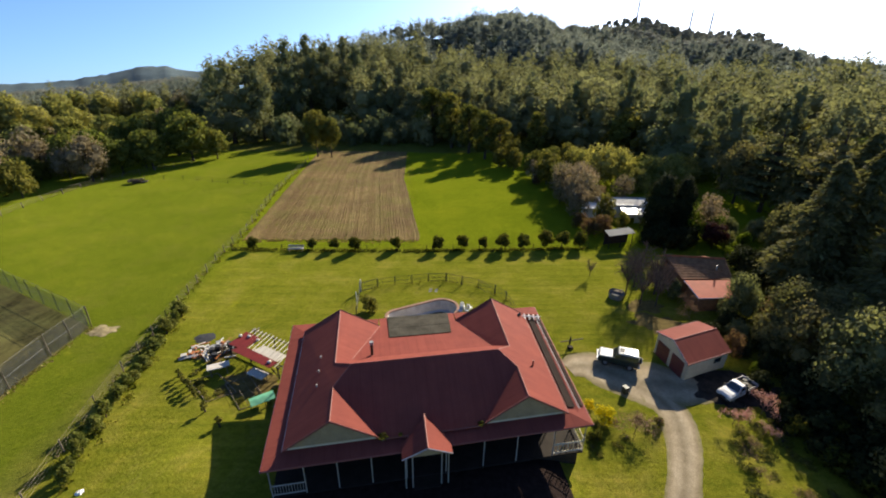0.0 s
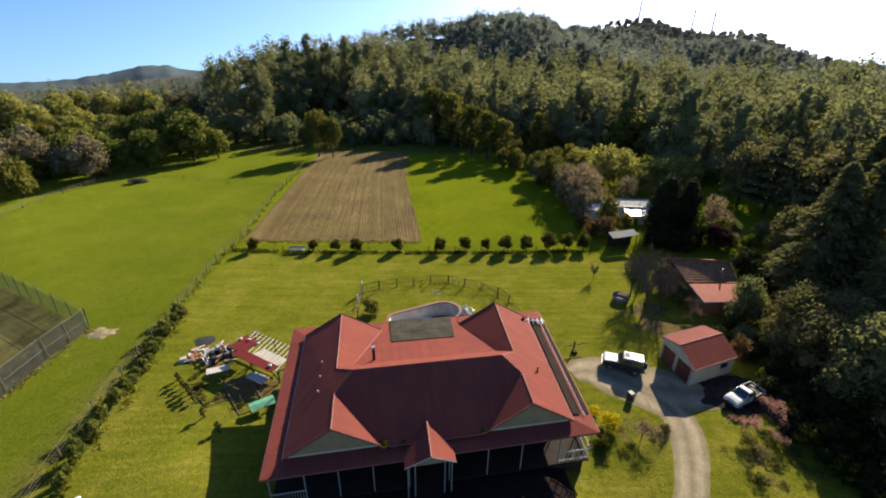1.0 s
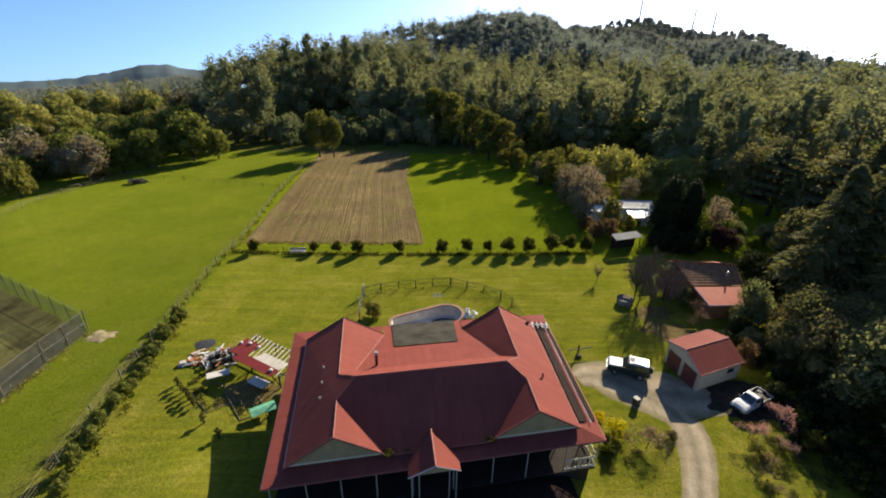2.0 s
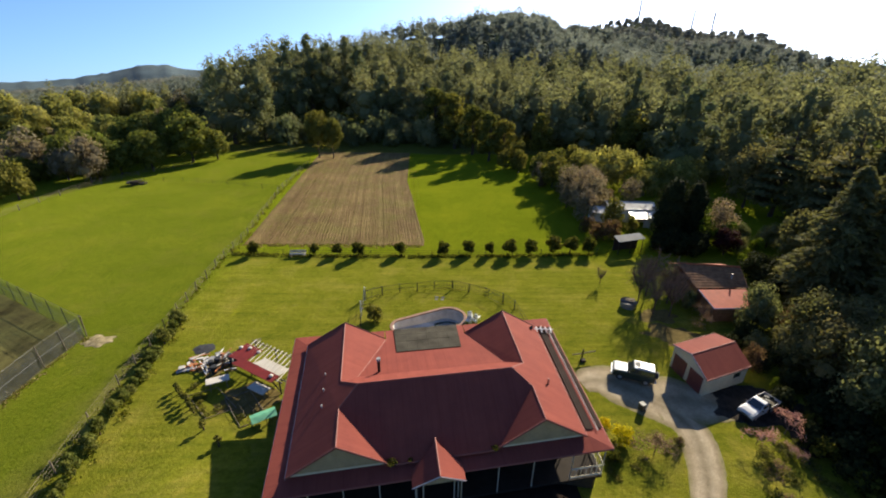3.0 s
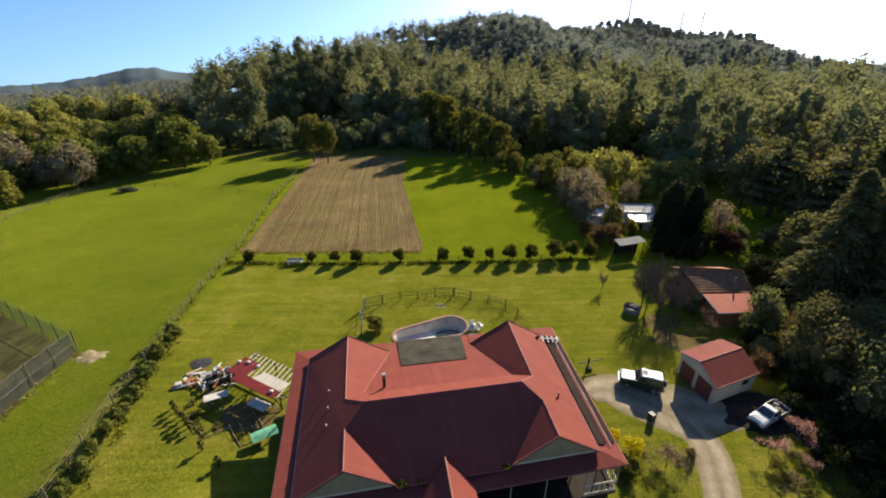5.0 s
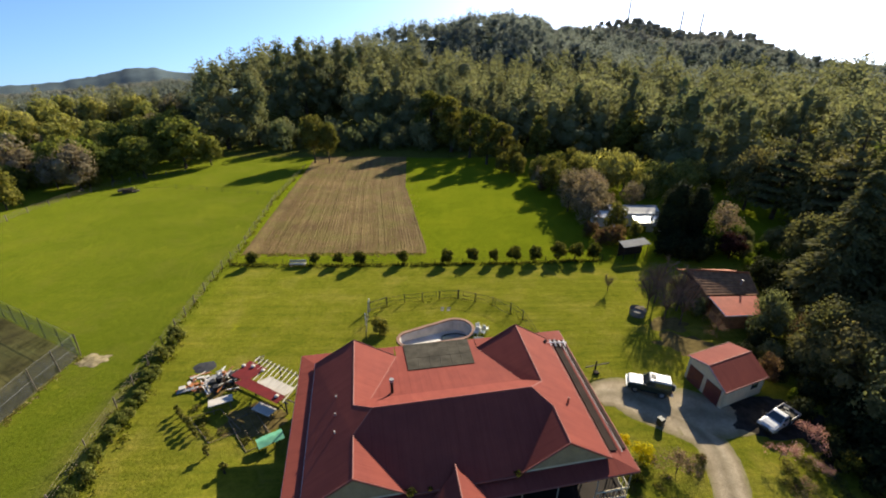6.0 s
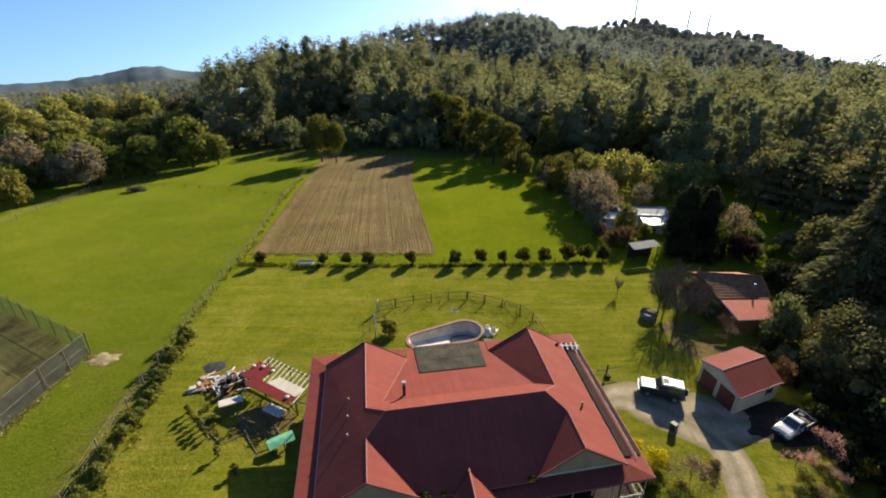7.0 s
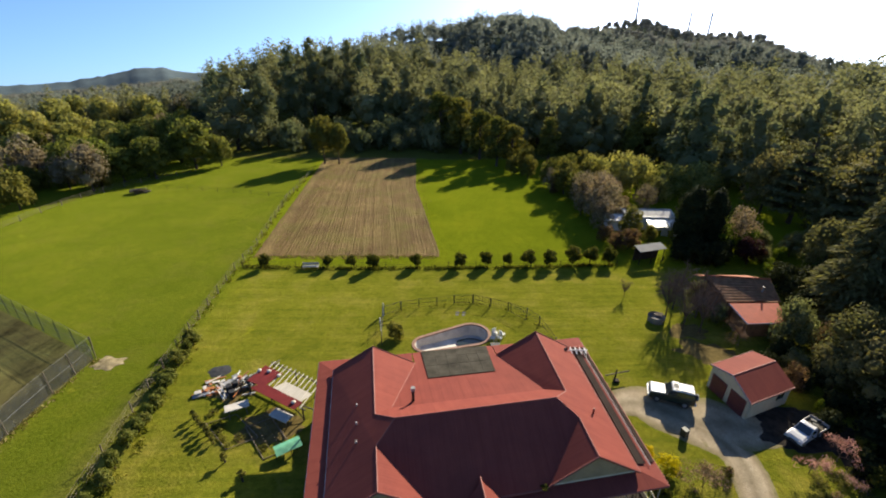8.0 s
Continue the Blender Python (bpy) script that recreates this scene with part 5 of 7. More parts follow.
def cloth_material(name, dark, pale, least, most):
    """Loose-woven shade cloth, partly holes."""
    n = Nodes(name)
    n.done(n.ramp(n.noise(1.2, 5, 0.7), [(0.3, dark), (0.7, pale)]), 0.9, 0, 0.05)
    hole, mx = n.add("ShaderNodeBsdfTransparent"), n.add("ShaderNodeMixShader")
    n.link(n.ramp(n.noise(0.9, 4, 0.7), [(0.3, (least, least, least)), (0.7, (most, most, most))]), mx.inputs[0])
    n.link(n.b.outputs[0], mx.inputs[1])
    n.link(hole.outputs[0], mx.inputs[2])
    n.link(mx.outputs[0], n.out.inputs[0])
    return n.m


M["cloth"] = cloth_material("grey shade cloth", (0.034, 0.037, 0.034), (0.068, 0.070, 0.060), 0.22, 0.62)
M["greencloth"] = cloth_material("faded green shade cloth", (0.075, 0.110, 0.075), (0.13, 0.17, 0.12), 0.45, 0.75)
court = slab([(-36.2, 40.25, 0.03), (-52.0, 48.45, 0.03), (-70.4, 57.8, 0.03), (-75.0, 36.0, 0.03), (-60.0, 8.0, 0.03), (-36.4, 12.0, 0.03)], 0.02, M["court"], "tennis_court")
tagged(court, "old brown mossy tennis court surface", "court", kind="structure")
far_side = polyline_fence("court_fence", [(-36.1, 40.4), (-45.0, 45.0), (-52.0, 48.6), (-62.0, 53.7), (-70.5, 58.0)], 2.5, 3.0, 2, "tall tennis court fence hung with faded green shade cloth", "fencing", "gutter", 0.04, 0.018, "court fences", 0.3)
near_side = polyline_fence("court_fence", [(-36.1, 40.4), (-36.4, 35.4), (-36.3, 30.8), (-36.0, 24.0), (-35.6, 16.0)], 2.5, 3.3, 2, "tall tennis court fence hung with grey shade cloth", "wood", "fencing", 0.045, 0.018, "court fences", 0.15, netmat="cloth")


def shade_cloth(line, fence, material, seed, label):
    rng = random.Random(seed)
    vs, fs = [], []
    n = 0
    for (x0, y0), (x1, y1) in zip(line, line[1:]):
        for i in range(8):
            t = i / 8
            x, y = x0 + (x1 - x0) * t - 0.08, y0 + (y1 - y0) * t
            vs += [(x + rng.uniform(-0.06, 0.06), y, 0.05), (x + rng.uniform(-0.08, 0.08), y, 1.0), (x + rng.uniform(-0.04, 0.04), y, 2.3)]
            n += 1
    for i in range(n - 1):
        for j in range(2):
            a = i * 3 + j
            fs.append((a, a + 1, a + 4, a + 3))
    link("shade_cloth", mesh_of("shade_cloth", vs, fs, M[material], True), fence, label)


shade_cloth([(-36.1, 40.2), (-36.4, 35.4), (-36.3, 30.8), (-36.0, 24.0), (-35.6, 16.0)], near_side, "cloth", 8, "sagging grey shade cloth")
shade_cloth([(-36.3, 40.4), (-45.0, 44.9), (-52.0, 48.5), (-62.0, 53.6), (-70.5, 57.9)], far_side, "greencloth", 9, "faded green shade cloth")
M["sand"] = plain("pale dug earth", (0.308, 0.252, 0.140), 0.95, 0, 0.6, 1.6, 0.02, 0.8)


def mound(name, cx, cy, rx, ry, h, material, seed, label, category, z=0.0, uneven=0.35):
    """A low heap with an uneven outline."""
    bm = bmesh.new()
    bmesh.ops.create_grid(bm, x_segments=18, y_segments=14, size=1)
    off = Vector((seed * 3.1, seed * 1.7, 0))
    for v in bm.verts:
        r = v.co.length
        a = math.atan2(v.co.y, v.co.x)
        edge = 1 + uneven * noise.noise(Vector((math.cos(a), math.sin(a), 0)) * 1.6 + off)
        k = max(0, 1 - (r / edge) ** 2)
        v.co = Vector((cx + v.co.x * rx * edge, cy + v.co.y * ry * edge, z + h * k * (0.6 + 0.5 * noise.noise(v.co * 4 + off)) - 0.03 * (1 - k) - 0.05 * (k <= 0)))
    ob = part(name, bm, M[material], None, "", True)
    return tagged(ob, label, category)


mound("bare_earth", -34.3, 39.6, 1.7, 1.1, 0.16, "sand", 3, "pale heap of dug earth beside the court", "earth")
logs = empty("log_pile", pose(-66.5, 96.0, float(height(np.float64(-66.5), np.float64(96.0)))), "dark pile of logs and stumps in the paddock", "logs")
rngl = random.Random(8)
for k in range(16):
    a, ln, r = rngl.gauss(0.2, 0.6), rngl.uniform(1.0, 2.6), rngl.uniform(0.12, 0.28)
    x, y, z = rngl.gauss(0, 0.8), rngl.gauss(0, 0.45), r + 0.22 * (k % 4)
    dx, dy, dz = math.cos(a) * ln / 2, math.sin(a) * ln / 2, rngl.uniform(-0.15, 0.15)
    part("log", rod(bmesh.new(), (x - dx, y - dy, max(r * 0.8, z - dz)), (x + dx, y + dy, max(r * 0.8, z + dz)), r, r * 0.8, 8), M["bark" if k % 3 else "wood"], logs)
M["litter"] = plain("brown leaf litter", (0.140, 0.105, 0.038), 0.95, 0, 0.5, 1.2, 0.02, 0.5)
mound("leaf_litter", 26.5, 44.9, 2.6, 1.8, 0.11, "litter", 6, "brown leaf litter under bare trees", "litter")
stone = mound("stone", -22.8, 20.9, 0.28, 0.22, 0.22, "white", 7, "white stone lying on the lawn", "stone")

mound("worn_ground", -15.6, 31.4, 3.2, 2.3, 0.10, "litter", 11, "worn brown earth under the pergola", "earth")
mound("worn_ground", -20.6, 35.8, 2.6, 1.9, 0.10, "litter", 13, "worn brown earth under the building rubble", "earth")

M["darkearth"] = plain("dark earth", (0.040, 0.034, 0.028), 0.95, 0, 0.5, 1.6, 0.02, 0.6)
mound("bare_earth", 28.4, 31.0, 3.7, 2.7, 0.11, "darkearth", 19, "dark earth between the garage and the ute", "earth", 0.04, 0.2)
mound("bare_earth", 31.6, 27.6, 3.2, 3.4, 0.08, "darkearth", 23, "dark earth under the garden trees", "earth")
mound("bare_earth", 26.6, 41.2, 3.6, 2.4, 0.07, "litter", 29, "worn brown earth behind the garage", "earth")

# ---- shrubs ----
sprig = make_tree("hedge_shrub", 61, 1.75, 1.35, 0.1, "leafy", 800, 0.1, 7, "young green hedge shrub beside the paddock fence", "shrub", "young hedge", 0.6)
rngh = random.Random(12)
line = [(-27.7, 43.2), (-27.2, 40.2), (-26.6, 36.0), (-26.2, 32.0), (-25.7, 28.4), (-25.0, 24.6), (-24.2, 21.0)]
spots = []
for (x0, y0), (x1, y1) in zip(line, line[1:]):
    for i in range(4):
        if rngh.random() < 0.22:
            continue
        t = (i + rngh.uniform(-0.3, 0.3)) / 4
        spots.append((x0 + (x1 - x0) * t + rngh.uniform(-0.2, 0.2), y0 + (y1 - y0) * t, rngh.uniform(0.5, 1.0), rngh.uniform(0.55, 1.15)))
spots[0] = (-27.6, 42.6, 1.2, 1.1)
place(sprig, spots, seed=13)
standard = make_tree("standard_shrub", 62, 1.5, 0.5, 0.35, "olive", 420, 0.06, 6, "small round-headed shrub on a thin stem", "shrub", "standard shrubs", 0.8)
place(standard, [(-22.4, 32.55, 0.9, 0.6), (-21.9, 32.1, 1.0, 0.65), (-21.4, 31.6, 0.9, 0.55), (-20.9, 31.2, 1.0, 0.65), (-20.4, 30.75, 1.1, 0.7), (-20.0, 30.3, 1.0, 0.65), (-19.5, 29.9, 0.9, 0.5), (-17.8, 28.1, 1.1, 0.75), (-15.7, 26.3, 1.1, 0.8)], seed=14)
poolbush = make_tree("pool_shrub", 63, 1.9, 1.9, 0.1, "olive", 700, 0.13, 5, "twiggy grey-green shrub at the pool fence", "shrub", "", 0.5)
place(poolbush, [(-6.3, 43.6, 1.0)], seed=15)
small = copy_thing(ball, pose(8.6, 60.9, 0))
small.matrix_basis = pose(8.6, 60.9, 0) @ Matrix.Diagonal((0.62, 0.62, 0.75, 1))
bench = empty("bench", pose(-19.7, 60.0, 0, 0, 0, 3), "grey weathered timber bench by the shrub row", "bench")
part("seat", boxed(0, 0, 0.45, 2.3, 0.55, 0.06, 0.01), M["gutter"], bench)
part("backrest", boxed(0, 0.3, 0.75, 2.3, 0.06, 0.35, 0.01), M["gutter"], bench)
for x in (-0.95, 0.95):
    part("leg", boxed(x, 0, 0.21, 0.08, 0.5, 0.42), M["wood"], bench)
tub = empty("stone_trough", pose(23.9, 46.9, 0, 0, 0, 10), "grey stone water trough on the lawn", "trough")
bmt = bmesh.new()
bmesh.ops.create_cone(bmt, cap_ends=True, segments=20, radius1=0.85, radius2=0.95, depth=0.75, matrix=pose(0, 0, 0.36))
topf = max(bmt.faces, key=lambda f: f.calc_center_median().z)
bmesh.ops.inset_individual(bmt, faces=[topf], thickness=0.12)
bmesh.ops.translate(bmt, verts=topf.verts, vec=(0, 0, -0.4))
part("tub", bmt, M["concrete"], tub)
for a in range(3):
    part("plank", boxed(0.1 + a * 0.2, -0.1 + a * 0.2, 0.82, 1.1, 0.12, 0.05, 0.0, rz=-25 + 15 * a, ry=8), M["wood"], tub, "grey plank laid across")
spr = empty("washing_line", pose(15.3, 37.0, 0), "wooden clothes-line post with a crossbar", "clothes line")
part("post", rod(bmesh.new(), (0, 0, -0.1), (0, 0, 1.2), 0.07), M["darkwood"], spr)
part("crossbar", rod(bmesh.new(), (-1.1, -0.25, 0.75), (1.4, 0.35, 0.75), 0.06), M["wood"], spr)
part("foot", boxed(0.0, -0.3, 0.12, 0.5, 0.4, 0.24, 0.02), M["darkwood"], spr)

# ---- vehicles ----
M["paint"] = plain("white car paint", (0.510, 0.501, 0.476), 0.28, 0, 0.04, 1.0, 0.6)
M["greenpaint"] = plain("dark green car paint", (0.025, 0.034, 0.020), 0.3, 0, 0.2, 1.0, 0.6)
M["lampglass"] = plain("lamp glass", (0.468, 0.468, 0.425), 0.12, 0, 0.05, 2.0, 0.8)
M["tray"] = plain("brown tray floor", (0.075, 0.058, 0.038), 0.8, 0, 0.35, 3.0)
M["redlamp"] = plain("red lamp", (0.297, 0.017, 0.013), 0.2, 0, 0.1, 2.0)


def taper(bm, verts, x0, x1, y):
    """Draws the top of a box in: front by x0, back by x1, sides by y."""
    top = max(v.co.z for v in verts)
    for v in verts:
        if v.co.z > top - 0.02:
            v.co.x += -x0 if v.co.x > 0 else x1
            v.co.y += -y if v.co.y > 0 else y
    return bm


def tapered(cx, cy, cz, sx, sy, sz, x0, x1, y, bevel):
    bm = bmesh.new()
    made = bmesh.ops.create_cube(bm, size=1, matrix=Matrix.Diagonal((sx, sy, sz, 1)))
    taper(bm, made["verts"], x0, x1, y)
    bmesh.ops.bevel(bm, geom=list(bm.edges), offset=bevel, segments=2, affect="EDGES", profile=0.6)
    bmesh.ops.translate(bm, verts=bm.verts, vec=(cx, cy, cz))
    return bm


def wheel(parent, x, y, z=0.37, r=0.37, flat=False):
    turn = pose(x, y, z, 0 if flat else 90, 0, 0) if not flat else pose(x, y, z, 0, 90, 0)
    bm = bmesh.new()
    bmesh.ops.create_cone(bm, cap_ends=True, segments=20, radius1=r, radius2=r, depth=0.24, matrix=turn)
    bmesh.ops.bevel(bm, geom=list(bm.edges), offset=0.03, segments=1, affect="EDGES")
    w = part("wheel", bm, M["black"], parent, "black tyre")
    bm = bmesh.new()
    bmesh.ops.create_cone(bm, cap_ends=True, segments=16, radius1=r * 0.58, radius2=r * 0.5, depth=0.27, matrix=turn)
    part("rim", bm, M["steel"], w, "pale steel rim")


def shell(profile, w, draw, belt, bevel=0.035):
    """A car body out of its side profile of (x, z): w wide, drawn in above the belt line, with softened edges."""
    bm = bmesh.new()
    side = [[bm.verts.new((x, s * (w / 2 - draw * max(0.0, z - belt)), z)) for x, z in profile] for s in (-1, 1)]
    bm.faces.new(side[0])
    bm.faces.new(side[1][::-1])
    for i in range(len(profile)):
        j = (i + 1) % len(profile)
        bm.faces.new((side[0][j], side[0][i], side[1][i], side[1][j]))
    bmesh.ops.recalc_face_normals(bm, faces=bm.faces)
    bmesh.ops.bevel(bm, geom=list(bm.edges), offset=bevel, segments=2, affect="EDGES", profile=0.6)
    return bm


def raked(x0, z0, x1, z1, w0, w1, lift=0.02):
    """A pane that leans from (x0, z0), w0 wide, to (x1, z1), w1 wide, a little proud of the body."""
    d = Vector((x1 - x0, 0, z1 - z0)).normalized()
    nrm = Vector((-d.z, 0, d.x)) if d.x > 0 else Vector((d.z, 0, -d.x))
    bm = bmesh.new()
    rings = []
    for k in (-0.01, lift):
        rings.append([bm.verts.new(Vector(p) + nrm * k) for p in ((x0, -w0 / 2, z0), (x0, w0 / 2, z0), (x1, w1 / 2, z1), (x1, -w1 / 2, z1))])
    bm.faces.new(rings[0])
    bm.faces.new(rings[1][::-1])
    for i in range(4):
        bm.faces.new((rings[0][i], rings[1][i], rings[1][(i + 1) % 4], rings[0][(i + 1) % 4]))
    bmesh.ops.recalc_face_normals(bm, faces=bm.faces)
    return bm


def build_wagon():
    """Four-wheel drive, nose to +x."""
    c = empty("four_wheel_drive", pose(19.25, 34.35, 0.03, 0, 0, 158) @ Matrix.Diagonal((0.86, 0.86, 0.92, 1)), "dark green four-wheel drive with white bonnet and roof", "car")
    part("body", shell([(-2.1, 0.45), (-2.12, 1.08), (0.55, 1.10), (2.02, 1.02), (2.12, 0.9), (2.10, 0.42)], 1.74, 0.02, 0.9, 0.06), M["greenpaint"], c, "dark green lower body")
    part("bonnet", shell([(0.66, 1.08), (0.64, 1.19), (1.95, 1.11), (2.08, 1.0), (1.9, 0.96)], 1.58, 0.25, 1.0, 0.03), M["paint"], c, "white bonnet")
    cab = part("cabin", shell([(-2.08, 1.05), (-1.98, 1.70), (0.10, 1.70), (0.66, 1.12), (0.66, 1.05)], 1.68, 0.24, 1.12, 0.04), M["greenpaint"], c, "dark green cabin")
    part("roof", shell([(-1.98, 1.68), (-1.94, 1.79), (-0.9, 1.82), (0.02, 1.79), (0.10, 1.68)], 1.44, 0.6, 1.70, 0.03), M["paint"], cab, "white roof")
    part("sunroof", boxed(-0.30, 0, 1.825, 0.52, 0.74, 0.03, 0.01), M["black"], cab, "dark sunroof")
    part("windscreen", raked(0.62, 1.15, 0.14, 1.66, 1.42, 1.28), M["glass"], cab)
    part("rear_window", raked(-2.06, 1.2, -1.99, 1.64, 1.3, 1.2), M["glass"], cab)
    for s in (-1, 1):
        for x, w in ((-0.02, 0.72), (-0.86, 0.78), (-1.62, 0.62)):
            part("side_window", boxed(x - 0.05, s * 0.775, 1.42, w, 0.03, 0.36, 0.01, rx=s * 12), M["glass"], cab)
        part("roof_rail", rod(bmesh.new(), (-1.8, s * 0.62, 1.84), (-0.1, s * 0.62, 1.84), 0.02), M["black"], cab)
        part("mirror", boxed(0.5, s * 0.95, 1.2, 0.12, 0.18, 0.18, 0.03), M["black"], c)
        part("headlamp", boxed(2.10, s * 0.6, 0.84, 0.05, 0.28, 0.18, 0.02), M["lampglass"], c)
        part("tail_lamp", boxed(-2.12, s * 0.74, 0.92, 0.04, 0.14, 0.3, 0.01), M["redlamp"], c)
        part("sill", boxed(0.0, s * 0.86, 0.46, 2.0, 0.1, 0.1, 0.02), M["black"], c)
        for x in (1.32, -1.28):
            wheel(c, x, s * 0.76)
    part("front_bumper", boxed(2.2, 0, 0.60, 0.18, 1.74, 0.2, 0.04), M["paint"], c, "white front bumper")
    part("bull_bar", rod(rod(bmesh.new(), (2.3, -0.6, 0.5), (2.3, -0.6, 1.0), 0.03), (2.3, 0.6, 0.5), (2.3, 0.6, 1.0), 0.03), M["steel"], c, "steel bull bar")
    part("rear_bumper", boxed(-2.2, 0, 0.58, 0.18, 1.74, 0.2, 0.04), M["paint"], c, "white rear bumper")
    wheel(c, -2.28, 0.1, 1.05, 0.36, True)
    part("spare_cover", rod(bmesh.new(), (-2.38, 0.1, 1.05), (-2.44, 0.1, 1.05), 0.33, 0.31, 16), M["paint"], c, "white spare wheel cover")


build_wagon()


def build_ute():
    """Single-cab utility with a flat tray, nose to +x."""
    c = empty("utility_truck", pose(28.2, 30.1, 0.10, 0, 0, 205) @ Matrix.Diagonal((0.74, 0.74, 0.78, 1)), "white utility truck with an open steel tray", "car")
    part("body", shell([(-0.55, 0.42), (-0.55, 1.02), (1.1, 1.06), (2.28, 0.92), (2.46, 0.72), (2.44, 0.42)], 1.70, 0.1, 0.85, 0.07), M["paint"], c, "white lower body")
    part("bonnet", shell([(1.12, 1.02), (1.12, 1.10), (1.7, 1.06), (2.2, 0.96), (2.1, 0.9)], 1.42, 0.4, 0.95, 0.025), M["paint"], c, "white bonnet")
    cab = part("cabin", shell([(-0.56, 1.0), (-0.44, 1.60), (-0.3, 1.66), (0.25, 1.66), (1.12, 1.08), (1.12, 1.0)], 1.62, 0.26, 1.06, 0.04), M["paint"], c, "white cabin")
    part("windscreen", raked(1.06, 1.12, 0.34, 1.60, 1.46, 1.24), M["glass"], cab, "broad dark windscreen")
    part("rear_window", boxed(-0.50, 0, 1.38, 0.03, 1.2, 0.3, 0.01, ry=12), M["glass"], cab)
    for s in (-1, 1):
        part("side_window", boxed(0.14, s * 0.755, 1.34, 0.82, 0.03, 0.36, 0.01, rx=s * 13), M["glass"], cab)
        part("mirror", boxed(0.85, s * 0.93, 1.16, 0.1, 0.18, 0.16, 0.03), M["black"], c)
        part("headlamp", boxed(2.38, s * 0.6, 0.80, 0.08, 0.3, 0.16, 0.02), M["lampglass"], c)
        part("tail_lamp", boxed(-2.62, s * 0.7, 0.72, 0.04, 0.2, 0.12, 0.01), M["redlamp"], c)
        for x in (1.55, -1.45):
            wheel(c, x, s * 0.72, 0.34, 0.34)
    part("front_bumper", boxed(2.46, 0, 0.48, 0.14, 1.7, 0.24, 0.05), M["black"], c, "dark front bumper")
    part("grille", boxed(2.46, 0, 0.70, 0.05, 0.8, 0.12, 0.01), M["black"], c)
    tray = part("tray", boxed(-1.62, 0, 0.86, 2.0, 1.82, 0.08, 0.01), M["tray"], c, "brown worn tray floor")
    part("chassis", boxed(-1.4, 0, 0.62, 2.3, 0.9, 0.3, 0.02), M["black"], c)
    for s in (-1, 1):
        part("tray_side", boxed(-1.62, s * 0.92, 1.02, 2.0, 0.05, 0.28, 0.01), M["gutter"], tray, "pale dropside")
    part("tray_side", boxed(-2.63, 0, 1.02, 0.05, 1.88, 0.28, 0.01), M["gutter"], tray, "pale tailboard")
    part("headboard", boxed(-0.63, 0, 1.2, 0.06, 1.8, 0.64, 0.02), M["fencing"], tray, "dark steel headboard")
    for k in range(3):
        part("toolbox", boxed(-1.0 - 0.55 * k, 0.45 - 0.4 * k, 1.0, 0.4, 0.5, 0.2, 0.02, rz=12 * k), M["black"], tray, "dark toolbox lying in the tray")


build_ute()
stump = empty("rubbish_bin", pose(18.4, 30.3, 0, 0, 0, 25), "dark green wheeled rubbish bin beside the drive", "bin")
part("body", tapered(0, 0, 0.38, 0.40, 0.42, 0.66, -0.03, -0.03, -0.03, 0.03), M["fencing"], stump)
part("lid", boxed(0, 0, 0.74, 0.48, 0.50, 0.05, 0.015, ry=4), M["fencing"], stump)
for s in (-1, 1):
    part("wheel", rod(bmesh.new(), (0.2, s * 0.19, 0.09), (0.2, s * 0.25, 0.09), 0.09, None, 12), M["black"], stump)
part("handle", rod(bmesh.new(), (0.26, -0.18, 0.70), (0.26, 0.18, 0.70), 0.02), M["black"], stump)

# ---- neighbour's cottage and sheds ----
M["tile"] = plain("brown clay tile", (0.252, 0.130, 0.066), 0.85, 0, 0.35, 2.0)
M["orange"] = plain("orange clay tile", (0.336, 0.105, 0.045), 0.8, 0, 0.25, 2.0)
M["redsheeting"] = plain("red-orange painted sheet", (0.430, 0.092, 0.045), 0.7, 0, 0.2, 1.5, 0.2)
M["zinc"] = plain("bright zinc sheet", (0.62, 0.61, 0.58), 0.42, 0.0, 0.15, 0.6, 0.6)
M["dullzinc"] = plain("dull zinc sheet", (0.210, 0.210, 0.196), 0.85, 0.0, 0.15, 0.6, 0.02)


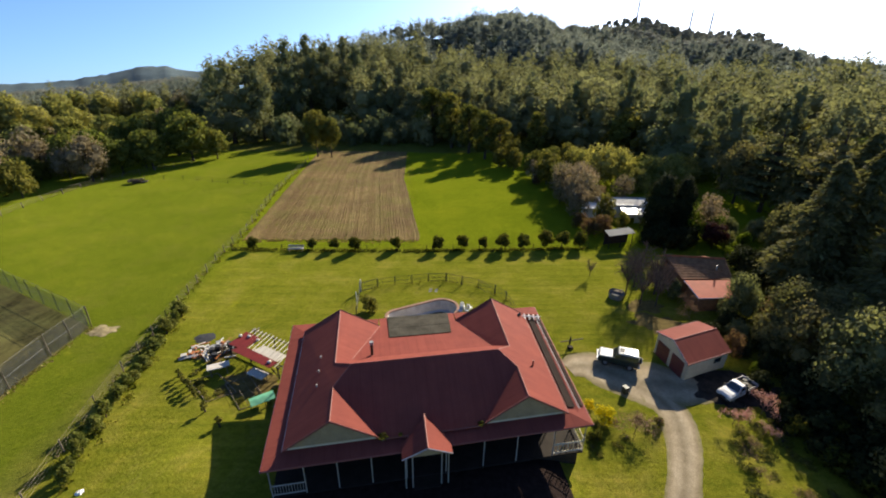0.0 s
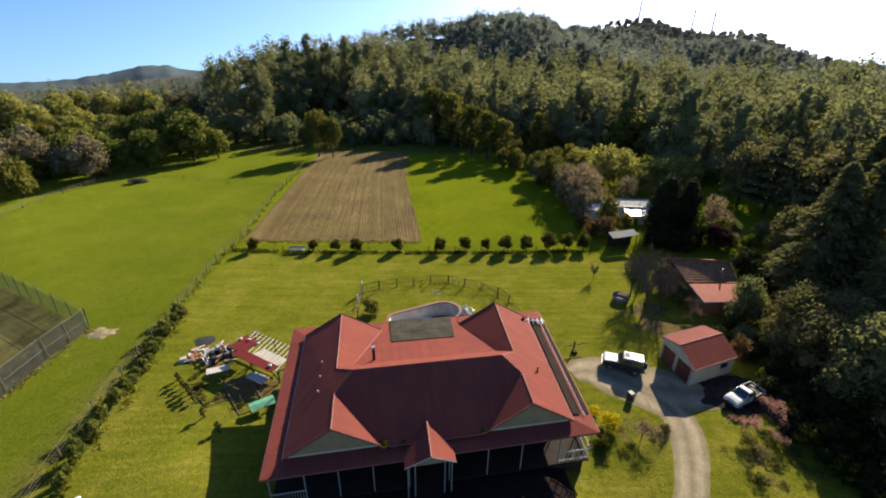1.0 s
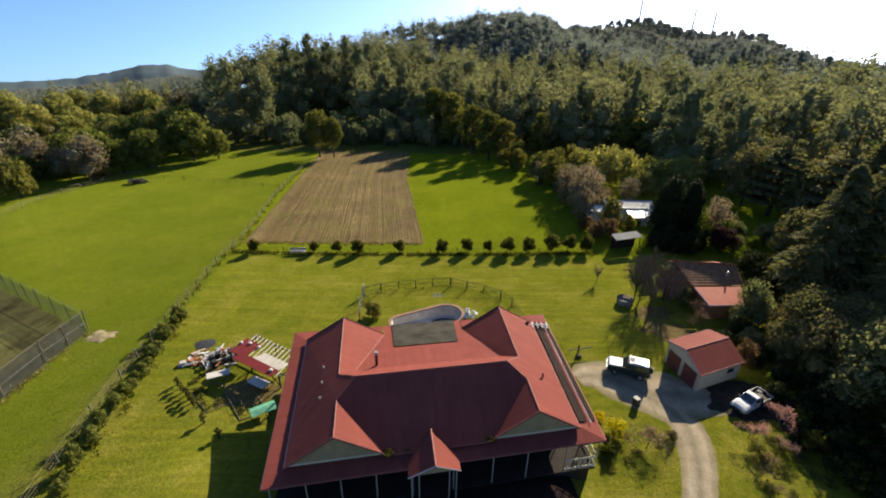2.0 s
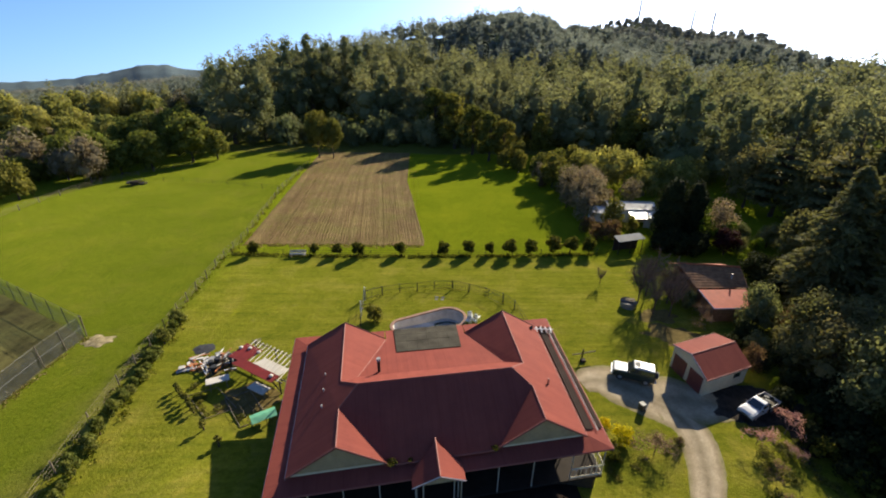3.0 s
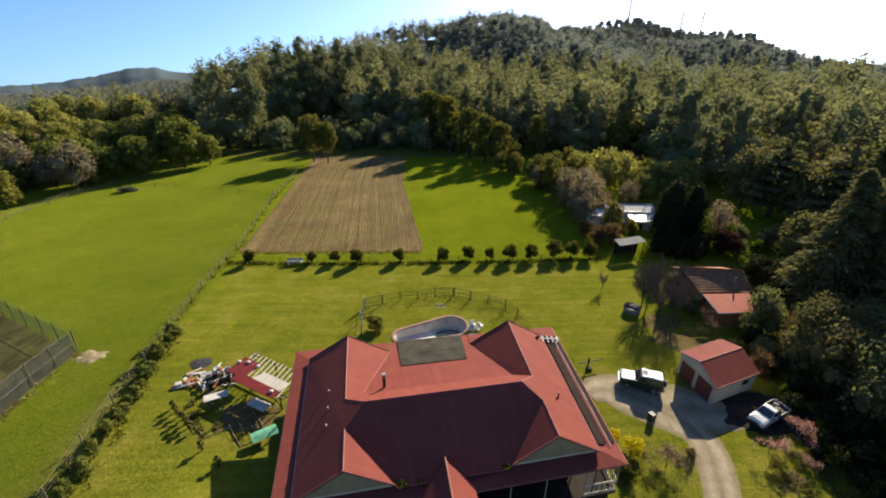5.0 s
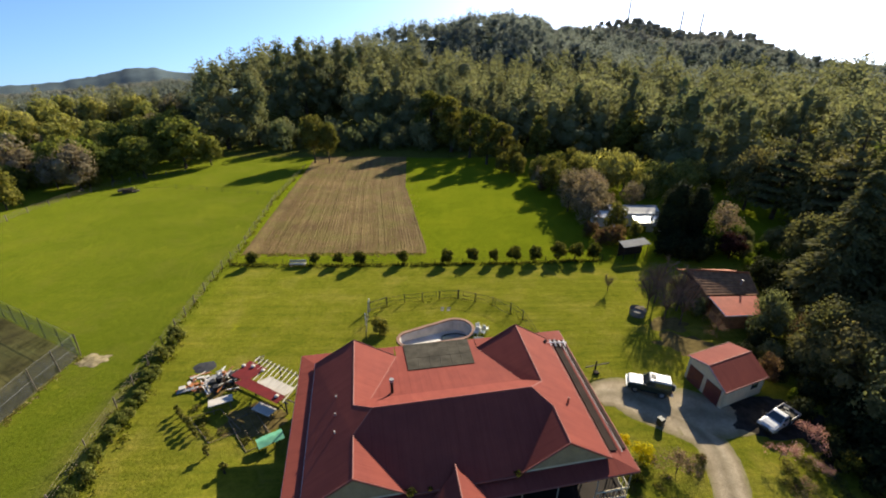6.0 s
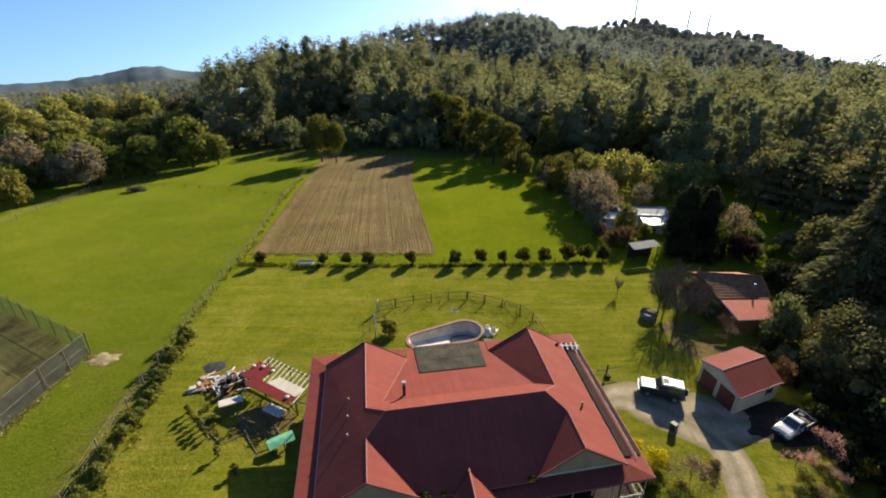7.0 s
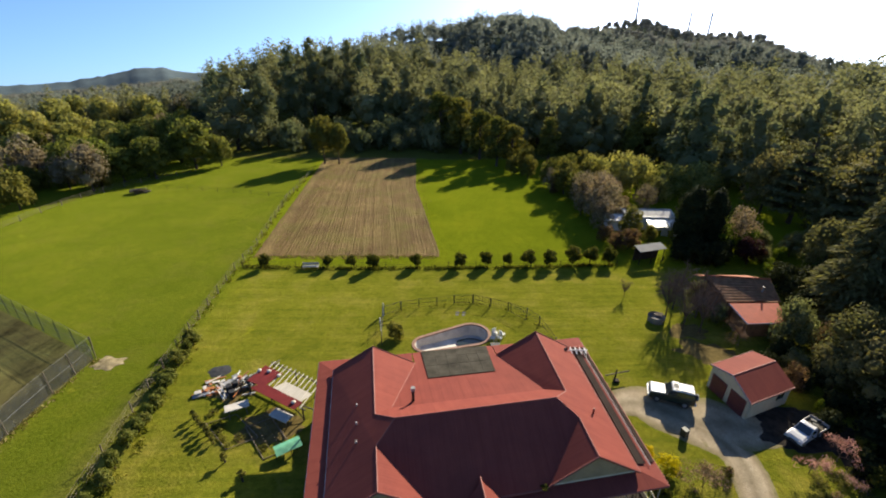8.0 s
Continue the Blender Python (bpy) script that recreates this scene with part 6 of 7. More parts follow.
def build_cottage():
    c = empty("cottage", Matrix(), "old cottage with brown tiled roof and orange lean-to", "house")
    z0, z1 = 2.7, 4.15
    for b in ((31.9, 52.8, 0.2, 5.9), (37.6, 52.5, 0.2, 5.9)):
        part("wall", boxed(b[0], 49.8, 1.3, 0.2, 5.7, 2.6), M["tile"], c)
    for y in (47.0, 52.6):
        part("wall", boxed(34.75, y, 1.3, 5.5, 0.2, 2.6), M["tile"], c)
    part("window", boxed(33.4, 46.87, 1.5, 1.0, 0.08, 1.0, 0.01), M["glass"], c)
    n = 9
    for k in range(n):
        t0, t1 = k / n, (k + 1.12) / n
        a = [(31.5 + (30.9 - 31.5) * t0, 46.7 + 3.6 * t0), (37.7 + 0.3 * t0, 46.8 + 2.6 * t0 + 0.0)]
        b = [(31.5 + (30.9 - 31.5) * t1, 46.7 + 3.6 * t1), (37.7 + 0.3 * t1, 46.8 + 2.6 * t1)]
        za, zb = z0 + (z1 - z0) * t0 + 0.07, z0 + (z1 - z0) * min(t1, 1.0)
        slab([(*a[0], za), (*a[1], za), (*b[1], zb), (*b[0], zb)], 0.05, M["tile"], "tile_course", c)
    slab([(30.9, 50.3, z1), (38.0, 49.4, z1), (38.2, 53.2, z0), (31.4, 53.4, z0)], 0.07, M["orange"], "roof", c, "orange tiled back roof")
    part("ridge_cap", rod(bmesh.new(), (30.7, 50.35, z1 + 0.05), (38.0, 49.4, z1 + 0.05), 0.13), M["orange"], c, "orange ridge tiles")
    for x0, y0, w in ((31.45, 46.6, 0.0), (37.75, 46.7, 0.0)):
        part("barge_board", rod(bmesh.new(), (x0, y0, z0), (30.8 if x0 < 34 else 38.0, 50.35 if x0 < 34 else 49.4, z1), 0.06, None, 4), M["tile"], c)
    slab([(31.55, 46.3, 2.75), (37.2, 46.4, 2.75), (37.0, 43.6, 2.0), (31.85, 43.4, 2.0)], 0.07, M["redsheeting"], "lean_to_roof", c, "bright red-orange lean-to roof")
    part("gutter", rod(bmesh.new(), (31.5, 46.3, 2.76), (31.85, 43.35, 2.01), 0.06, None, 4), M["white"], c, "white edge board")
    part("gutter", rod(bmesh.new(), (31.85, 43.35, 1.98), (35.0, 43.5, 1.98), 0.06, None, 4), M["white"], c, "white gutter")
    for x in (32.2, 36.6):
        part("wall", boxed(x, 44.9, 0.95, 0.16, 2.6, 1.9), M["tile"], c)
    part("wall", boxed(34.4, 43.9, 0.95, 4.3, 0.16, 1.9), M["tile"], c)
    part("flue", rod(bmesh.new(), (36.3, 48.0, 3.3), (36.3, 48.0, 3.95), 0.1), M["steel"], c, "pale flue")


build_cottage()


def build_long_shed(name, x, y, w, d, he, hr, rz, label, mat="zinc"):
    """A low metal-roofed building, ridge along its own x."""
    s = empty(name, pose(x, y, 0, 0, 0, rz), label, "shed", "pale sheds")
    for sy in (-1, 1):
        part("wall", boxed(0, sy * (d / 2 - 0.08), he / 2, w, 0.12, he), M["white"], s)
        n = max(2, int(w / 1.6))
        for k in range(n):
            x0 = -w / 2 - 0.2 + (w + 0.4) * k / n
            slab([(x0 + 0.01, sy * (d / 2 + 0.3), he - 0.08), (x0 + (w + 0.4) / n - 0.01, sy * (d / 2 + 0.3), he - 0.08), (x0 + (w + 0.4) / n - 0.01, 0, hr), (x0 + 0.01, 0, hr)], 0.05, M[mat], "roof_sheet", s)
    for sx in (-1, 1):
        part("wall", boxed(sx * (w / 2 - 0.06), 0, he / 2, 0.12, d - 0.3, he), M["white"], s)
    part("ridge_cap", rod(bmesh.new(), (-w / 2 - 0.2, 0, hr + 0.02), (w / 2 + 0.2, 0, hr + 0.02), 0.09), M["gutter"], s)


def build_glass_house():
    """A gabled house of pale sheeting with a low glazed lean-to along its front."""
    g = empty("glass_house", pose(36.0, 77.6, 0, 0, 0, -3), "pale gabled greenhouse with a white lean-to", "greenhouse")
    w, d, he, hr = 8.6, 4.4, 2.5, 3.15
    for sy in (-1, 1):
        part("wall", boxed(0, sy * (d / 2 - 0.08), he / 2, w - 0.3, 0.12, he), M["white"], g)
        for k in range(6):
            x0, x1 = -w / 2 + w * k / 6 + 0.012, -w / 2 + w * (k + 1) / 6 - 0.012
            slab([(x0, sy * (d / 2 + 0.2), he - 0.1), (x1, sy * (d / 2 + 0.2), he - 0.1), (x1, 0, hr), (x0, 0, hr)], 0.04, M["sheeting"], "roof_sheet", g)
    for sx in (-1, 1):
        part("end_wall", boxed(sx * (w / 2 - 0.2), 0, he / 2, 0.1, d - 0.3, he), M["sheeting"], g, "cloudy plastic end wall")
        for sy in (-1, 1):
            part("barge_board", rod(bmesh.new(), (sx * w / 2, sy * (d / 2 + 0.2), he - 0.08), (sx * w / 2, 0, hr + 0.03), 0.08, None, 4), M["white"], g)
            part("corner_post", rod(bmesh.new(), (sx * (w / 2 - 0.1), sy * (d / 2 - 0.1), -0.1), (sx * (w / 2 - 0.1), sy * (d / 2 - 0.1), he), 0.08, None, 4), M["white"], g)
    part("ridge_cap", rod(bmesh.new(), (-w / 2, 0, hr + 0.02), (w / 2, 0, hr + 0.02), 0.09), M["gutter"], g)
    lean_x0, front = -0.9, -d / 2 - 2.9
    for k in range(5):
        x0, x1 = lean_x0 + 1.04 * k, lean_x0 + 1.04 * (k + 1) - 0.06
        sag = 0.06 * (k % 2)
        slab([(x0, front, 1.75 - sag), (x1, front, 1.72), (x1, -d / 2 - 0.25, 2.2), (x0, -d / 2 - 0.25, 2.24 - sag)], 0.03, M["zinc"], "pane", g, "white glazed lean-to pane")
        part("stud", rod(bmesh.new(), (x0, front + 0.08, -0.1), (x0, front + 0.08, 1.68), 0.05, None, 4), M["white"], g)
        if k % 2 == 0:
            part("front_pane", boxed((x0 + x1) / 2, front + 0.08, 0.85, 0.9, 0.04, 1.5), M["sheeting"], g)


def sheeting_material():
    """Cloudy plastic that glows where the sun is behind it."""
    n = Nodes("cloudy greenhouse sheeting")
    col = n.ramp(n.noise(0.6, 5, 0.7), [(0.3, (0.50, 0.48, 0.43)), (0.7, (0.68, 0.66, 0.60))])
    n.done(col, 0.6, 0.0, 0.15)
    tr, mx = n.add("ShaderNodeBsdfTranslucent"), n.add("ShaderNodeMixShader")
    mx.inputs[0].default_value = 0.4
    n.link(col, tr.inputs[0])
    n.link(n.b.outputs[0], mx.inputs[1])
    n.link(tr.outputs[0], mx.inputs[2])
    n.link(mx.outputs[0], n.out.inputs[0])
    return n.m


M["sheeting"] = sheeting_material()
build_glass_house()
build_long_shed("store_shed", 31.0, 76.6, 4.2, 3.2, 2.0, 2.5, -8, "small pale metal store shed")
lean = empty("open_shed", Matrix(), "low open shed with a grey metal roof", "shed")
slab([(28.0, 61.2, 2.2), (32.5, 62.4, 2.3), (32.3, 64.3, 2.5), (27.9, 63.2, 2.4)], 0.06, M["dullzinc"], "roof", lean, "pale grey metal roof")
for x, y in ((28.2, 61.4), (32.2, 62.5), (32.1, 64.1), (28.1, 63.0), (30.2, 61.9)):
    part("post", rod(bmesh.new(), (x, y, -0.1), (x, y, 2.25), 0.07), M["darkwood"], lean)
part("wall", boxed(30.1, 63.6, 1.1, 4.3, 0.1, 2.2, 0, rz=14), M["darkwood"], lean)

# ---- pergola and clutter beside the house ----
M["redsheet"] = plain("dark red roofing sheet", (0.130, 0.011, 0.010), 0.7, 0, 0.25, 1.2, 0.2)
M["green"] = plain("green tarpaulin", (0.115, 0.340, 0.200), 0.5, 0, 0.2, 1.0)
M["plastic"] = plain("orange plastic", (0.350, 0.126, 0.035), 0.5, 0, 0.2, 2.0)
M["blue"] = plain("blue-grey plastic", (0.084, 0.087, 0.105), 0.5, 0, 0.3, 2.0)
M["paleboard"] = plain("pale board", (0.462, 0.427, 0.364), 0.75, 0, 0.18, 1.2)


def build_pergola():
    p = empty("pergola", pose(-0.66, 1.44, 0), "unfinished pergola with white rafters and dark red roofing sheets", "pergola")
    z = 1.35
    n = 12
    for k in range(n):
        t = k / (n - 1)
        a = Vector((-16.5 + 5.0 * t, 36.6 - 2.8 * t, z + 0.1))
        b = Vector((-17.5 + 5.0 * t, 33.4 - 2.8 * t, z + 0.1))
        part("rafter", rod(bmesh.new(), a, b, 0.05, None, 4), M["paleboard"], p, "white rafter")
    for a, b in (((-16.9, 36.6, z), (-11.7, 33.7, z)), ((-16.0, 33.1, z), (-12.0, 30.5, z)), ((-18.2, 34.0, z), (-16.2, 36.9, z)), ((-18.0, 33.7, z), (-10.6, 30.2, z))):
        part("beam", rod(bmesh.new(), a, b, 0.07, None, 4), M["wood"], p)
    for x, y in ((-16.7, 36.6), (-11.9, 33.8), (-15.8, 33.0), (-12.3, 30.7), (-18.0, 33.9), (-14.2, 35.2)):
        part("post", rod(bmesh.new(), (x, y, -0.1), (x, y, z), 0.07, None, 6), M["darkwood"], p)
    for a, b in (((-15.8, 33.0, 0.2), (-14.0, 31.8, 1.4)), ((-12.3, 30.7, 0.2), (-14.0, 31.8, 1.4)), ((-18, 33.9, 0.2), (-15.8, 33.0, 1.4))):
        part("brace", rod(bmesh.new(), a, b, 0.05, None, 4), M["darkwood"], p)
    zz = z + 0.17
    slab([(-18.1, 33.9, zz), (-16.4, 33.1, zz), (-15.2, 34.8, zz - 0.03), (-17.2, 36.0, zz - 0.03)], 0.04, M["redsheet"], "roof_sheet", p, "dark red steel sheet")
    slab([(-17.4, 32.9, zz + 0.05), (-12.9, 30.4, zz), (-12.4, 31.2, zz), (-16.6, 33.6, zz + 0.05)], 0.04, M["redsheet"], "roof_sheet", p, "dark red steel sheet")
    slab([(-15.9, 33.0, zz - 0.25), (-12.9, 31.3, zz - 0.3), (-12.0, 32.5, zz - 0.3), (-14.7, 34.0, zz - 0.25)], 0.03, M["paleboard"], "ceiling_sheet", p, "pale lining sheet")


build_pergola()


def thing(name, bm, material, label, category, group=""):
    return tagged(part(name, bm, M[material]), label, category, group)


thing("trestle_board", boxed(-18.8, 32.95, 0.85, 1.9, 0.85, 0.07, 0.01, rz=27, ry=2), "paleboard", "long white board resting on trestles", "board", "boards")
for dx in (-0.8, 0.8):
    t = empty("trestle", pose(-18.8 + dx * 0.75, 32.95 + dx * 0.38, 0, 0, 0, 27), "rough timber trestle under the white board", "trestle", "trestles")
    for s in (-1, 1):
        part("leg", rod(bmesh.new(), (0, s * 0.4, 0), (0, s * 0.12, 0.79), 0.035, None, 4), M["wood"], t)
    part("bar", boxed(0, 0, 0.78, 0.07, 0.6, 0.06), M["wood"], t)
thing("low_table", boxed(-14.75, 31.95, 0.8, 1.9, 0.9, 0.1, 0.01, rz=-27), "paleboard", "pale table top under the pergola", "table")
for x, y in ((-15.35, 32.45), (-13.95, 31.75), (-15.55, 32.05), (-14.15, 31.35)):
    thing("table_leg", rod(bmesh.new(), (x, y, 0), (x, y, 0.76), 0.04, None, 4), "wood", "short timber prop of the table", "prop", "table props")
# tarpaulin draped over a frame
bmg = bmesh.new()
bmesh.ops.create_grid(bmg, x_segments=10, y_segments=8, size=1)
for v in bmg.verts:
    v.co = Vector((v.co.x * 0.98, v.co.y * 0.55, 0.66 + 0.2 * (1 - abs(v.co.y)) + 0.06 * noise.noise(v.co * 3)))
tarp = part("tarpaulin", bmg, M["green"], None, "", True)
tarp.matrix_basis = pose(-13.3, 29.0, 0, 0, 0, 33)
tagged(tarp, "bright green tarpaulin over a low frame", "tarpaulin")
for x, y in ((-14.0, 28.3), (-12.7, 29.2), (-13.7, 28.9), (-12.9, 28.6)):
    thing("frame_leg", rod(bmesh.new(), (x, y, -0.05), (x, y, 0.72), 0.03, None, 4), "darkwood", "thin pole holding the tarpaulin", "pole", "tarpaulin poles")
mound("black_sheeting", -22.8, 38.3, 1.25, 1.1, 0.1, "black", 9, "crumpled black plastic sheeting on the grass", "sheeting", uneven=0.1)
rngc = random.Random(31)
JUNK = ((("carton", "paleboard", "pale carton among the building rubble", 0.5), ("crate", "plastic", "orange plastic crate on the grass", 0.42), ("storage_box", "blue", "dark grey storage box in the rubble", 0.5),
         ("drum", "black", "black plastic drum standing upright", 0.5), ("sheet_metal", "steel", "bent grey sheet of metal", 0.8), ("offcut", "white", "white painted timber offcut", 0.9)))
for k in range(54):
    name, mt, label, s = JUNK[k % 6]
    if k < 22:
        if name in ("storage_box", "drum"):
            name, mt, label, s = JUNK[(k * 5) % 2]
        x, y = rngc.uniform(-23.4, -21.2), rngc.uniform(35.0, 36.8)
    else:
        x, y = rngc.uniform(-21.2, -18.8), rngc.uniform(34.8, 37.7)
        if k % 2 == 0:
            mt = "black" if name in ("crate", "carton") else mt
            label = label.replace("orange", "black").replace("pale carton", "dark carton") if mt == "black" else label
    a = rngc.uniform(0, 180)
    if name == "drum":
        bm = bmesh.new()
        bmesh.ops.create_cone(bm, cap_ends=True, segments=14, radius1=0.28, radius2=0.28, depth=0.8, matrix=pose(x, y, 0.4))
        bmesh.ops.bevel(bm, geom=list(bm.edges), offset=0.03, segments=1, affect="EDGES")
    elif name in ("sheet_metal", "offcut"):
        bm = boxed(x, y, 0.12 + 0.02 * (k % 5), s * rngc.uniform(0.9, 1.9), 0.09 if name == "offcut" else 0.5, 0.05, 0.01, rz=a, ry=rngc.uniform(-6, 6))
    else:
        hh = rngc.uniform(0.1, 0.42)
        bm = boxed(x, y, hh / 2, s * rngc.uniform(0.6, 1.3), s * rngc.uniform(0.4, 0.9), hh, 0.02, rz=a, rx=rngc.uniform(-5, 5))
    tagged(part(name, bm, M[mt]), label, name.replace("_", " "), name.replace("_", " ") + "s by the pergola")
for i, (x, y, z) in enumerate(((-18.1, 36.6, 1.47), (-17.2, 36.5, 1.47), (-16.1, 35.9, 1.47), (-13.8, 32.6, 1.5))):
    bm = bmesh.new()
    bmesh.ops.create_uvsphere(bm, u_segments=14, v_segments=8, radius=0.2, matrix=pose(x, y, z + 0.12) @ Matrix.Diagonal((1, 1, 0.6, 1)))
    tagged(part("bundle", bm, M["paleboard"], None, "", True), "pale wrapped bundle lying on the pergola roof", "bundle", "bundles")


for k in range(14):
    x, y, a = rngc.uniform(-23.2, -19.2), rngc.uniform(34.6, 37.6), rngc.uniform(0, 180)
    mt, label = (("plastic", "orange-stained loose plank on the grass"), ("paleboard", "pale loose plank in the rubble"), ("darkwood", "dark rotten plank in the rubble"))[k % 3]
    bm = boxed(x, y, 0.45 + 0.03 * (k % 4) if x > -21.2 else 0.1, rngc.uniform(1.0, 2.2), 0.12, 0.04, 0.008, rz=a, ry=rngc.uniform(-12, 12))
    tagged(part("loose_plank", bm, M[mt]), label, "plank", "loose planks")


def raised_frame(name, pts, label, seed):
    """Low timber edging round a garden bed."""
    f = empty(name, Matrix(), label, "garden bed", "garden beds")
    for (x0, y0), (x1, y1) in zip(pts, pts[1:] + pts[:1]):
        part("edging", rod(bmesh.new(), (x0, y0, 0.1), (x1, y1, 0.06), 0.035, None, 5), M["wood"], f)


raised_frame("garden_bed", [(-21.0, 31.8), (-18.2, 29.2), (-16.2, 30.4), (-18.9, 32.8)], "timber-edged vegetable bed with dry growth", 1)
raised_frame("garden_bed", [(-17.6, 31.4), (-15.0, 28.3), (-13.2, 29.4), (-15.8, 32.4)], "timber-edged bed under a wire trellis", 2)
tre = empty("wire_trellis", Matrix(), "slanting dark wire trellis over the garden bed", "trellis")
for k in range(9):
    t = k / 8
    part("bar", rod(bmesh.new(), (-17.6 + 2.6 * t, 31.4 - 3.1 * t, 0.25), (-15.9 + 2.6 * t, 32.4 - 3.0 * t, 0.6), 0.008, None, 4), M["wood"], tre)
for k in range(4):
    t = k / 3
    part("bar", rod(bmesh.new(), (-17.6 + 1.7 * t, 31.4 + 1.0 * t, 0.25 + 0.35 * t), (-15.0 + 1.7 * t, 28.3 + 1.1 * t, 0.25 + 0.35 * t), 0.01, None, 4), M["wood"], tre)
weeds = make_tree("dry_weeds", 71, 0.55, 1.3, 0.0, "olive", 220, 0.08, 4, "dry olive weeds in the garden bed", "weeds", "bed weeds", 0.0)
place(weeds, [(-19.8, 31.6, 0.8, 0.5), (-17.6, 30.4, 0.8, 0.4), (-15.4, 29.4, 0.7, 0.5), (-21.0, 33.0, 0.8, 0.5), (-20.2, 31.6, 0.6, 0.5), (-19.5, 30.9, 0.6, 0.6), (-18.9, 30.2, 0.6, 0.5), (-18.3, 29.6, 0.5, 0.4)], seed=33)

# ---- trees and shrubs to the right ----
cyp = make_tree("cypress", 81, 12.2, 5.2, 0.2, "cypress", 6000, 0.17, 7, "dense dark green cypress beside the sheds", group="cypresses", fill=0.88, spire=True, column=True)
place(cyp, [(38.3, 67.6, 1.05, 0.83), (42.2, 67.8, 0.86, 0.78)], seed=41)
def make_fir(name, seed, h, w, label, group):
    """A tall conifer: a straight trunk and whorls of drooping boughs hung with feathery sprays."""
    rng = np.random.default_rng(seed)
    bm = bmesh.new()
    rod(bm, (0, 0, -0.2), (0.1, 0.05, h * 0.55), h * 0.02, h * 0.012, 7)
    rod(bm, (0.1, 0.05, h * 0.55), (0, 0, h * 0.97), h * 0.012, 0.03, 6)
    pts, out, scale = [], [], []
    for k in range(150):
        t = (k + rng.random()) / 150
        reach = w * 0.5 * min(1.0, 0.55 + t * 2.0) * (1 - t) ** 0.62 * rng.uniform(0.7, 1.15) + 0.25
        a = 2.4 * k + rng.uniform(-0.5, 0.5)
        z = h * (0.05 + 0.93 * t)
        d = np.array((math.cos(a), math.sin(a), 0.0))
        tip = d * reach + np.array((0, 0, z - reach * rng.uniform(0.15, 0.5)))
        rod(bm, (0, 0, z), tuple(tip * 0.8 + np.array((0, 0, z)) * 0.2), 0.05, 0.015, 3)
        n = int(18 + 22 * reach)
        u = rng.random(n) ** 0.7
        side = np.array((-d[1], d[0], 0.0))
        c = np.array((0, 0, z)) * (1 - u[:, None]) + tip * u[:, None]
        c = c + side * (rng.normal(size=n) * 0.32 * (0.25 + reach * 0.35))[:, None]
        c[:, 2] += 0.25 * np.sin(u * 3.1) * reach * 0.3 - np.abs(rng.normal(size=n)) * 0.3
        o = d + side * rng.normal(size=n)[:, None] * 0.6
        o[:, 2] = rng.normal(size=n) * 0.3 - 0.45
        pts.append(c)
        out.append(o / np.linalg.norm(o, axis=1)[:, None])
        scale.append(rng.uniform(0.22, 0.5, n))
    c, o, q = np.concatenate(pts), np.concatenate(out), np.concatenate(scale)[:, None]
    b = np.cross(o, rng.normal(size=o.shape) * 0.7 + np.array((0, 0, 1.0)))
    b /= np.linalg.norm(b, axis=1)[:, None]
    leaf = np.stack([c - o * q, c - b * q * 0.34, c + o * q, c + b * q * 0.34], 1).reshape(-1, 3)
    top = empty(name, Matrix(), label, "tree", group)
    part("trunk", bm, M["bark"], top)
    link("crown", quads("crown", leaf, len(leaf) // 4, M["pine"]), top, "feathery dark green sprays")
    return top


fir = make_fir("conifer", 82, 19.5, 9.4, "tall dark conifer at the edge of the garden", "conifers")
place(fir, [(46.0, 46.6, 1.05, 0.92), (49.6, 46.0, 1.1, 1.0), (47.6, 38.0, 1.1, 0.85), (64.0, 62.0, 1.1, 0.95), (54.0, 36.0, 1.0, 0.85), (44.6, 33.8, 0.95, 0.7)], seed=42)
cedar = make_tree("cedar", 182, 18.5, 11.5, 2.6, "pine", 4200, 0.3, 10, "dark cedar with flat tiers of drooping foliage", group="cedars", fill=0.75, tiers=True, flat=1.3)
place(cedar, [(64.0, 79.0, 0.95, 0.95), (67.0, 70.0, 1.1, 1.0)], seed=142)
mixed = make_tree("garden_tree", 83, 9.5, 7.5, 0.6, "shade", 2800, 0.19, 11, "leafy dark green garden tree", group="garden trees", fill=0.66)
place(mixed, [(52.5, 58.0, 0.8, 0.9), (37.6, 37.2, 0.75, 0.8), (35.0, 35.4, 0.38, 0.42), (62.0, 84.0, 1.2, 1.3), (76.0, 80.0, 1.2, 1.3), (74.0, 94.0, 1.2, 1.3),
              (41.5, 30.5, 0.8, 0.8), (36.0, 23.5, 0.7, 0.7), (43.0, 24.0, 0.9, 0.9), (39.5, 18.0, 0.9, 0.9), (42.0, 12.0, 1.0, 1.1), (36.4, 33.2, 0.75, 0.75), (39.4, 36.0, 0.8, 0.8), (38.6, 31.4, 0.7, 0.8)], seed=43)
bigg = make_tree("gum_tree", 187, 19, 16, 1.0, "gum", 3200, 0.34, 17, "large spreading gum tree beyond the willows", group="valley gums", broad=True)
place(bigg, [(60.0, 106.0, 1.1, 1.1), (69.0, 100.0, 0.9, 0.95)], seed=145)
mixed2 = make_tree("garden_tree", 183, 9.5, 7.5, 0.6, "shade", 2600, 0.21, 9, "olive green leafy garden tree", group="garden trees", fill=0.6)
place(mixed2, [(82.0, 88.0, 1.3, 1.4), (45.5, 46.5, 0.6, 0.8), (35.2, 36.5, 0.45, 0.45), (33.5, 19.5, 0.7, 0.7), (49.0, 25.0, 1.1, 1.2), (33.0, 13.0, 0.8, 0.8), (66.0, 74.0, 1.2, 1.2), (39.0, 33.0, 0.6, 0.6), (56.0, 62.0, 0.7, 0.7)], seed=143)
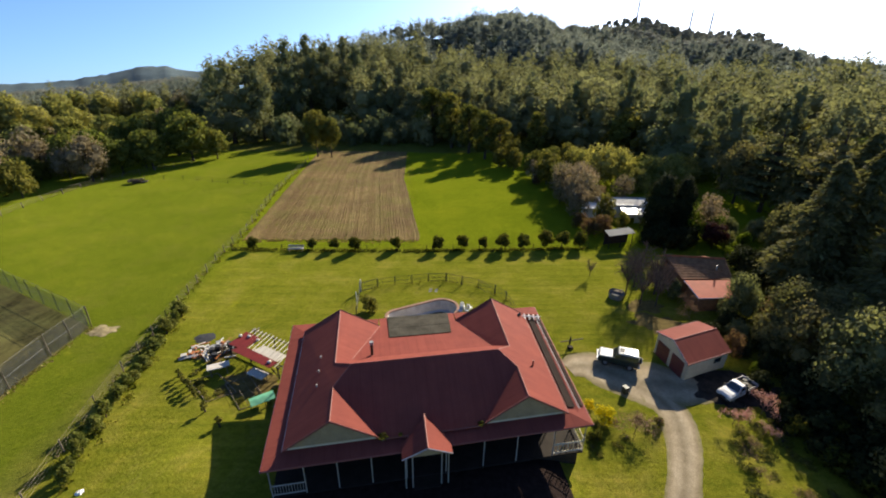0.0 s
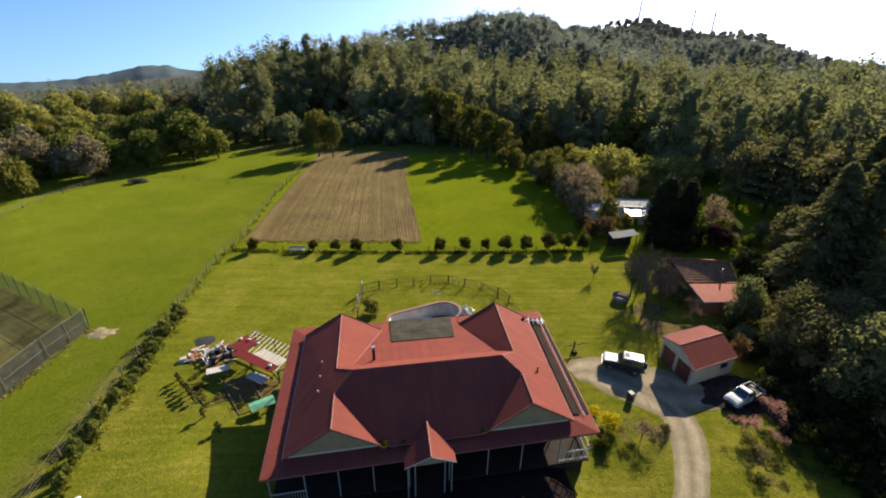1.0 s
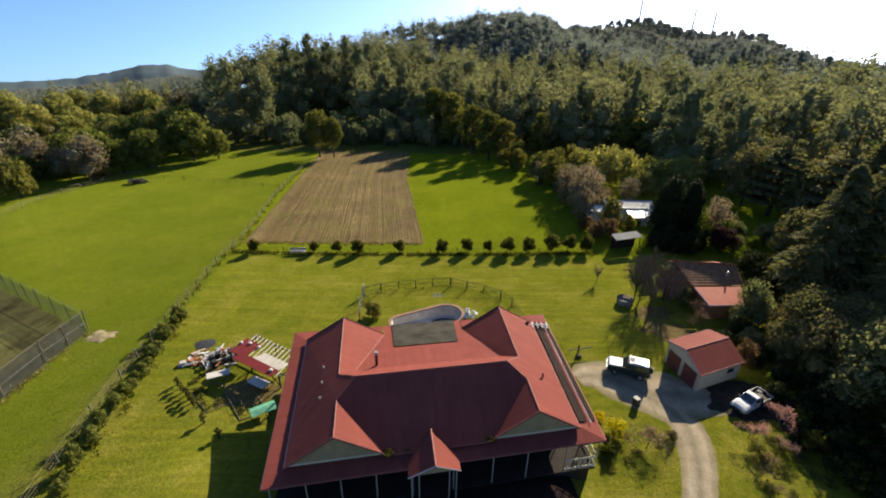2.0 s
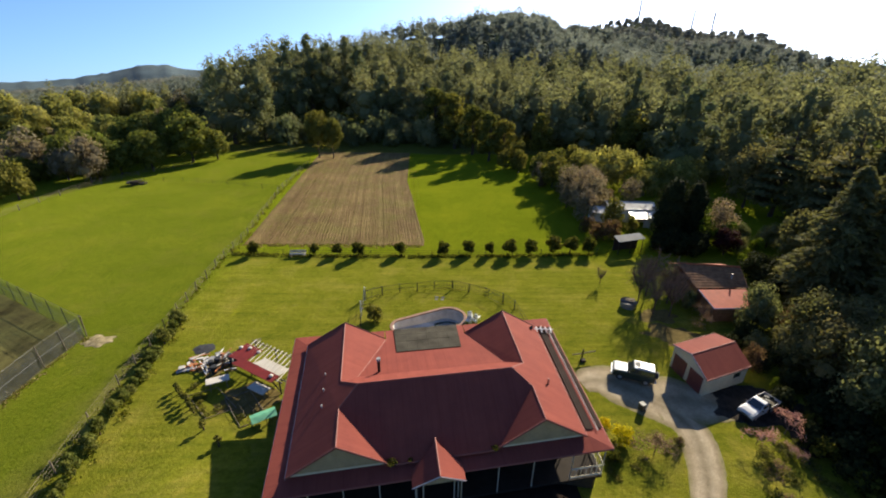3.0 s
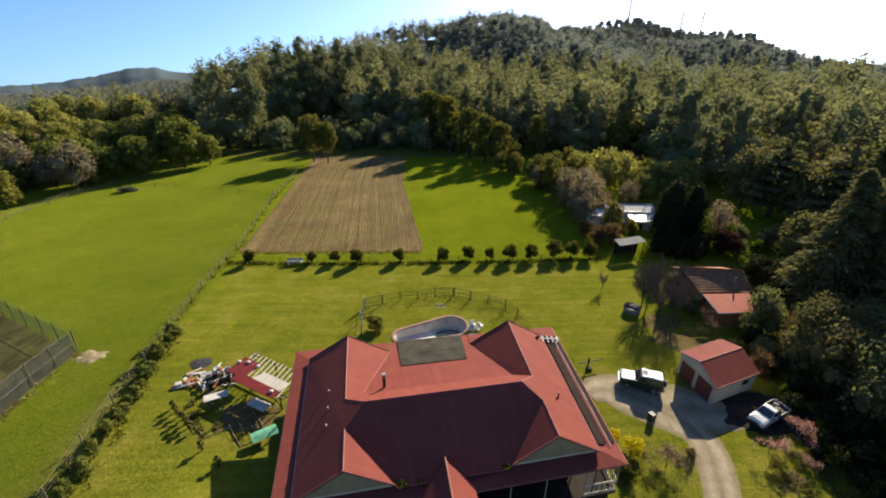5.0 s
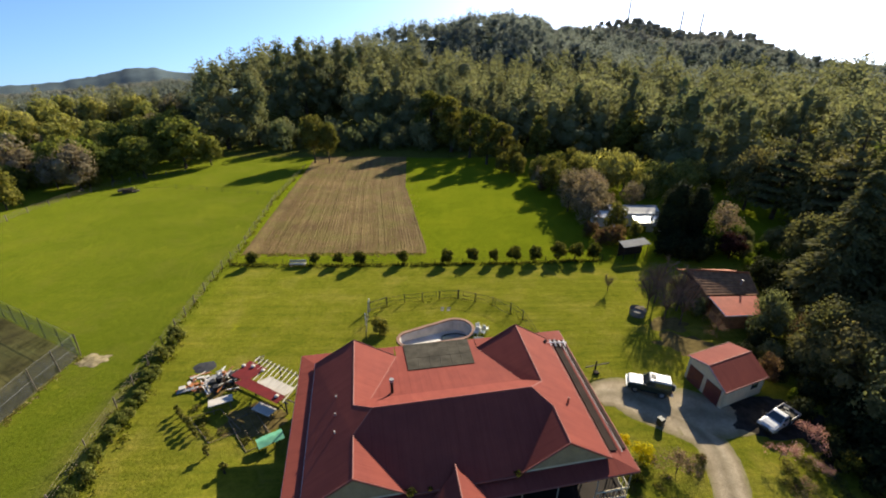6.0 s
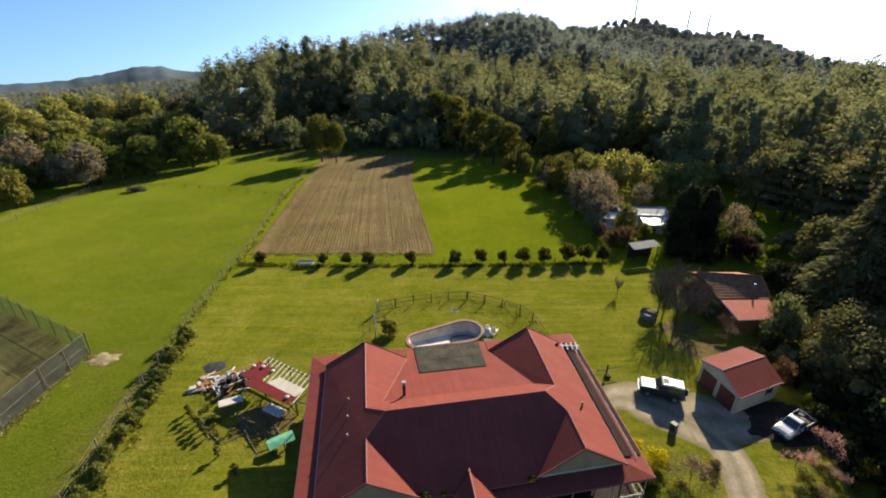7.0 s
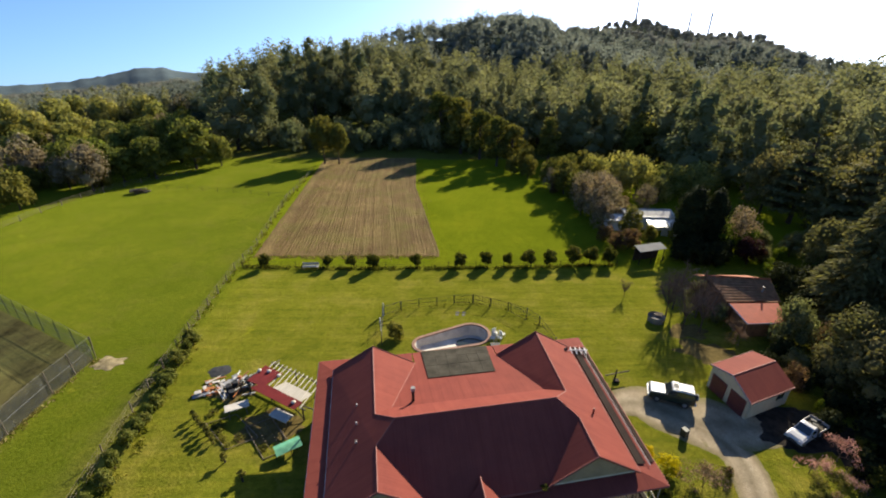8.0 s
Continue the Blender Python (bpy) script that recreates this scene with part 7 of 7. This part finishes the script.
bigb = make_tree("broad_shrub", 84, 6.6, 5.6, 0.2, "sage", 3200, 0.15, 9, "broad mid-green shrub behind the garage", "shrub", "broad shrubs", 0.7)
place(bigb, [(35.6, 42.0, 0.66, 0.88), (37.6, 43.6, 0.6), (29.6, 49.4, 0.42, 0.6), (30.8, 46.4, 0.3, 0.4),  (33.0, 37.8, 0.42, 0.4), (38.2, 26.8, 0.6, 0.55), (41.0, 33.5, 0.7, 0.8), (53.2, 64.6, 0.62, 0.6), (57.6, 66.0, 0.7, 0.66), (50.0, 66.6, 0.5, 0.5), (61.4, 65.6, 0.7, 0.7), (47.2, 62.4, 0.4, 0.42)], seed=44)
wil = make_tree("willow", 85, 8.6, 8.5, 0.4, "wattle", 1900, 0.28, 8, "yellow-green willow beyond the sheds", group="willows", fill=0.5)
place(wil, [(38.0, 95.0, 0.95, 1.1), (43.0, 97.0, 0.9, 0.95), (48.4, 94.0, 0.8, 0.85), (53.4, 93.4, 0.8, 0.9), (34.4, 100.0, 0.85, 0.9), (45.0, 91.0, 0.6, 0.6), (58.5, 97.0, 0.8)], seed=45)
edge = make_tree("edge_tree", 86, 8.5, 6.0, 0.2, "olive", 1900, 0.26, 7, "olive shrubby tree along the field's edge", group="field edge trees", fill=0.6)
place(edge, [(17.6, 112.6, 0.6), (21.2, 109.4, 0.72), (21.6, 115.0, 0.85), (24.6, 102.4, 0.8), (26.6, 96.6, 0.95), (27.6, 91.4, 0.8), (29.0, 104.0, 0.9), (31.4, 97.4, 0.9), (31.2, 72.2, 0.62, 0.66), (34.0, 107.0, 0.9), (33.4, 69.6, 0.4, 0.4)], seed=46)
tall = make_tree("gum_tree", 87, 17, 7.5, 1.0, "olive", 2600, 0.34, 9, "tall sunlit gum tree at the field corner", group="corner gums", fill=0.6)
place(tall, [(19.0, 122.0, 0.85, 0.72), (15.0, 122.0, 0.9, 0.85), (30.0, 126.0, 0.8), (11.0, 130.0, 1.0, 0.9), (6.0, 138.0, 1.25, 1.05), (0.0, 147.0, 1.3, 1.1)], seed=47)
rusty = make_tree("rusty_tree", 88, 5.6, 5.6, 0.2, "rust", 1500, 0.2, 7, "red-brown leafy shrub tree", group="rusty trees", fill=0.45)
place(rusty, [(26.4, 70.4, 0.5), (28.8, 66.8, 0.62), (27.0, 67.6, 0.5), (38.4, 40.2, 0.62, 0.68), (31.2, 35.6, 0.36, 0.5), (24.4, 96.6, 0.4), (33.6, 82.4, 0.7)], seed=48)
M["plum"] = foliage("dark plum leaves", [(0.0, (0.020, 0.009, 0.010)), (0.6, (0.040, 0.016, 0.018)), (1.0, (0.070, 0.030, 0.026))], 0.3)
plum = make_tree("plum_tree", 188, 5.0, 4.6, 0.5, "plum", 2200, 0.15, 8, "round dark purple plum tree in the garden", group="plum trees", domed=True)
place(plum, [(44.6, 61.8, 0.95, 0.9)], seed=146)
greyt = make_tree("grey_tree", 89, 9.0, 6.0, 0.6, "grey", 1700, 0.22, 8, "grey-brown winter tree full of fine twigs", group="grey trees", fill=0.0)
place(greyt, [(27.4, 86.6, 0.9), (28.8, 82.6, 0.95), (27.4, 79.0, 0.8), (30.2, 79.4, 0.85), (27.4, 75.2, 0.7), (31.2, 84.8, 0.85), (32.0, 89.0, 0.85), (47.0, 68.0, 0.8), (26.2, 83.0, 0.6), (24.2, 98.8, 0.6), (40.0, 86.0, 0.75, 0.6), (60.0, 60.0, 0.8)], seed=49)
M["lime"] = foliage("lime leaves", [(0.0, (0.060, 0.090, 0.010)), (0.5, (0.120, 0.165, 0.016)), (1.0, (0.190, 0.235, 0.028))], 0.4)
lime = make_tree("lime_shrub", 90, 4.6, 3.6, 0.2, "lime", 900, 0.18, 6, "bright lime-green shrub lit by the sun", "shrub", "lime shrubs", 0.5)
place(lime, [(43.8, 66.6, 1.0), (46.4, 64.6, 0.9), (44.6, 57.8, 0.45), (51.8, 53.6, 0.6), (50.0, 51.0, 0.45), (48.4, 56.0, 0.5), (46.6, 60.2, 0.4), (54.4, 56.6, 0.6), (48.4, 75.0, 0.9, 0.8), (50.2, 63.0, 0.55, 0.5), (57.0, 63.0, 0.6, 0.5), (52.6, 58.4, 0.5, 0.45), (45.2, 65.4, 0.6, 0.6), (31.6, 32.8, 0.2, 0.3)], seed=50)
def make_fan(name, seed, h, w, label, group):
    """A leafless garden tree: a short trunk, limbs in a fan and a dense round head of fine twigs."""
    rng = random.Random(seed)
    bm = bmesh.new()
    fork = Vector((0.05, 0.03, h * 0.28))
    rod(bm, (0, 0, -0.1), fork, 0.11, 0.08, 6)
    tw = bmesh.new()
    mid = Vector((0, 0, h * 0.64))
    for k in range(11):
        a = 2.4 * k + rng.uniform(-0.3, 0.3)
        e = mid + Vector((math.cos(a) * w * 0.3, math.sin(a) * w * 0.3, h * rng.uniform(-0.06, 0.24)))
        rod(bm, fork, fork.lerp(e, 0.55), 0.06, 0.045, 4)
        rod(bm, fork.lerp(e, 0.55), e, 0.045, 0.03, 4)
        for _ in range(20):
            d = Vector((rng.gauss(0, 1), rng.gauss(0, 1), rng.gauss(0.35, 0.8))).normalized()
            p = fork.lerp(e, rng.uniform(0.35, 1.0))
            q = p + Vector((d.x * w, d.y * w, d.z * h * 0.9)) * rng.uniform(0.10, 0.22)
            rod(tw, p, q, 0.016, 0.010, 3)
            for _ in range(2):
                f = (d + Vector((rng.gauss(0, 0.6), rng.gauss(0, 0.6), rng.gauss(0, 0.5)))).normalized()
                rod(tw, p.lerp(q, rng.uniform(0.5, 1.0)), q + f * rng.uniform(0.2, 0.55), 0.011, 0.008, 3)
    top = empty(name, Matrix(), label, "tree", group)
    part("trunk", bm, M["bark"], top)
    part("crown", tw, M["twig"], top, "fine brown twigs")
    return top


bare = make_fan("bare_tree", 91, 6.4, 4.6, "leafless brown tree with a dense head of twigs on the lawn", "bare trees")
place(bare, [(25.4, 47.6, 0.95, 1.0), (26.2, 45.2, 0.9, 0.95), (27.8, 44.6, 0.9, 0.95), (29.0, 47.6, 1.0, 1.05), (27.2, 49.4, 1.0, 1.05), (22.4, 52.4, 0.42)], seed=51)
twigs = make_bare("bare_shrub", 92, 3.4, 4.2, "leafless spreading shrub in the front garden", "shrub", 200, "brown", 5, group="bare shrubs", tip=0.06)
place(twigs, [(17.4, 25.8, 1.05, 0.6), (30.6, 42.2, 0.8, 0.7), (31.0, 44.0, 0.9, 0.8), (17.8, 26.4, 0.9, 0.5), (19.6, 26.6, 0.35), (24.8, 21.8, 0.4), (26.6, 20.0, 0.4), (25.4, 23.8, 0.6)], seed=52)
pink = make_bare("blossom_tree", 93, 3.6, 3.6, "pink blossoming fruit tree beside the ute", "tree", 240, "bloom", 5, group="blossom trees", tip=0.07)
place(pink, [(26.0, 26.8, 0.75), (29.0, 27.8, 0.8), (28.0, 25.6, 0.5)], seed=53)
gold = make_tree("flowering_shrub", 94, 2.3, 2.6, 0.1, "yellow", 700, 0.11, 6, "yellow flowering shrub at the house corner", "shrub", "flowering shrubs", 0.6)
place(gold, [(15.3, 27.0, 0.68), (14.5, 28.4, 0.4)], seed=54)
low = make_tree("garden_shrub", 95, 1.5, 1.7, 0.0, "hedge", 620, 0.1, 5, "low dark green garden shrub", "shrub", "garden shrubs", 0.7)
place(low, [(14.2, 25.2, 0.6), (19.7, 26.7, 0.5), (30.2, 25.6, 1.1), (30.8, 22.8, 1.2), (31.4, 28.4, 1.0), (30.2, 18.2, 1.2), (32.6, 25.2, 1.4), (31.6, 20.4, 1.2)], seed=55)

rngw = random.Random(64)
bed = []
for k in range(46):
    y = rngw.uniform(14.5, 27.0)
    bed.append((rngw.uniform(23.6, 29.6) if y < 24 else rngw.uniform(24.4, 29.8), y, rngw.uniform(0.6, 1.2), rngw.uniform(0.2, 0.6)))
place(weeds, bed, seed=65, first=False)
bed = []
for k in range(9):
    bed.append((rngw.uniform(13.6, 18.8), rngw.uniform(23.5, 28.4), rngw.uniform(0.5, 0.9), rngw.uniform(0.2, 0.5)))
place(weeds, bed, seed=66, first=False)

# a sage-coloured gum over the lower garden, and a pale drooping tree behind it
sage = make_tree("sage_tree", 184, 10.5, 7.6, 0.8, "sage", 3600, 0.21, 11, "grey-green leafy gum over the garden", group="sage gums", fill=0.55)
place(sage, [(36.0, 28.8, 0.75, 0.95)], seed=67)
droop = make_tree("drooping_tree", 185, 10.0, 7.0, 0.6, "wattle", 2600, 0.2, 10, "pale olive drooping tree in the garden", group="drooping trees", fill=0.0)
place(droop, [(41.6, 35.2, 0.65, 0.7), (50.0, 43.0, 0.7, 0.8)], seed=68)

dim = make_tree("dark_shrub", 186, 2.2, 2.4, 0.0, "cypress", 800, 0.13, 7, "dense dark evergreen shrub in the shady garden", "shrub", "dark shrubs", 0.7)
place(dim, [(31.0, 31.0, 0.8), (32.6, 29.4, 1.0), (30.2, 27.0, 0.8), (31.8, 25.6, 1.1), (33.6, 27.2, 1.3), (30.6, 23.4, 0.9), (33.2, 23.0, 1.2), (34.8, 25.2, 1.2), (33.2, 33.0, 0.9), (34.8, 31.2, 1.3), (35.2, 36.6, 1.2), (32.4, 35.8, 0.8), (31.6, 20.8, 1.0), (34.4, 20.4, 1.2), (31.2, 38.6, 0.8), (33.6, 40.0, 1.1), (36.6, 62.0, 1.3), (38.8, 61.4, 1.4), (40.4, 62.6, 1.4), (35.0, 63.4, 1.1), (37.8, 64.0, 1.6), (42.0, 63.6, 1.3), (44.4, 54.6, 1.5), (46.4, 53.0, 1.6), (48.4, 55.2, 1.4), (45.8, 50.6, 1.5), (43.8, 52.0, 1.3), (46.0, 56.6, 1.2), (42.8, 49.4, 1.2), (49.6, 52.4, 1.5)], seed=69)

# ---- fill the valley to the left with separate trees ----
rngv = random.Random(77)
low_dome = make_tree("round_tree", 45, 10, 9, 0.4, "leafy", 900, 0.38, 14, "rounded green tree in the valley", group="valley trees", domed=True)
low_ash = make_tree("grey_tree", 46, 9.5, 8, 1.0, "grey", 800, 0.34, 8, "grey-brown winter tree in the valley", group="valley trees", fill=0.4)
low_olive = make_tree("garden_tree", 47, 9.5, 7.5, 0.6, "olive", 900, 0.36, 8, "olive green tree in the valley", group="valley trees")
place(low_dome, [(-120.0, 118.0, 1.0)], seed=78)
place(low_ash, [(-112.0, 112.0, 1.0)], seed=79)
place(low_olive, [(-126.0, 112.0, 1.0)], seed=80)
kinds = (low_dome, low_ash, wat, shrub, low_olive)
for k in range(80):
    az, r = radians(rngv.uniform(-50, -29)), 118 + 150 * rngv.random() ** 1.3
    x, y = EYE0[0] + r * math.sin(az), EYE0[1] + r * math.cos(az)
    if x > -66 - (y - 100) * 0.1 and y < 125 or (x > -84 and y < 100):
        continue
    ob = kinds[(0, 4, 0, 2, 1, 0, 4, 3, 0, 1)[k % 10]]
    s = rngv.uniform(0.6, 1.0)
    m = pose(x, y, float(height(np.float64(x), np.float64(y))), 0, 0, rngv.uniform(0, 360))
    copy_thing(ob, m).matrix_basis = m @ Matrix.Diagonal((s, s, s * rngv.uniform(0.9, 1.3), 1))
for k in range(70):
    az, r = radians(rngv.uniform(24, 52)), 85 + 75 * rngv.random()
    x, y = EYE0[0] + r * math.sin(az), EYE0[1] + r * math.cos(az)
    if x < 52 or (x < 84 and y < 104):
        continue
    ob = (gum_c, low_dome, low_olive, gum_a, low_olive)[k % 5]
    s = rngv.uniform(0.7, 1.0) * (1.4 if ob in (low_dome, low_olive) else 0.75)
    m = pose(x, y, float(height(np.float64(x), np.float64(y))), 0, 0, rngv.uniform(0, 360))
    copy_thing(ob, m).matrix_basis = m @ Matrix.Diagonal((s, s, s, 1))

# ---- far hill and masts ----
# the blue-grey of these woods has the haze of distance painted in
M["hazehill"] = plain("wooded range in haze blue", (0.073, 0.101, 0.108), 0.95, 0, 0.35, 0.008, 0.1)


def far_range():
    """A long wooded range far off to the left."""
    verts, faces = [], []
    n = 60
    for i in range(n + 1):
        az = radians(-52 + 27 * i / n)
        a = math.degrees(az)
        peak = 62 * math.exp(-((a + 30.6) / (4.0 if a < -30.6 else 3.0)) ** 2) + 16 * math.exp(-((a + 35.5) / 3.2) ** 2) + 30 * math.exp(-((a + 26.2) / 1.8) ** 2)
        lump = 7 * noise.noise(Vector((i * 0.5, 0, 0))) + 3 * noise.noise(Vector((i * 1.9, 4, 0)))
        top = 28 - 0.0545 * 2600 + peak + lump
        for r, z in ((2250, 28 - 0.095 * 2250), (2420, top - 40), (2600, top), (2900, top - 60)):
            verts.append((EYE0[0] + r * math.sin(az), EYE0[1] + r * math.cos(az), z))
    for i in range(n):
        for j in range(3):
            a = i * 4 + j
            faces.append((a, a + 4, a + 5, a + 1))
    ob = link("far_hills", mesh_of("far_hills", verts, faces, M["hazehill"], True))
    tagged(ob, "distant wooded hills on the horizon, coloured blue for haze", "hills", kind="structure")


far_range()
M["maststeel"] = plain("dull grey mast steel", (0.16, 0.16, 0.17), 0.7, 0.1, 0.2, 0.5)
for x, y, z0, z1 in ((496.0, 1203.0, 50.0, 160.0), (606.0, 1152.0, 45.0, 122.0), (644.0, 1131.0, 40.0, 118.0)):
    mast = empty("radio_mast", pose(x, y, z0), "thin grey steel lattice radio mast on the ridge", "mast", "radio masts")
    hh = z1 - z0
    for k in range(3):
        a = 2.1 * k
        part("leg", rod(bmesh.new(), (1.6 * math.cos(a), 1.6 * math.sin(a), 0), (1.3 * math.cos(a), 1.3 * math.sin(a), hh), 1.0, 0.9, 5), M["maststeel"], mast)
    bm = bmesh.new()
    for k in range(int(hh / 6)):
        for j in range(3):
            rod(bm, (1.0 * math.cos(2.1 * j), 1.0 * math.sin(2.1 * j), k * 6), (1.0 * math.cos(2.1 * (j + 1)), 1.0 * math.sin(2.1 * (j + 1)), k * 6 + 6), 0.5, None, 3)
    part("lattice", bm, M["maststeel"], mast)
    part("feeder_duct", rod(bmesh.new(), (0, 0, 0), (0, 0, hh), 1.5, 1.4, 6), M["maststeel"], mast)
    part("antenna", rod(bmesh.new(), (0, 0, hh), (0, 0, hh + 6), 1.3, 1.0, 5), M["maststeel"], mast)

# wattles further down the valley
for x, y, k in ((-138.0, 168.0, 1.35), (-150.0, 160.0, 1.3), (-128.0, 178.0, 1.3), (-118.0, 186.0, 1.25), (-162.0, 172.0, 1.4), (-146.0, 186.0, 1.3), (-172.0, 160.0, 1.3), (-134.0, 154.0, 1.1), (-108.0, 176.0, 1.15)):
    m = pose(x, y, float(height(np.float64(x), np.float64(y))), 0, 0, x * 7)
    copy_thing(wat, m).matrix_basis = m @ Matrix.Diagonal((k, k, k * 1.1, 1))

# moss and weeds in the gutters
tuft = make_tree("gutter_weed", 97, 0.4, 0.7, 0.0, "hedge", 160, 0.06, 4, "green weeds growing in the roof gutter", "weeds", "gutter weeds", 0.5)
for i, (u, v) in enumerate(((UL + 2 * WA + 0.1, VF), (UR - 2 * WA - 0.1, VF), (8.6, VF + 0.05))):
    m = Matrix.Translation(hp(u, v, ZG - 0.04)) @ Matrix.Diagonal((1 - 0.25 * i, 1 - 0.25 * i, 1 - 0.2 * i, 1))
    if i:
        copy_thing(tuft, m).matrix_basis = m
    else:
        tuft.matrix_basis = m


# ---- rough grass ----
M["tuft"] = foliage("long grass", [(0.0, (0.072, 0.083, 0.009)), (0.5, (0.137, 0.137, 0.016)), (1.0, (0.259, 0.216, 0.061))], 0.4)
M["straw"] = foliage("dry straw", [(0.0, (0.173, 0.137, 0.054)), (0.5, (0.259, 0.209, 0.086)), (1.0, (0.360, 0.295, 0.144))], 0.3)


def tufts(spots, material, label, blade=0.09, each=7, spread=0.22, tall=0.2):
    """Tussocks of upright blades round spots (x, y)."""
    rng = np.random.default_rng(len(spots))
    p = np.repeat(np.array(spots, float), each, 0)
    n = len(p)
    x, y = (p[:, i] + rng.normal(size=n) * spread for i in (0, 1))
    z = height(x, y)
    a = rng.uniform(0, 2 * math.pi, n)
    w, h = blade * rng.uniform(0.5, 1.3, n), tall * rng.uniform(0.4, 1.3, n)
    lx, ly = rng.normal(size=n) * h * 0.5, rng.normal(size=n) * h * 0.5
    dx, dy = np.cos(a) * w, np.sin(a) * w
    q = np.stack([np.stack([x - dx, y - dy, z - 0.02], -1), np.stack([x + dx, y + dy, z - 0.02], -1),
                  np.stack([x + lx + dx * 0.4, y + ly + dy * 0.4, z + h], -1), np.stack([x + lx - dx * 0.4, y + ly - dy * 0.4, z + h], -1)], 1)
    ob = link("grass_tufts", quads("grass_tufts", q.reshape(-1, 3), n, M[material]))
    tagged(ob, label, "grass", kind="stuff")


def along(line, gap, off, rng):
    """Spots strewn beside a line of (x, y)."""
    out = []
    for (x0, y0), (x1, y1) in zip(line, line[1:]):
        for _ in range(max(1, int(math.hypot(x1 - x0, y1 - y0) / gap))):
            t = rng.random()
            out.append((x0 + (x1 - x0) * t + rng.gauss(0, off), y0 + (y1 - y0) * t + rng.gauss(0, off)))
    return out


rngt = random.Random(90)
fence_line = [(-33.6, 118.0), (-32.8, 90.5), (-30.0, 65.1), (-30.2, 59.5), (-29.4, 49.9), (-29.0, 44.9), (-28.4, 38.7), (-27.8, 33.1), (-27.2, 28.7), (-26.4, 24.2), (-25.6, 20.0)]
tufts(along(fence_line, 0.55, 0.25, rngt) + along([(-27.7, 43.2), (-26.6, 36.0), (-25.7, 28.4), (-24.2, 21.0)], 0.4, 0.4, rngt), "tuft", "long green grass along the paddock fence and hedge", tall=0.18)
tufts(along([(-29.6, 60.6), (-18, 60.0), (0, 60.3), (12, 60.6), (25, 61.4)], 0.16, 0.12, rngt), "hedge", "dark rank growth under the row fence", tall=0.3)
tufts(along(pool_line, 0.8, 0.12, rngt), "tuft", "long grass under the pool fence", tall=0.12)
tufts(along([(-36.0, 40.2), (-36.2, 30.8), (-35.9, 24.0), (-35.5, 17.0)], 0.25, 0.15, rngt) + along([(-29.4, 63.9), (-1.3, 64.0)], 0.14, 0.35, rngt), "straw", "dry pale grass at the foot of the court fence and the field", tall=0.12)
soil_spots = [(rngt.uniform(-28, -3), rngt.uniform(65, 112)) for _ in range(1500)]
tufts(soil_spots, "straw", "dry straw and weeds over the ploughed field", 0.1, 3, 0.4, 0.07)
